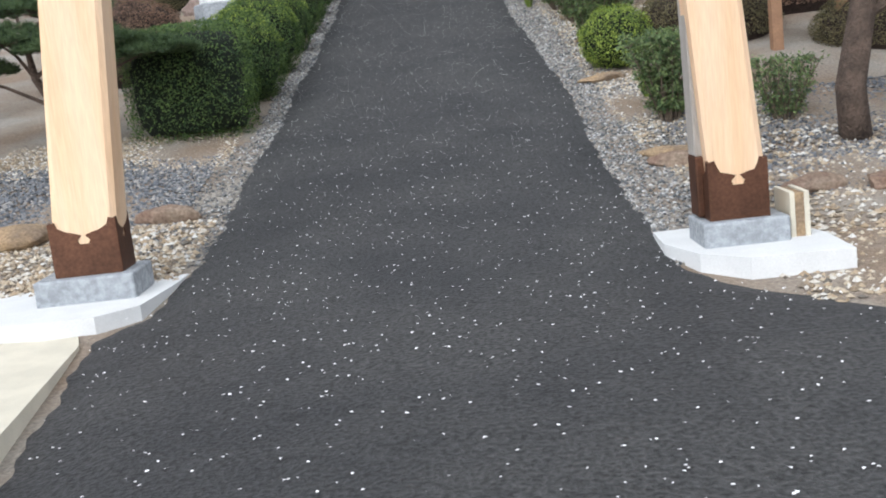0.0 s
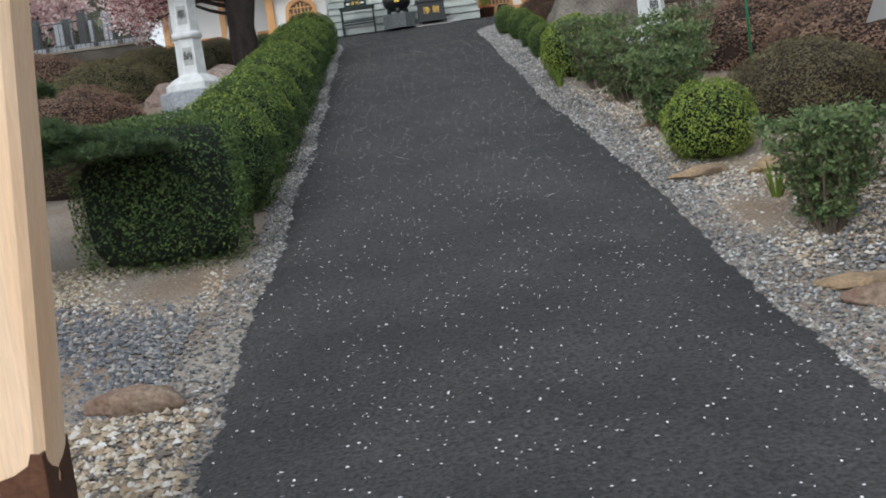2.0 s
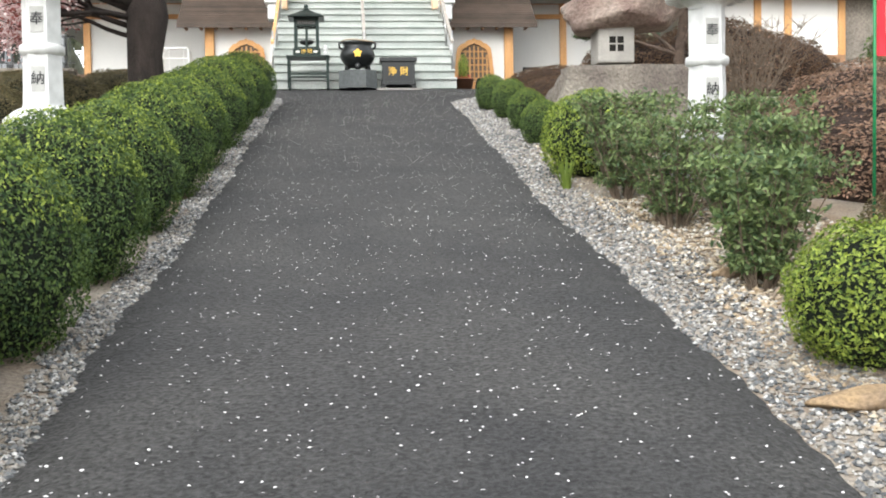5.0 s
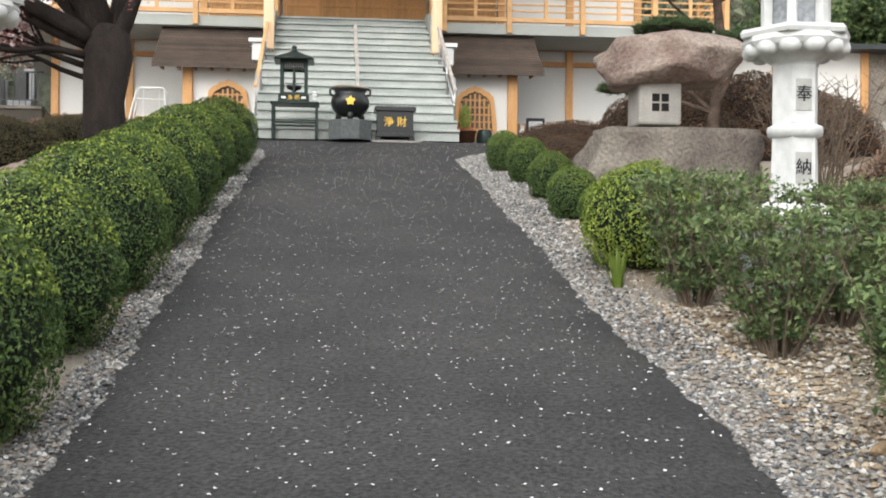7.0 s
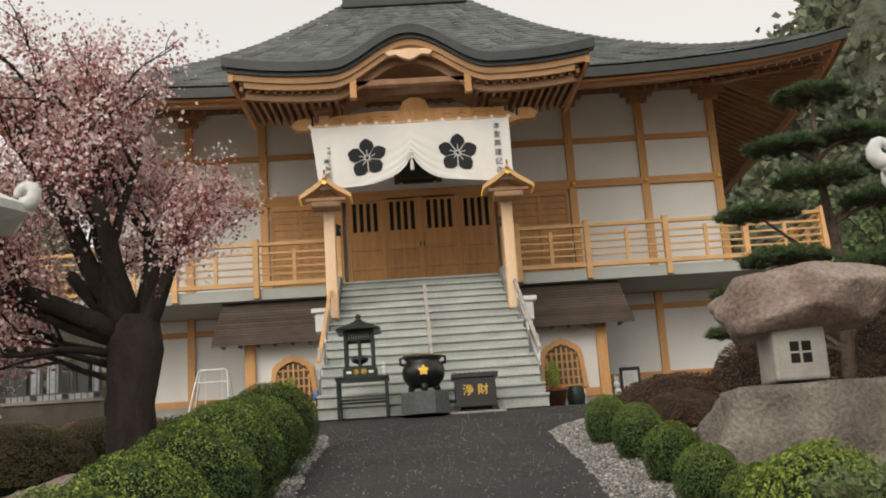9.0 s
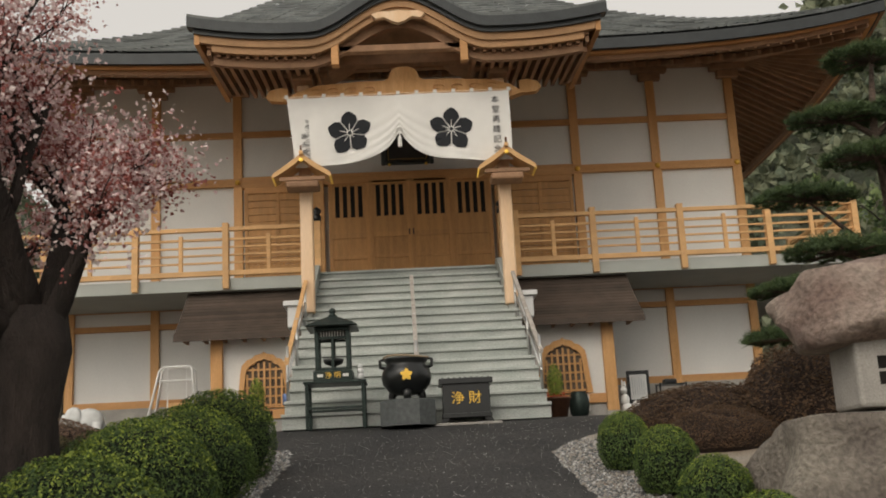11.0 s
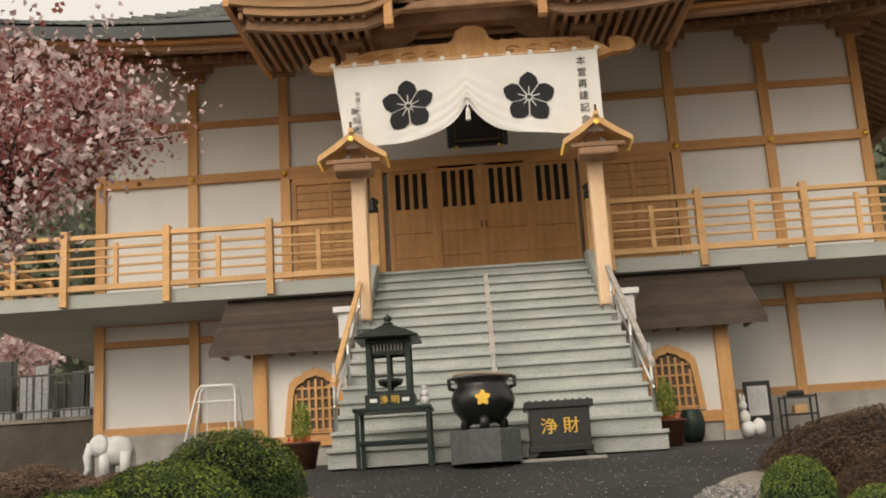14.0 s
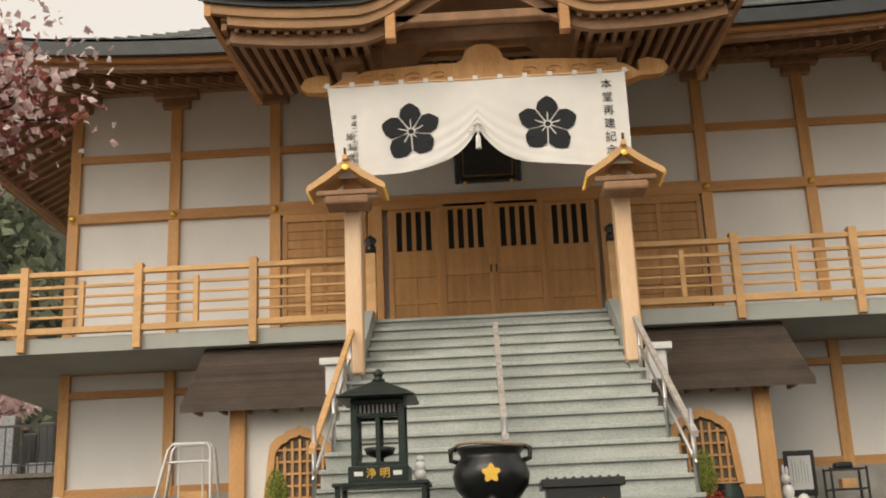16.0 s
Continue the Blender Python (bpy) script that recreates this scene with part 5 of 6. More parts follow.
# ---- stone lanterns ----
def stone_lantern(at, rz, label):
    L = thing("stone_lantern", label, "lantern", at, rz, "stone lanterns")
    def p(name, prof, z, sides=6, lab="", mt="pale_granite", smooth=False):
        o = part(name, lathe(prof, 24, sides), M[mt], L, lab, smooth)
        o.location = (0, 0, z)
        return o
    p("ground_slab", [(0.42, -0.1), (0.42, 0.36), (0.40, 0.38)], 0, 6, mt="granite")
    p("foot", [(0.33, 0), (0.33, 0.09), (0.31, 0.11), (0.24, 0.17), (0.18, 0.20)], 0.38, 6)
    p("shaft", [(0.175, 0), (0.165, 0.02), (0.155, 0.48), (0.155, 0.50)], 0.58, 6)
    p("shaft_ring", [(0.16, 0), (0.20, 0.02), (0.205, 0.06), (0.20, 0.09), (0.16, 0.11)], 1.06, 24, smooth=True)
    p("upper_shaft", [(0.155, 0), (0.155, 0.44), (0.165, 0.46)], 1.17, 6)
    p("lotus_base", [(0.17, 0), (0.24, 0.05), (0.36, 0.11), (0.385, 0.15), (0.37, 0.19)], 1.63, 12)
    for k in range(12):
        a = 2 * math.pi * k / 12
        bm = bmesh.new()
        bmesh.ops.create_icosphere(bm, subdivisions=2, radius=0.07)
        for v in bm.verts:
            v.co = Vector((v.co.x, v.co.y * 1.25, v.co.z * 0.9))
        o = part("petal", bm, M["pale_granite"], L, smooth=True)
        o.location = (0.33 * math.cos(a), 0.33 * math.sin(a), 1.73)
        o.rotation_euler = (0, 0, a)
    p("lamp_floor", [(0.37, 0), (0.38, 0.03), (0.36, 0.06)], 1.82, 6)
    for k in range(6):
        a = 2 * math.pi * (k + 0.5) / 6
        o = part("fire_box_post", box(-0.035, 0.035, -0.035, 0.035, 0, 0.47, 0.008), M["pale_granite"], L)
        o.location, o.rotation_euler = (0.23 * math.cos(a), 0.23 * math.sin(a), 1.88), (0, 0, a)
    # Solid body in darker granite: the hollow's shade is put into its colour.
    p("fire_box", [(0.17, 0), (0.17, 0.47)], 1.88, 6, "solid fire box, darker granite for its hollow's shade", "granite")
    prof = [(0.26, 0), (0.52, 0.07), (0.53, 0.12), (0.40, 0.19), (0.24, 0.29), (0.12, 0.38), (0.09, 0.40)]
    p("lantern_roof", prof, 2.33, 6)
    for k in range(6):
        a = 2 * math.pi * (k + 0.5) / 6
        pts = []
        for i in range(9):
            th = i * 0.55
            rr = 0.10 * (1 - i / 14)
            pts.append(((0.56 + rr * math.sin(th) * 0.9) * math.cos(a), (0.56 + rr * math.sin(th) * 0.9) * math.sin(a), 2.45 + rr * (1 - math.cos(th))))
        part("curl", tube(pts, [0.055 - 0.004 * i for i in range(9)], 8), M["pale_granite"], L, "upturned curled corner", True)
    p("finial", [(0.10, 0), (0.13, 0.04), (0.08, 0.08), (0.12, 0.14), (0.13, 0.2), (0.07, 0.28), (0.0, 0.33)], 2.73, 16, smooth=True)
    return L


lan = stone_lantern((3.07, 13.0, 2.55), 30, "tall pale granite lantern with carved characters")
lan.scale = (0.95, 0.95, 0.95)
lan2 = stone_lantern((-3.02, 13.91, 2.74), 30, "tall pale granite lantern behind the hedge")


def carved(text, parent, loc, size, material, rot=(90, 0, 0), depth=0.004, name="inscription", lab=""):
    cu = bpy.data.curves.new(name, "FONT")
    cu.body, cu.size, cu.align_x, cu.align_y, cu.extrude = text, size, "CENTER", "CENTER", depth
    tmp = bpy.data.objects.new(name, cu)
    scene.collection.objects.link(tmp)
    me = bpy.data.meshes.new_from_object(tmp)
    bpy.data.objects.remove(tmp)
    me.materials.clear()
    me.materials.append(material)
    o = new(name, me)
    o.parent = parent
    o.matrix_local = pose(*loc, *rot)
    if lab:
        o["label"] = lab
    return o


for L in (lan, lan2):
    for text, r, z in (("奉", 0.155, 1.38), ("納", 0.160, 0.83)):
        patch = part("inscription_panel", box(-0.062, 0.062, -0.006, 0.004, -0.12, 0.12, 0.002), M["panel_grey"], L, "smooth grey inscription panel")
        patch.matrix_local = pose(-0.5 * r, -0.866 * r, z, 0, 0, -30)
        carved(text, L, (-0.5 * (r + 0.008), -0.866 * (r + 0.008), z), 0.13, M["black_ink"], (90, 0, -30), lab="engraved black character")

# rough lantern of natural boulders
rl_base = rock("pedestal_boulder", (0.88, 0.56, 0.56), (3.20, 16.5, 3.52), M["boulder_slab"], "flat-topped grey pedestal boulder under the lantern", 21, 0, 0.9, "", 0.0, 0.80, 0.92)
rl = thing("boulder_lantern", "rustic lantern with a stone box and a huge boulder cap", "lantern", (2.98, 16.2, 4.0))
rl.scale = (0.87, 0.87, 0.87)
bm = bmesh.new()
bm_box(bm, -0.25, 0.25, -0.25, 0.25, 0.0, 0.50, 0.03)
part("fire_box", bm, M["base_stone"], rl, "grey stone fire box")
for a in (-0.055, 0.055):
    for b in (0.20, 0.31):
        # Near-black block on the uncut face paints the shade of a hole.
        part("window_hole", box(a - 0.043, a + 0.043, -0.256, -0.2, b - 0.045, b + 0.045, 0.004), M["gap_shade"], rl)
capr = rock("cap_boulder", (0.82, 0.62, 0.38), (0, 0, 0), M["boulder"], "", 41, 0, 0.62, "", 0.0, 0.0, 0.35)
for k_ in ("label", "category"):
    if k_ in capr:
        del capr[k_]
capr.parent = rl
capr.matrix_local = pose(0.18, 0, 0.72, 0, -3, 0)
capr["label"] = "broad brown boulder cap"

# ---- before the stairs ----
GZ = float(rise(23.03)) + 0.02
# bronze lamp on its stand
stand = thing("lamp_stand", "dark green iron table stand before the stairs", "stand", (-0.85, 22.97, GZ))
for x in (-0.34, 0.34):
    for y in (-0.22, 0.22):
        part("leg", box(x - 0.02, x + 0.02, y - 0.02, y + 0.02, 0, 0.55, 0.003), M["bronze"], stand)
for y in (-0.22, 0.22):
    part("stretcher", box(-0.32, 0.32, y - 0.015, y + 0.015, 0.24, 0.27, 0.003), M["bronze"], stand)
for x in (-0.34, 0.34):
    part("side_stretcher", box(x - 0.015, x + 0.015, -0.2, 0.2, 0.24, 0.27, 0.003), M["bronze"], stand)
part("top", box(-0.38, 0.38, -0.26, 0.26, 0.55, 0.58, 0.005), M["bronze"], stand)
lamp = thing("bronze_lantern", "dark bronze candle lantern with a hipped roof", "lantern", (-0.87, 22.97, GZ + 0.58))
part("base", box(-0.24, 0.24, -0.2, 0.2, 0, 0.13, 0.01), M["bronze"], lamp)
for x in (-0.155, 0.155):
    part("name_plate", box(x - 0.035, x + 0.035, -0.206, -0.2, 0.05, 0.085, 0.002), M["white_paint"], lamp, "small white plate")
carved("浄 明", lamp, (0, -0.203, 0.065), 0.085, M["gold"], lab="gilt characters", name="gilt_writing")
for x in (-0.19, 0.19):
    for y in (-0.15, 0.15):
        part("corner_post", box(x - 0.025, x + 0.025, y - 0.025, y + 0.025, 0.13, 0.62, 0.004), M["bronze"], lamp)
for y in (-0.15, 0.15):
    part("door_bar", box(-0.018, 0.018, y - 0.012, y + 0.012, 0.13, 0.55, 0.003), M["bronze"], lamp)
    part("top_rail", box(-0.19, 0.19, y - 0.015, y + 0.015, 0.52, 0.55, 0.003), M["bronze"], lamp)
    part("bottom_rail", box(-0.19, 0.19, y - 0.015, y + 0.015, 0.13, 0.16, 0.003), M["bronze"], lamp)
for k in range(11):
    xk = -0.17 + 0.034 * k
    part("grille_bar", box(xk - 0.007, xk + 0.007, -0.158, -0.146, 0.55, 0.62, 0), M["pebble"], lamp)
# Near-black block paints the shade inside the grille.
part("grille_back", box(-0.165, 0.165, -0.13, 0.13, 0.55, 0.62, 0), M["gap_shade"], lamp)
part("head", box(-0.215, 0.215, -0.175, 0.175, 0.62, 0.66, 0.005), M["bronze"], lamp)
part("candle_dish", lathe([(0.03, 0), (0.03, 0.06), (0.11, 0.09), (0.13, 0.14), (0.12, 0.145), (0.1, 0.1)], 20), M["black"], lamp, "black candle bowl", True).location = (0, 0, 0.14)
part("candle_rail", box(-0.15, 0.15, -0.008, 0.008, 0.31, 0.325, 0), M["black"], lamp)
part("roof", lathe([(0.30, 0), (0.315, 0.012), (0.24, 0.06), (0.14, 0.11), (0.06, 0.155), (0.045, 0.165)], 4, 4), M["bronze"], lamp, "hipped roof").location = (0, 0, 0.66)
part("finial", lathe([(0.05, 0), (0.055, 0.02), (0.03, 0.035), (0.035, 0.05), (0.045, 0.07), (0.03, 0.095), (0.0, 0.115)], 16), M["bronze"], lamp, "", True).location = (0, 0, 0.82)
fig = bmesh.new()
for (r, z, s) in ((0.05, 0.05, (1, 1, 1.1)), (0.045, 0.12, (1, 0.9, 1)), (0.035, 0.175, (1, 1, 0.9))):
    m0 = bmesh.ops.create_icosphere(fig, subdivisions=2, radius=r)
    for v in m0["verts"]:
        v.co = Vector((v.co.x * s[0], v.co.y * s[1], v.co.z * s[2] + z))
solo("stone_figurine", fig, M["pale_granite"], "small grey carved stone figure on the stand", "ornament", (-0.545, 22.92, GZ + 0.58), smooth=True)

# incense burner
ped = solo("burner_pedestal", lathe([(0.335, 0), (0.335, 0.30), (0.325, 0.31)], 8, 8), M["granite"], "octagonal dark granite pedestal under the incense burner", "pedestal", (0.02, 22.92, GZ))
ped.data.materials[0] = mat("dark_granite", (0.10, 0.11, 0.11), 0.45, var=0.3, scale=20, fine=200, bump=0.05, rand=0.0)
pot = thing("incense_burner", "black iron incense burner with a gilt flower crest", "incense burner", (0.02, 22.92, GZ + 0.31))
part("bowl", lathe([(0.12, 0.07), (0.22, 0.11), (0.29, 0.20), (0.31, 0.29), (0.29, 0.37), (0.25, 0.42), (0.24, 0.45), (0.27, 0.49), (0.275, 0.515), (0.25, 0.515), (0.22, 0.47)], 36), M["black"], pot, smooth=True)
part("ash", lathe([(0.23, 0), (0.23, 0.012)], 24), M["granite"], pot, "grey ash").location = (0, 0, 0.455)
for k in range(3):
    a = radians(-90 + 120 * k)
    part("leg", tube([(0.17 * math.cos(a), 0.17 * math.sin(a), 0.13), (0.22 * math.cos(a), 0.22 * math.sin(a), 0.06), (0.20 * math.cos(a), 0.20 * math.sin(a), 0.0)], [0.07, 0.045, 0.05], 10), M["black"], pot, smooth=True)
for s in (-1, 1):
    part("handle", tube([(s * 0.25, 0, 0.40), (s * 0.315, 0, 0.42), (s * 0.32, 0, 0.50), (s * 0.27, 0, 0.515)], [0.022] * 4, 8), M["black"], pot, smooth=True)
pts = [(0.27 * math.cos(a), 0.27 * math.sin(a), 0.525 + 0.012 * math.sin(a * 2)) for a in [i * 2 * math.pi / 60 for i in range(61)]]
part("rope_rim", tube(pts, [0.011 + 0.004 * (i % 2) for i in range(61)], 6), M["pebble_tan"], pot, "pale studded rim")
fl = [(0.062 * (1 + 0.22 * math.cos(5 * a)) * math.sin(a), 0.062 * (1 + 0.22 * math.cos(5 * a)) * math.cos(a)) for a in [i * 2 * math.pi / 40 for i in range(40)]]
o = part("crest", extrude_outline(fl, -0.012, 0.012), M["gold"], pot, "gilt five-petalled crest")
o.location = (0, -0.305, 0.29)

# offertory box
ob_ = thing("offertory_box", "black lacquered offertory box with gilt characters", "offertory box", (0.74, 23.05, GZ))
part("mat_slab", box(-0.40, 0.42, -0.20, 0.1, -0.02, 0.012, 0.004), M["base_stone"], ob_, "stone slab under the box")
for s in (-1, 1):
    for y in (-0.14, 0.14):
        bm = extrude_outline([(s * 0.20, 0.075), (s * 0.30, 0.075), (s * 0.33, 0.012), (s * 0.26, 0.012)], y - 0.025, y + 0.025)
        part("foot", bm, M["black"], ob_)
part("body", box(-0.29, 0.29, -0.18, 0.18, 0.075, 0.50, 0.008), M["black"], ob_)
part("bottom_rail", box(-0.305, 0.305, -0.195, 0.195, 0.07, 0.125, 0.006), M["black"], ob_)
part("lid_frame", box(-0.33, 0.33, -0.22, 0.22, 0.48, 0.55, 0.008), M["black"], ob_)
for k in range(9):
    part("slat", box(-0.28 + 0.07 * k - 0.012, -0.28 + 0.07 * k + 0.012, -0.18, 0.18, 0.55, 0.565, 0.003), M["black"], ob_)
carved("浄 財", ob_, (0, -0.186, 0.30), 0.165, M["gold"], lab="gilt characters", name="gilt_writing")


# potted conifers
def potted(at, h, label):
    t = thing("potted_conifer", label, "potted plant", at, 0, "potted conifers")
    part("pot", lathe([(0.13, 0), (0.15, 0.02), (0.20, 0.27), (0.215, 0.28), (0.215, 0.31), (0.19, 0.31), (0.18, 0.26)], 24), M["copper"], t, "dark red-brown glazed pot", True)
    part("soil", lathe([(0.185, 0), (0.185, 0.01)], 20), M["soil"], t).location = (0, 0, 0.27)
    me = leaf_cloud("foliage", 2600, 0.07, M["leaf_light"], seed=int(at[0] * 10) + 50, lump=0.1, shell=0.5, zmin=-0.98)
    f = part("foliage", me, None, t, "narrow bright green conifer")
    f.location, f.scale = (0, 0, 0.28 + h * 0.46), (0.115, 0.115, h * 0.55)
    r_ = np.random.default_rng(5)
    c = np.stack([r_.uniform(-0.14, 0.14, 60), r_.uniform(-0.16, -0.05, 60), r_.uniform(0.30, 0.36, 60)], 1)
    d = r_.normal(scale=0.014, size=(60, 4, 3))
    part("flowers", soup("flowers", (c[:, None] + d).reshape(-1, 3), np.arange(240).reshape(-1, 4), mat("red_flower", (0.6, 0.04, 0.02), 0.6, bump=0)), None, t, "small red flowers")
    return t


FZ = float(rise(29.04)) + 0.006
potted((-2.08, 24.88, float(rise(24.88))), 0.50, "narrow conifer in a dark red glazed pot with red flowers")
potted((2.15, 25.23, float(rise(25.23))), 0.52, "narrow conifer in a dark red glazed pot with red flowers")
jar = solo("glazed_jar", lathe([(0.11, 0), (0.15, 0.1), (0.17, 0.25), (0.15, 0.38), (0.12, 0.42), (0.13, 0.44), (0.11, 0.44)], 20), M["bronze"], "dark green glazed jar beside the potted plant", "jar", (2.78, 27.19, float(rise(27.19))), smooth=True)
pan = solo("notice_panel", box(-0.05, 0.05, -0.006, 0.006, 0, 0.26, 0.002), M["white_paint"], "narrow white notice panel leaning by the wall", "notice", (3.0, 27.82, float(rise(27.82)) + 0.15))
part("panel_stake", box(-0.008, 0.008, 0.007, 0.015, -0.15, 0.1, 0), M["twig"], pan)
rab = bmesh.new()
for (r, x, z, s) in ((0.085, 0, 0.10, (1, 1, 1.2)), (0.07, -0.02, 0.24, (0.9, 0.9, 1.2)), (0.055, -0.03, 0.37, (0.9, 1, 1)), (0.02, -0.045, 0.46, (0.8, 0.8, 3)), (0.02, -0.01, 0.45, (0.8, 0.8, 2.6)), (0.075, 0.13, 0.12, (1, 1, 1.4))):
    m0 = bmesh.ops.create_icosphere(rab, subdivisions=2, radius=r)
    for v in m0["verts"]:
        v.co = Vector((v.co.x * s[0] + x, v.co.y * s[1], v.co.z * s[2] + z))
solo("rabbit_statue", rab, M["white_paint"], "white garden rabbit statue holding a planter", "statue", (3.78, 28.34, FZ - 0.02), smooth=True).scale = (1.25, 1.25, 1.25)
sg = thing("framed_notice", "black-framed white notice on a stand by the wall", "notice", (4.22, 29.38, FZ))
sg.scale = (1.22, 1.22, 1.22)
part("frame", box(-0.17, 0.17, -0.015, 0.015, 0.22, 0.72, 0.006), M["black"], sg)
part("sheet", box(-0.125, 0.125, -0.02, -0.014, 0.29, 0.66, 0.001), M["white_paint"], sg, "white sheet")
for k in range(6):
    part("writing_bar", box(-0.09 + 0.033 * k, -0.085 + 0.033 * k, -0.0225, -0.0195, 0.36, 0.62 - 0.03 * (k % 3), 0), M["granite"], sg)
for x in (-0.14, 0.14):
    part("leg", box(x - 0.012, x + 0.012, -0.01, 0.01, 0, 0.25, 0.002), M["black"], sg)
rk = thing("metal_rack", "small dark metal rack holding a lantern and a box", "rack", (4.82, 29.38, FZ))
rk.scale = (1.25, 1.25, 1.25)
for x in (-0.19, 0.19):
    for y in (-0.13, 0.13):
        part("post", box(x - 0.011, x + 0.011, y - 0.011, y + 0.011, 0, 0.50, 0.001), M["black"], rk)
for z in (0.07, 0.26, 0.47):
    part("shelf", box(-0.19, 0.19, -0.13, 0.13, z, z + 0.015, 0.002), M["black"] if z > 0.1 else M["grey_wood"], rk)
solo("wooden_box", box(-0.1, 0.1, -0.08, 0.08, 0, 0.13, 0.005), M["wood_rail"], "small wooden box on the rack's shelf", "box", (4.84, 29.38, FZ + 0.276 * 1.25))
solo("black_case", box(-0.12, 0.12, -0.09, 0.09, 0, 0.09, 0.03), M["black"], "rounded black case on top of the rack", "case", (4.80, 29.38, FZ + 0.486 * 1.25))

# swing seat frame
sw = thing("swing_frame", "white tubular swing frame with a wooden seat", "swing", (-4.05, 29.15, FZ))
sw.scale = (1.33, 1.33, 1.33)
T = 0.017
for y, nm in ((-0.28, "front_frame"), (0.25, "rear_frame")):
    pts = [(-0.42, y, 0.0), (-0.24, y * 0.3, 0.93), (-0.20, y * 0.25, 0.985), (0.16, y * 0.25, 0.985), (0.20, y * 0.3, 0.93), (0.26, y, 0.0)]
    part(nm, tube(pts, [T] * 6, 8), M["white_paint"], sw, smooth=True)
part("crossbar", tube([(-0.26, -0.08, 0.80), (0.21, -0.08, 0.80)], [0.012] * 2, 8), M["white_paint"], sw)
for x in (-0.15, 0.10):
    part("hanger", tube([(x, 0, 0.97), (x, 0, 0.25)], [0.009] * 2, 6), M["white_paint"], sw)
part("seat", box(-0.19, 0.13, -0.14, 0.14, 0.25, 0.30, 0.01), M["wood_rail"], sw, "small wooden seat")
part("backrest", box(-0.19, 0.13, 0.11, 0.14, 0.30, 0.52, 0.01), M["wood_rail"], sw)
part("footrest", box(-0.14, 0.10, -0.22, -0.16, 0.12, 0.14, 0.005), M["steel"], sw)
solo("swing_base", box(-0.5, 0.9, -0.35, 0.35, 0, 0.025, 0.008), M["base_stone"], "thin grey slab under the swing frame", "slab", (-4.1, 29.04, FZ - 0.02), kind="structure")
# elephant statue
el = bmesh.new()
for (p, r, s) in (((0, 0, 0.30), 0.18, (1.15, 0.85, 0.95)), ((-0.18, -0.05, 0.36), 0.12, (1, 0.9, 1.1)), ((-0.14, -0.15, 0.36), 0.09, (0.9, 0.3, 1.2)), ((-0.14, 0.07, 0.36), 0.09, (0.9, 0.3, 1.2))):
    m0 = bmesh.ops.create_icosphere(el, subdivisions=3, radius=r)
    for v in m0["verts"]:
        v.co = Vector((v.co.x * s[0] + p[0], v.co.y * s[1] + p[1], v.co.z * s[2] + p[2]))
add_tube(el, [(-0.27, -0.05, 0.38), (-0.32, -0.06, 0.24), (-0.31, -0.06, 0.10), (-0.34, -0.06, 0.04)], [0.06, 0.05, 0.038, 0.03], 10)
for x in (-0.11, 0.13):
    for y in (-0.09, 0.09):
        add_tube(el, [(x, y, 0.28), (x, y, 0.0)], [0.065, 0.06], 10)
solo("elephant_statue", el, M["pale_granite"], "white stone elephant statue by the hall's corner", "statue", (-5.5, 28.69, FZ), smooth=True).scale = (1.3, 1.3, 1.3)
tin = thing("blue_tin_post", "small blue tin on a post beside the stairs", "tin", (-1.72, 25.34, float(rise(25.34))))
part("stake", box(-0.012, 0.012, -0.012, 0.012, 0, 0.42, 0.002), M["black"], tin)
part("tin", lathe([(0.055, 0), (0.06, 0.01), (0.06, 0.15), (0.05, 0.16)], 16), mat("blue_tin", (0.10, 0.16, 0.32), 0.4, 0.3, bump=0.02), tin, "blue tin", True).location = (0, 0, 0.40)

# ---- hanging cloth ----
cloth = thing("ceremonial_curtain", "white curtain with two black bellflower crests, drawn up in the middle", "curtain", (0, 0, 0))
CXL, CXR, CT, CYF = -1.73, 1.88, 10.04, 26.27
cm = (CXL + CXR) / 2
CV, CF = [], []
nu, nv = 96, 26


def cloth_point(u, v):
    """u across, v from the top down: the hem is gathered up to the middle, the drape folds towards it."""
    x = CXL + (CXR - CXL) * u
    m = abs(u - 0.5) * 2
    drop = 1.20 - 0.56 * math.exp(-m / 0.21)
    pinch = 0.10 * v * v * (1 - m) * math.sin(math.pi * min(1, m * 1.6))
    sgn = 1 if u > 0.5 else -1
    fold = 0.020 * v * v * math.exp(-((m / 0.5) ** 2)) * math.sin(30 * v * v - 11 * m) + 0.016 * v * math.sin(u * 31) + 0.010 * math.sin(u * 17 + 4 * v)
    side = (0.13 * v * (1 if u < 0.12 else 0) * (1 - u / 0.12)) if u < 0.12 else 0
    return (x - sgn * pinch + side, CYF + fold - 0.03 * v, CT - drop * v - 0.012 * abs(math.sin(u * math.pi * 12)) * (1 - v))


for j in range(nv + 1):
    for i in range(nu + 1):
        CV.append(cloth_point(i / nu, j / nv))
for j in range(nv):
    for i in range(nu):
        o = j * (nu + 1) + i
        CF.append((o, o + 1, o + nu + 2, o + nu + 1))
part("sheet", soup("sheet", CV, CF, M["cloth"], True), None, cloth)
part("cord", tube([(CXL - 0.06, CYF, CT + 0.01), (CXR + 0.06, CYF, CT + 0.01)], [0.012, 0.012], 6), M["wood_pale"], cloth)
for k in range(13):
    xk = CXL + (CXR - CXL) * k / 12
    part("tab", box(xk - 0.03, xk + 0.03, CYF - 0.012, CYF + 0.012, CT - 0.01, CT + 0.05, 0.004), M["cloth"], cloth)


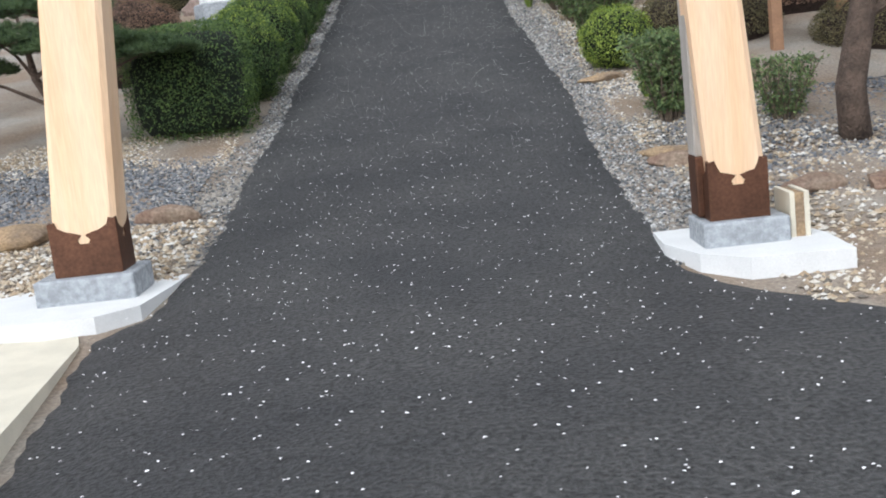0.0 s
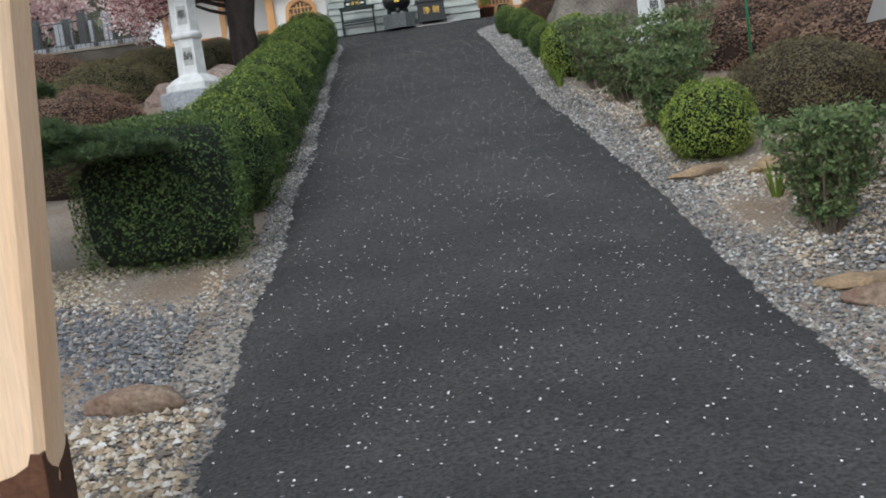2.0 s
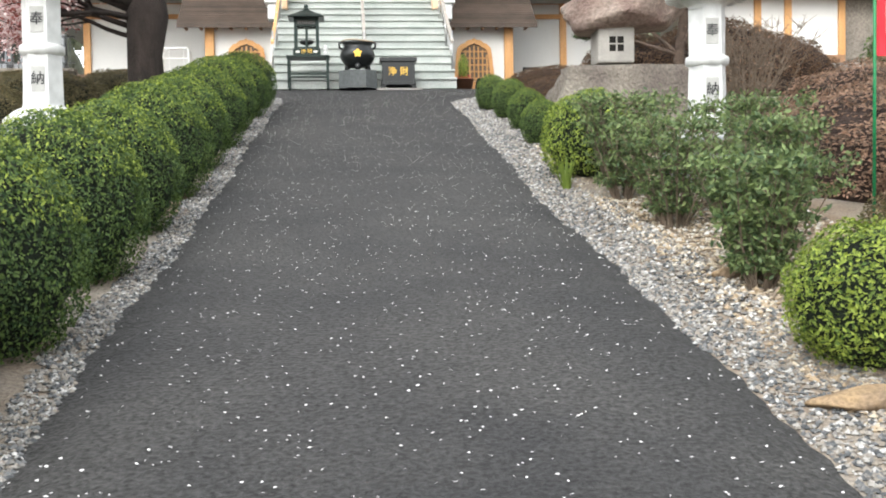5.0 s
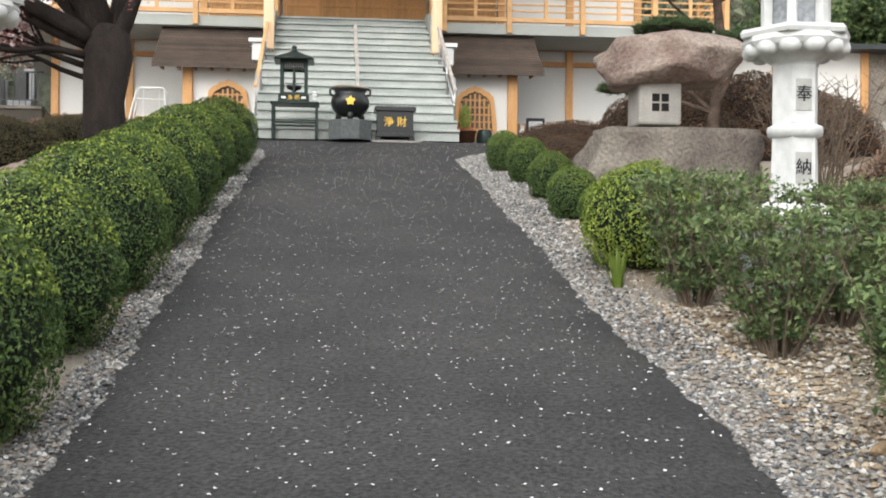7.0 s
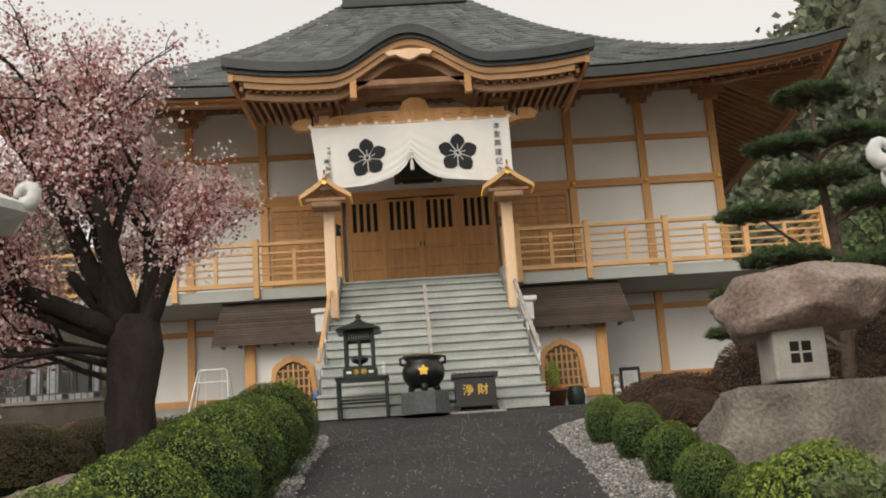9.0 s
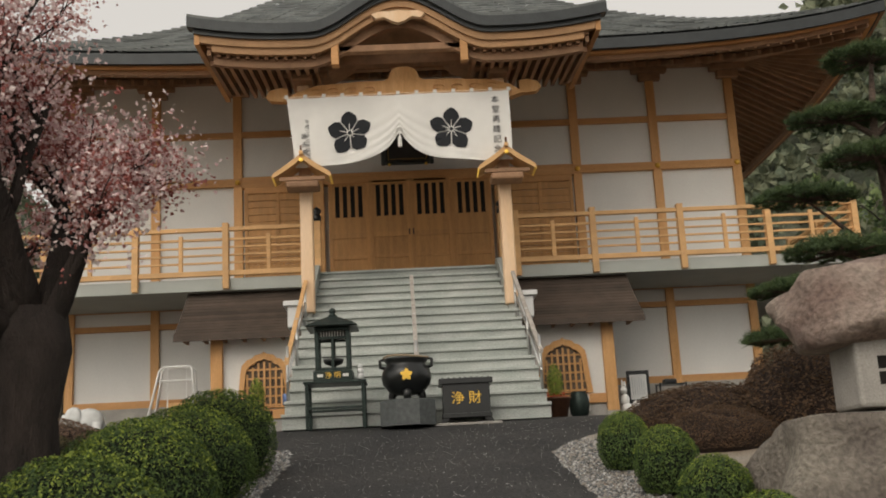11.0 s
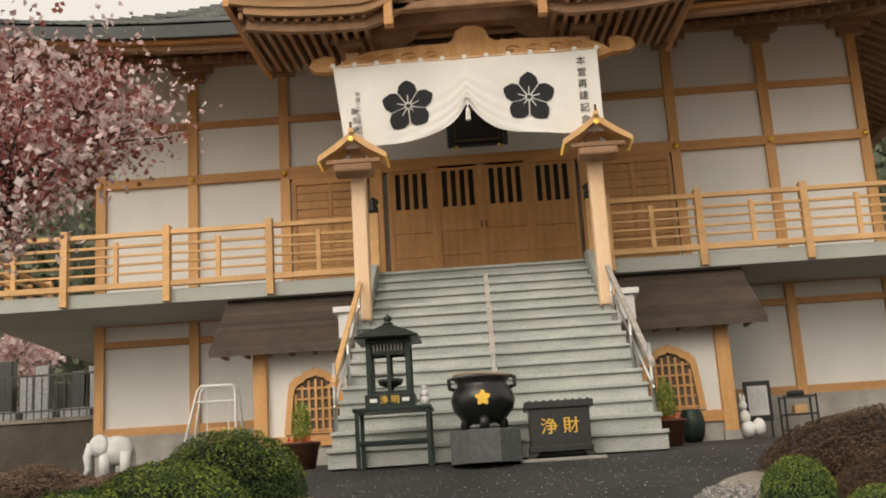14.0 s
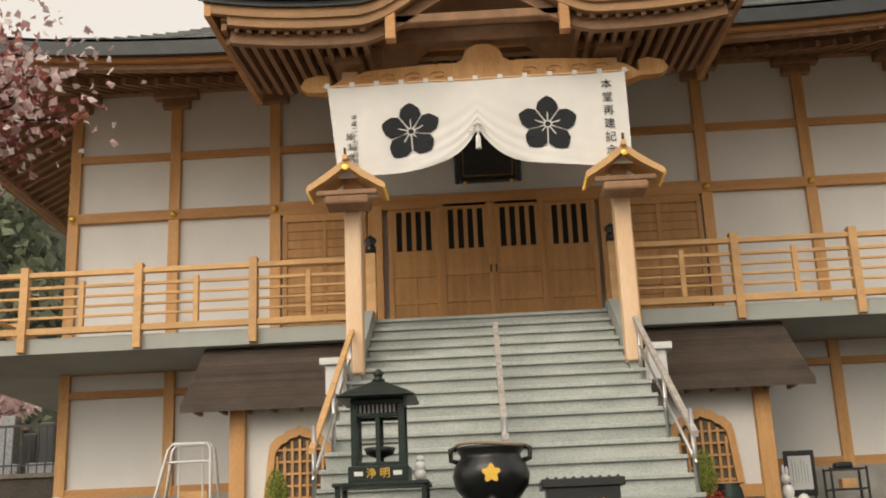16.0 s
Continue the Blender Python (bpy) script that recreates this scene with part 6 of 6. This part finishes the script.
def uv_patch(shape, cu_, cv_, su, sv, off=0.012):
    """Lays a flat outline on the cloth, following its folds."""
    bm = bmesh.new()
    vs = []
    for a, b in shape:
        x, y, z = cloth_point(cu_ + a * su, cv_ - b * sv)
        vs.append(bm.verts.new((x, y - off, z)))
    c = cloth_point(cu_ + sum(a for a, b in shape) / len(shape) * su, cv_ - sum(b for a, b in shape) / len(shape) * sv)
    cvv = bm.verts.new((c[0], c[1] - off, c[2]))
    for i in range(len(vs)):
        bm.faces.new((vs[i], vs[(i + 1) % len(vs)], cvv))
    return bm


def rot2(p, a):
    return (p[0] * math.cos(a) - p[1] * math.sin(a), p[0] * math.sin(a) + p[1] * math.cos(a))


for cu_ in (0.275, 0.735):
    for k in range(5):
        a = -2 * math.pi * k / 5
        half = ((0.13, 22), (0.30, 32), (0.66, 34), (0.84, 22), (0.94, 9), (1.0, 0))
        petal = [(r * math.sin(radians(d)), r * math.cos(radians(d))) for r, d in half] + [(-r * math.sin(radians(d)), r * math.cos(radians(d))) for r, d in half[-2::-1]]
        petal = [rot2(p, a) for p in petal]
        part("crest_petal", uv_patch(petal, cu_, 0.56, 0.098, 0.33), M["black_ink"], cloth, "black bellflower petal")
    part("crest_heart", uv_patch([(0.13 * math.cos(t), 0.13 * math.sin(t)) for t in [i * math.pi / 8 for i in range(16)]], cu_, 0.56, 0.098, 0.33, 0.016), M["cloth"], cloth)
    part("crest_dot", uv_patch([(0.09 * math.cos(t), 0.09 * math.sin(t)) for t in [i * math.pi / 8 for i in range(16)]], cu_, 0.56, 0.098, 0.33, 0.020), M["black_ink"], cloth)
    for k in range(5):
        a = -2 * math.pi * k / 5
        part("stamen", uv_patch([rot2(p, a) for p in ((-0.02, 0.12), (0.02, 0.12), (0.015, 0.42), (-0.015, 0.42))], cu_, 0.56, 0.098, 0.33, 0.017), M["cloth"], cloth)


def write_down(text, u, v0, v1, size):
    for i, ch in enumerate(text):
        v = v0 + (v1 - v0) * i / max(1, len(text) - 1)
        x, y, z = cloth_point(u, v)
        carved(ch, cloth, (x, y - 0.014, z), size, M["black_ink"], depth=0.001, name="brush_writing")


write_down("本堂再建記念", 0.935, 0.14, 0.86, 0.135)
write_down("平成二十七年四月吉日", 0.085, 0.36, 0.97, 0.075)
write_down("施主倉田", 0.065, 0.56, 0.90, 0.095)
part("gather_knot", tube([(cm - 0.06, CYF - 0.06, 9.42), (cm, CYF - 0.07, 9.45), (cm + 0.06, CYF - 0.06, 9.42)], [0.012, 0.02, 0.012], 8), M["cloth"], cloth)
for s in (-1, 1):
    pts = [(cm + s * (0.055 - 0.045 * math.cos(a)), CYF - 0.07, 9.36 + 0.025 * math.sin(a)) for a in [i * math.pi / 5 for i in range(11)]]
    part("bow_loop", tube(pts, [0.007] * 11, 6), M["cloth"], cloth)
part("tassel", tube([(cm, CYF - 0.07, 9.42), (cm, CYF - 0.07, 9.30), (cm, CYF - 0.07, 9.27), (cm, CYF - 0.07, 9.12)], [0.008, 0.012, 0.03, 0.036], 10), M["cloth"], cloth, "white tassel")
pl = thing("name_board", "black lacquered name board with gilt fittings above the doors", "plaque", (0.21, 29.61, 9.92))
pl.rotation_euler.x, pl.scale = radians(12), (0.84, 0.84, 0.84)
part("board", box(-0.52, 0.52, -0.03, 0.03, 0, 0.74, 0.01), M["black"], pl)
for (a, b, c, d) in ((-0.60, -0.50, -0.06, 0.84), (0.50, 0.60, -0.06, 0.84)):
    part("side_frame", box(a, b, -0.07, 0.04, c, d, 0.03), M["black"], pl)
part("bottom_frame", box(-0.5, 0.5, -0.07, 0.04, -0.06, 0.03, 0.03), M["black"], pl)
part("top_frame", box(-0.5, 0.5, -0.07, 0.04, 0.74, 0.84, 0.03), M["black"], pl)
for (a, b, c, d) in ((-0.44, 0.44, 0.075, 0.08), (-0.44, -0.435, 0.08, 0.68), (0.435, 0.44, 0.08, 0.68)):
    part("gilt_line", box(a, b, -0.034, -0.03, c, d, 0), M["gold"], pl)
for x in (-0.42, 0.42):
    part("gilt_fitting", box(x - 0.03, x + 0.03, -0.085, -0.06, -0.08, -0.02, 0.01), M["gold"], pl)
part("bracket", box(-0.55, 0.55, 0.04, 0.5, 0.1, 0.16, 0), M["wood_dark"], pl)

# garden notices
ns = thing("garden_notice", "white paper notice on a red-brown stake", "notice", on(-3.05, 3.37, 0))
part("stake", box(-0.025, 0.025, -0.015, 0.015, -0.05, 0.85, 0.004), M["rock_red"], ns)
part("board", box(-0.16, 0.13, -0.03, -0.015, 0.85, 1.12, 0.003), mat("pale_blue_edge", (0.32, 0.45, 0.62), 0.6, bump=0.02), ns, "pale blue border")
part("paper", box(-0.14, 0.11, -0.033, -0.03, 0.87, 1.10, 0), M["white_paint"], ns)
for k in range(5):
    part("writing_bar", box(0.07 - 0.045 * k, 0.083 - 0.045 * k, -0.0355, -0.033, 0.90 + 0.02 * (k % 2), 1.07, 0), M["granite"], ns)
fp = thing("banner_pole", "thin green garden pole with a red and white banner", "banner pole", on(3.60, 10.9, -0.02))
part("pole", tube([(0, 0, 0), (0.01, 0, 2.3)], [0.013, 0.012], 8), mat("green_plastic", (0.02, 0.22, 0.08), 0.4, bump=0.02), fp, "green pole", True)
bm = bmesh.new()
for i in range(7):
    for j in range(9):
        bm.verts.new((0.01 + 0.03 * i, 0.03 * math.sin(i * 0.9 + j * 0.5), 1.25 + 0.11 * j))
bm.verts.ensure_lookup_table()
for i in range(6):
    for j in range(8):
        o = i * 9 + j
        bm.faces.new([bm.verts[k] for k in (o, o + 9, o + 10, o + 1)])
part("banner", bm, mat("red_banner", (0.62, 0.03, 0.05), 0.7, var=0.1, bump=0), fp, "crumpled red banner", True)
part("banner_mark", box(0.07, 0.10, -0.045, -0.04, 1.4, 2.0, 0), M["white_paint"], fp)


# ---- trees ----
def grow(rnd, p, d, length, radius, depth, limbs, tips, bend=0.35, seg=5, up=0.1, forks=(2, 3), shrink=0.72):
    """Recursive limbs: fills limbs with (points, radii) and tips with places for leaves."""
    pts, rad = [p.copy()], [radius]
    for i in range(seg):
        d = (d + Vector((rnd.uniform(-1, 1), rnd.uniform(-1, 1), rnd.uniform(-1, 1) + up)) * bend * 0.5).normalized()
        p = p + d * length / seg
        pts.append(p.copy())
        rad.append(radius * (1 - 0.45 * (i + 1) / seg))
        if depth <= 2:
            tips.append((p.copy(), d.copy()))
    limbs.append((pts, rad))
    if depth > 0:
        for k in range(rnd.randint(*forks)):
            q = pts[rnd.randint(max(1, seg - 3), seg)]
            nd = (d + Vector((rnd.uniform(-1, 1), rnd.uniform(-1, 1), rnd.uniform(-0.5, 0.8))) * 0.8).normalized()
            grow(rnd, q, nd, length * rnd.uniform(shrink - 0.12, shrink + 0.1), rad[-1] * 0.8, depth - 1, limbs, tips, bend, seg, up, forks, shrink)


def puff_cloud(tips, per, spread, size, material, seed, name="blossom", five=False):
    q_ = np.random.default_rng(seed)
    c = np.repeat(np.array([tuple(p) for p, d in tips]), per, 0)
    clump = np.repeat(q_.normal(scale=spread, size=(len(tips), 3)), per, 0)
    c = c + clump + q_.normal(scale=spread * 0.55, size=c.shape)
    n_ = q_.normal(size=c.shape)
    n_ /= np.linalg.norm(n_, axis=1)[:, None]
    u_ = np.cross(n_, q_.normal(size=c.shape))
    u_ /= np.linalg.norm(u_, axis=1)[:, None]
    w_ = np.cross(n_, u_)
    l_ = size * q_.uniform(0.6, 1.3, len(c))[:, None]
    v = np.stack([c - u_ * l_, c + w_ * l_ * 0.8 + n_ * l_ * 0.3, c + u_ * l_, c - w_ * l_ * 0.8 + n_ * l_ * 0.3], 1).reshape(-1, 3)
    return soup(name, v, np.arange(len(v)).reshape(-1, 4), material)


def tree(at, label, trunk_pts, trunk_r, starts, depth, rnd_seed, bark):
    rnd = random.Random(rnd_seed)
    t = thing("tree", label, "tree", at)
    limbs, tips = [], []
    for p, d, l, r in starts:
        grow(rnd, Vector(p), Vector(d).normalized(), l, r, depth, limbs, tips)
    part("trunk", tube(trunk_pts, trunk_r, 14), bark, t, "thick dark trunk", True)
    bm = bmesh.new()
    for pts, rad in limbs:
        add_tube(bm, pts, [max(r, 0.004) for r in rad], 6)
    part("branchwork", bm, bark, t, "", True)["kind"] = "stuff"
    return t, tips


cz = float(bank(-2.68, 17.43))
ch, tips = tree((-2.68, 17.43, cz - 0.05), "old cherry tree in pale pink blossom with a dark trunk",
                [(0.02, 0, -0.1), (0.0, 0, 0.3), (-0.02, 0, 0.8), (0.02, 0, 1.25), (0.04, 0.02, 1.5)], [0.25, 0.21, 0.19, 0.23, 0.17],
                [((0.06, 0, 1.35), (0.6, -0.1, 0.8), 0.65, 0.10), ((-0.1, 0, 1.35), (-1.0, -0.6, 0.7), 1.25, 0.10), ((-0.08, 0, 1.45), (-0.7, 0.1, 1.2), 1.4, 0.11), ((-0.1, 0, 1.1), (-1.0, -0.4, 0.15), 1.1, 0.035), ((-0.1, 0, 1.0), (-1.0, 0.5, 0.1), 1.0, 0.03), ((-0.1, 0, 1.2), (-0.8, -0.9, 0.2), 1.0, 0.035), ((0.05, 0, 1.42), (0.25, 0.3, 1.0), 0.8, 0.11), ((-0.05, 0, 1.4), (-0.5, -0.2, 0.9), 0.95, 0.12), ((-0.10, 0, 1.3), (-1.0, -0.3, 0.45), 1.0, 0.06), ((-0.05, 0, 1.4), (-0.6, 0.5, 0.8), 0.9, 0.10), ((-0.1, 0, 1.2), (-0.9, 0.2, 0.2), 0.9, 0.04), ((-0.02, 0, 1.45), (-0.2, -0.3, 1.2), 1.1, 0.11)], 4, 12, M["bark"])
ch.scale = (1.13, 1.13, 1.13)
part("blossom", puff_cloud(tips, 9, 0.12, 0.019, M["blossom"], 3), None, ch, "pale pink blossom clusters")
part("young_foliage", puff_cloud(tips, 7, 0.09, 0.016, M["blossom_leaf"], 4, "young_foliage"), None, ch, "dark red buds and young leaves")


def pine(at, height, seed, pads, label, r=0.09, lean=(0, 0)):
    rnd = random.Random(seed)
    t = thing("pine_tree", label, "tree", at)
    pts = [(lean[0] * k / 5 + 0.08 * math.sin(k * 1.7 + seed), lean[1] * k / 5 + 0.06 * math.cos(k * 2.1), height * k / 5 - 0.1) for k in range(6)]
    part("trunk", tube(pts, [r, r * 0.9, r * 0.8, r * 0.65, r * 0.45, r * 0.25], 10), M["pine_bark"], t, "", True)
    bm, C, D = bmesh.new(), [], []
    for (x, y, z, rx, ry, n_) in pads:
        k = min(5, max(0, round(z / height * 5 - 0.6)))
        b_ = Vector(pts[k])
        e_ = Vector((x, y, z))
        add_tube(bm, [b_, b_.lerp(e_, 0.5) + Vector((0, 0, 0.05)), e_], [r * 0.4, r * 0.28, r * 0.12], 6)
        for _ in range(int(n_ * 1.7)):
            a, q = rnd.uniform(0, 6.283), math.sqrt(rnd.random())
            c = (x + rx * q * math.cos(a), y + ry * q * math.sin(a), z + 0.30 * (1 - q * q) * rx * rnd.random() + rnd.uniform(-0.03, 0.03))
            C.append(c)
            if rnd.random() < 0.15:
                add_tube(bm, [e_, c], [0.008, 0.003], 4)
    part("branchwork", bm, M["pine_bark"], t)["kind"] = "stuff"
    q_ = np.random.default_rng(seed)
    C = np.repeat(np.array(C), 30, 0)
    d = q_.normal(size=C.shape) * np.array((1, 1, 0.5)) + np.array((0, 0, 0.75))
    d /= np.linalg.norm(d, axis=1)[:, None]
    s_ = np.cross(d, q_.normal(size=C.shape))
    s_ /= np.linalg.norm(s_, axis=1)[:, None]
    l_ = q_.uniform(0.05, 0.10, len(C))[:, None]
    v = np.stack([C - s_ * 0.0045, C + s_ * 0.0045, C + d * l_], 1).reshape(-1, 3)
    part("needles", soup("needles", v, np.arange(len(v)).reshape(-1, 3), M["needle"]), None, t, "dark green needle tufts")
    return t


pine((5.0, 20.03, float(bank(5.0, 20.03))), 3.9, 4, [(-1.35, -0.2, 0.95, 0.35, 0.35, 150), (-1.1, -0.2, 1.4, 0.5, 0.4, 210), (-0.7, -0.3, 1.75, 0.55, 0.45, 230), (0.3, -0.4, 1.6, 0.6, 0.45, 210), (-0.9, -0.1, 2.35, 0.5, 0.4, 190), (-0.2, -0.3, 2.7, 0.55, 0.45, 210), (0.7, -0.2, 2.45, 0.6, 0.5, 230), (-0.45, 0, 3.2, 0.5, 0.4, 200), (0.4, 0, 3.3, 0.55, 0.4, 210), (0.0, 0, 3.85, 0.5, 0.4, 210), (1.1, 0.2, 3.0, 0.6, 0.5, 210), (1.2, 0.1, 1.9, 0.6, 0.5, 210)], "layered garden pine with dark green needle pads")
pine((-3.3, 6.75, float(bank(-3.3, 6.75))), 1.5, 6, [(0.75, -0.1, 0.92, 0.55, 0.45, 330), (0.2, -0.25, 1.05, 0.6, 0.5, 330), (-0.6, -0.1, 1.15, 0.7, 0.55, 330), (-1.2, 0.2, 0.9, 0.6, 0.5, 260), (-0.2, 0.3, 1.45, 0.6, 0.5, 260)], "low spreading pine branch over the clipped hedge", 0.06, (-0.5, 0))
pine((3.5, 4.55, float(bank(3.5, 4.55))), 2.6, 9, [(0.5, 0.2, 1.5, 0.6, 0.5, 200), (-0.2, 0.4, 1.9, 0.5, 0.5, 200), (0.9, 0.2, 1.2, 0.6, 0.5, 200), (0.2, 0.2, 2.4, 0.7, 0.6, 220)], "garden pine with a rough trunk beside the gate", 0.13, (0.3, 0.2))
pine((-5.2, 8.71, float(bank(-5.2, 8.71))), 3.0, 11, [(0.5, -0.2, 1.3, 0.7, 0.6, 230), (-0.4, 0, 1.8, 0.7, 0.6, 230), (0.3, 0, 2.3, 0.7, 0.6, 230), (0.1, 0, 2.9, 0.6, 0.5, 220), (0.9, 0.1, 1.9, 0.6, 0.5, 200)], "dark garden pine behind the hedge", 0.12)

# ---- left boundary: retaining wall, fence and graves ----
rw = thing("retaining_wall", "dark concrete retaining wall beside the hall", "wall", (0, 0, 0), kind="structure")
part("wall", box(-14, -7.3, 33.0, 33.3, 4.4, 6.1, 0.02), M["wall_dark"], rw)
part("coping", box(-14, -7.3, 32.95, 33.35, 6.1, 6.18, 0.01), M["boulder_grey"], rw)
fe = thing("iron_fence", "black iron fence on the retaining wall", "fence", (0, 0, 0), kind="structure")
part("top_rail", box(-14, -7.3, 33.1, 33.14, 7.0, 7.04, 0), M["black"], fe)
part("bottom_rail", box(-14, -7.3, 33.1, 33.14, 6.32, 6.35, 0), M["black"], fe)
for k in range(45):
    x = -13.9 + 0.147 * k
    part("bar", box(x - 0.009, x + 0.009, 33.11, 33.13, 6.18, 7.02, 0), M["black"], fe)
for i in range(9):
    x, y = -8.1 - 0.75 * (i % 5) - 0.2 * (i // 5), 34.2 + 1.5 * (i // 5)
    gz = 6.1
    gr = thing("gravestone", "grey granite gravestone on the terrace", "gravestone", (x, y, gz), group="gravestones")
    part("plinth", box(-0.3, 0.3, -0.3, 0.3, 0, 0.35, 0.02), M["granite"], gr)
    part("stone", box(-0.14, 0.14, -0.14, 0.14, 0.35, 1.1 + 0.15 * (i % 3), 0.02), M["granite"] if i % 2 else M["black"], gr)
part("terrace", box(-30, -7.3, 33.3, 40, 4.4, 6.1, 0), M["soil"], rw)

# ---- distance: wooded hills ----
def hill(name, cx_, cy_, rx, ry, h, base, seed, material, label):
    r_ = np.random.default_rng(seed)
    V, F = [], []
    n_ = 60
    for j in range(n_ + 1):
        for i in range(n_ + 1):
            a, b = i / n_ * 2 - 1, j / n_ * 2 - 1
            z = h * max(0, 1 - a * a - b * b) ** 0.8
            z += (noise.noise(Vector((a * 5 + seed, b * 5, 0))) * 0.12 + noise.noise(Vector((a * 22, b * 22, seed))) * 0.07) * h * (1 if z > 0 else 0)
            V.append((cx_ + a * rx, cy_ + b * ry, base + z - 0.3))
    for j in range(n_):
        for i in range(n_):
            o = j * (n_ + 1) + i
            F.append((o, o + 1, o + n_ + 2, o + n_ + 1))
    me = soup(name, V, F, material, True)
    return tagged(new(name, me), label, "hill", kind="structure")


M["wood_far"] = mat("far_woodland", (0.08, 0.095, 0.07), 0.95, var=0.5, scale=0.25, fine=1.2, bump=1.0, second=(0.085, 0.085, 0.055), bumpdist=0.8)
hill("wooded_hill", 50, 88, 38, 40, 40, 4, 2, M["wood_far"], "dark wooded hill behind the hall")
hill("wooded_hill", -58, 84, 42, 40, 37, 4, 5, M["wood_far"], "wooded hill beyond the graveyard")
for i, (x, y, z0, r, h) in enumerate(((13, 36, 4.5, 2.6, 6), (16, 33, 4.5, 2.6, 7), (19, 38, 4.5, 3, 8), (-13, 38, 6.1, 2.2, 4), (-17, 41, 6.1, 2.6, 5), (-20, 37, 6.1, 2.4, 5))):
    tr = thing("tree", "broad dark green tree beside the hall" if x > 0 else "pale blossoming tree on the terrace", "tree", (x, y, z0))
    part("trunk", tube([(0, 0, -0.2), (0.1, 0, h * 0.3), (0, 0, h * 0.6)], [0.25, 0.2, 0.1], 8), M["bark"], tr)
    rnd = random.Random(i)
    lim, tp = [], []
    for k in range(9):
        a = k * 0.7
        grow(rnd, Vector((0, 0, h * (0.25 + 0.05 * k))), Vector((math.cos(a), math.sin(a), 0.5)).normalized(), r * 0.7, 0.07, 2, lim, tp)
    bm = bmesh.new()
    for pts, rad in lim:
        add_tube(bm, pts, [max(q, 0.01) for q in rad], 5)
    part("branchwork", bm, M["bark"], tr)["kind"] = "stuff"
    part("crown", puff_cloud(tp, 14, 0.22, 0.09, M["leaf_shrub"] if x > 0 else M["blossom"], 60 + i, "crown"), None, tr)

def woods(cx_, cy_, rx, ry, h, base, count, seed, label):
    """Tree crowns over a hill's near face: clumps of large leaves, one mesh."""
    q_ = np.random.default_rng(seed)
    a, b = q_.uniform(-0.9, 0.9, count), q_.uniform(-0.95, 0.25, count)
    z = h * np.clip(1 - a * a - b * b, 0, 1) ** 0.8
    ok = z > 0.5
    tp = [(Vector((cx_ + x * rx, cy_ + y * ry, base + zz + 0.8)), None) for x, y, zz in zip(a[ok], b[ok], z[ok])]
    return tagged(new("far_woods", puff_cloud(tp, 16, 0.9, 0.42, M["leaf_far"], seed + 1, "far_woods")), label, "woods", kind="stuff")


# Leaf greens paled: the haze of distance is painted into the colour.
M["leaf_far"] = leafmat("hazy_far_foliage", (0.09, 0.115, 0.08), (0.27, 0.29, 0.19), rough=0.9)
woods(50, 88, 38, 40, 40, 4, 3200, 31, "mixed green woods on the hill behind the hall")
woods(-58, 84, 42, 40, 37, 4, 2800, 33, "mixed woods on the hill beyond the graves")

# small roofed notice post among the azaleas
rp = thing("roofed_notice", "dark timber notice post with a small grey metal roof", "notice", on(3.95, 7.9, -0.02))
part("post", box(-0.06, 0.06, -0.06, 0.06, 0, 1.0, 0.008), M["wood_dark"], rp)
part("board", box(-0.05, 0.75, -0.02, 0.02, 0.55, 0.95, 0.006), M["wood_dark"], rp)
part("roof", extrude_outline([(-0.26, 0.98), (0.35, 1.0), (0.95, 0.98), (0.85, 1.2), (-0.16, 1.2)], -0.22, 0.22), M["steel"], rp, "dull grey metal roof")
part("post", box(0.66, 0.78, -0.06, 0.06, 0, 1.0, 0.008), M["wood_dark"], rp)
bush("bush", CL[0], CORE, on(7.6, 17.03), (1.1, 1.0, 0.75), 30, "broad rounded green bush beyond the azaleas")

# timber fence and neighbouring roof beside the garden
nb = thing("garden_house", "low grey-walled house beyond the garden", "house", (14.0, 17.26, 2.4), kind="structure")
part("wall", box(-2.5, 4, -4, 4, -0.3, 3.2, 0), M["plaster"], nb)
bm = extrude_outline([(-3.2, 3.1), (0.75, 4.6), (4.7, 3.1), (4.7, 3.3), (0.75, 4.85), (-3.2, 3.3)], -4.6, 4.6)
part("roof", bm, M["roof_edge"], nb, "dark metal roof")
for y in (-2.5, 0, 2.5):
    part("post", box(-2.56, -2.5, y - 0.1, y + 0.1, -0.3, 3.1, 0.005), M["wood"], nb)

# low wing with white plaster walls beside the hall
wing = thing("side_wing", "low white-walled wing with honey-coloured posts beside the hall", "building", (8.9, 30.7, 4.6), kind="structure")
part("base", box(0, 8.5, 0.0, 4.0, -0.3, 1.35, 0.01), M["base_stone"], wing, "grey concrete base")
part("sill_band", box(0, 3.7, -0.03, 0.05, 1.35, 1.55, 0.006), M["wood_dark"], wing, "dark band over the grey base")
part("wall", box(0, 3.7, 0.05, 4.0, 1.35, 3.0, 0.01), M["plaster"], wing, "white plaster wall")
part("wall", box(3.7, 8.5, 0.1, 4.0, 1.35, 3.0, 0.01), M["boulder_grey"], wing, "grey rendered wall")
for x in (0.08, 1.4, 2.2, 3.62, 5.75):
    part("post", box(x - 0.09, x + 0.09, -0.02, 0.10, 1.5, 3.0, 0.008), M["wood"], wing)
part("roof", extrude_outline([(-0.2, 3.0), (8.9, 3.0), (8.9, 3.12), (-0.2, 3.12)], -0.5, 4.4), M["roof_edge"], wing, "dark metal eaves")
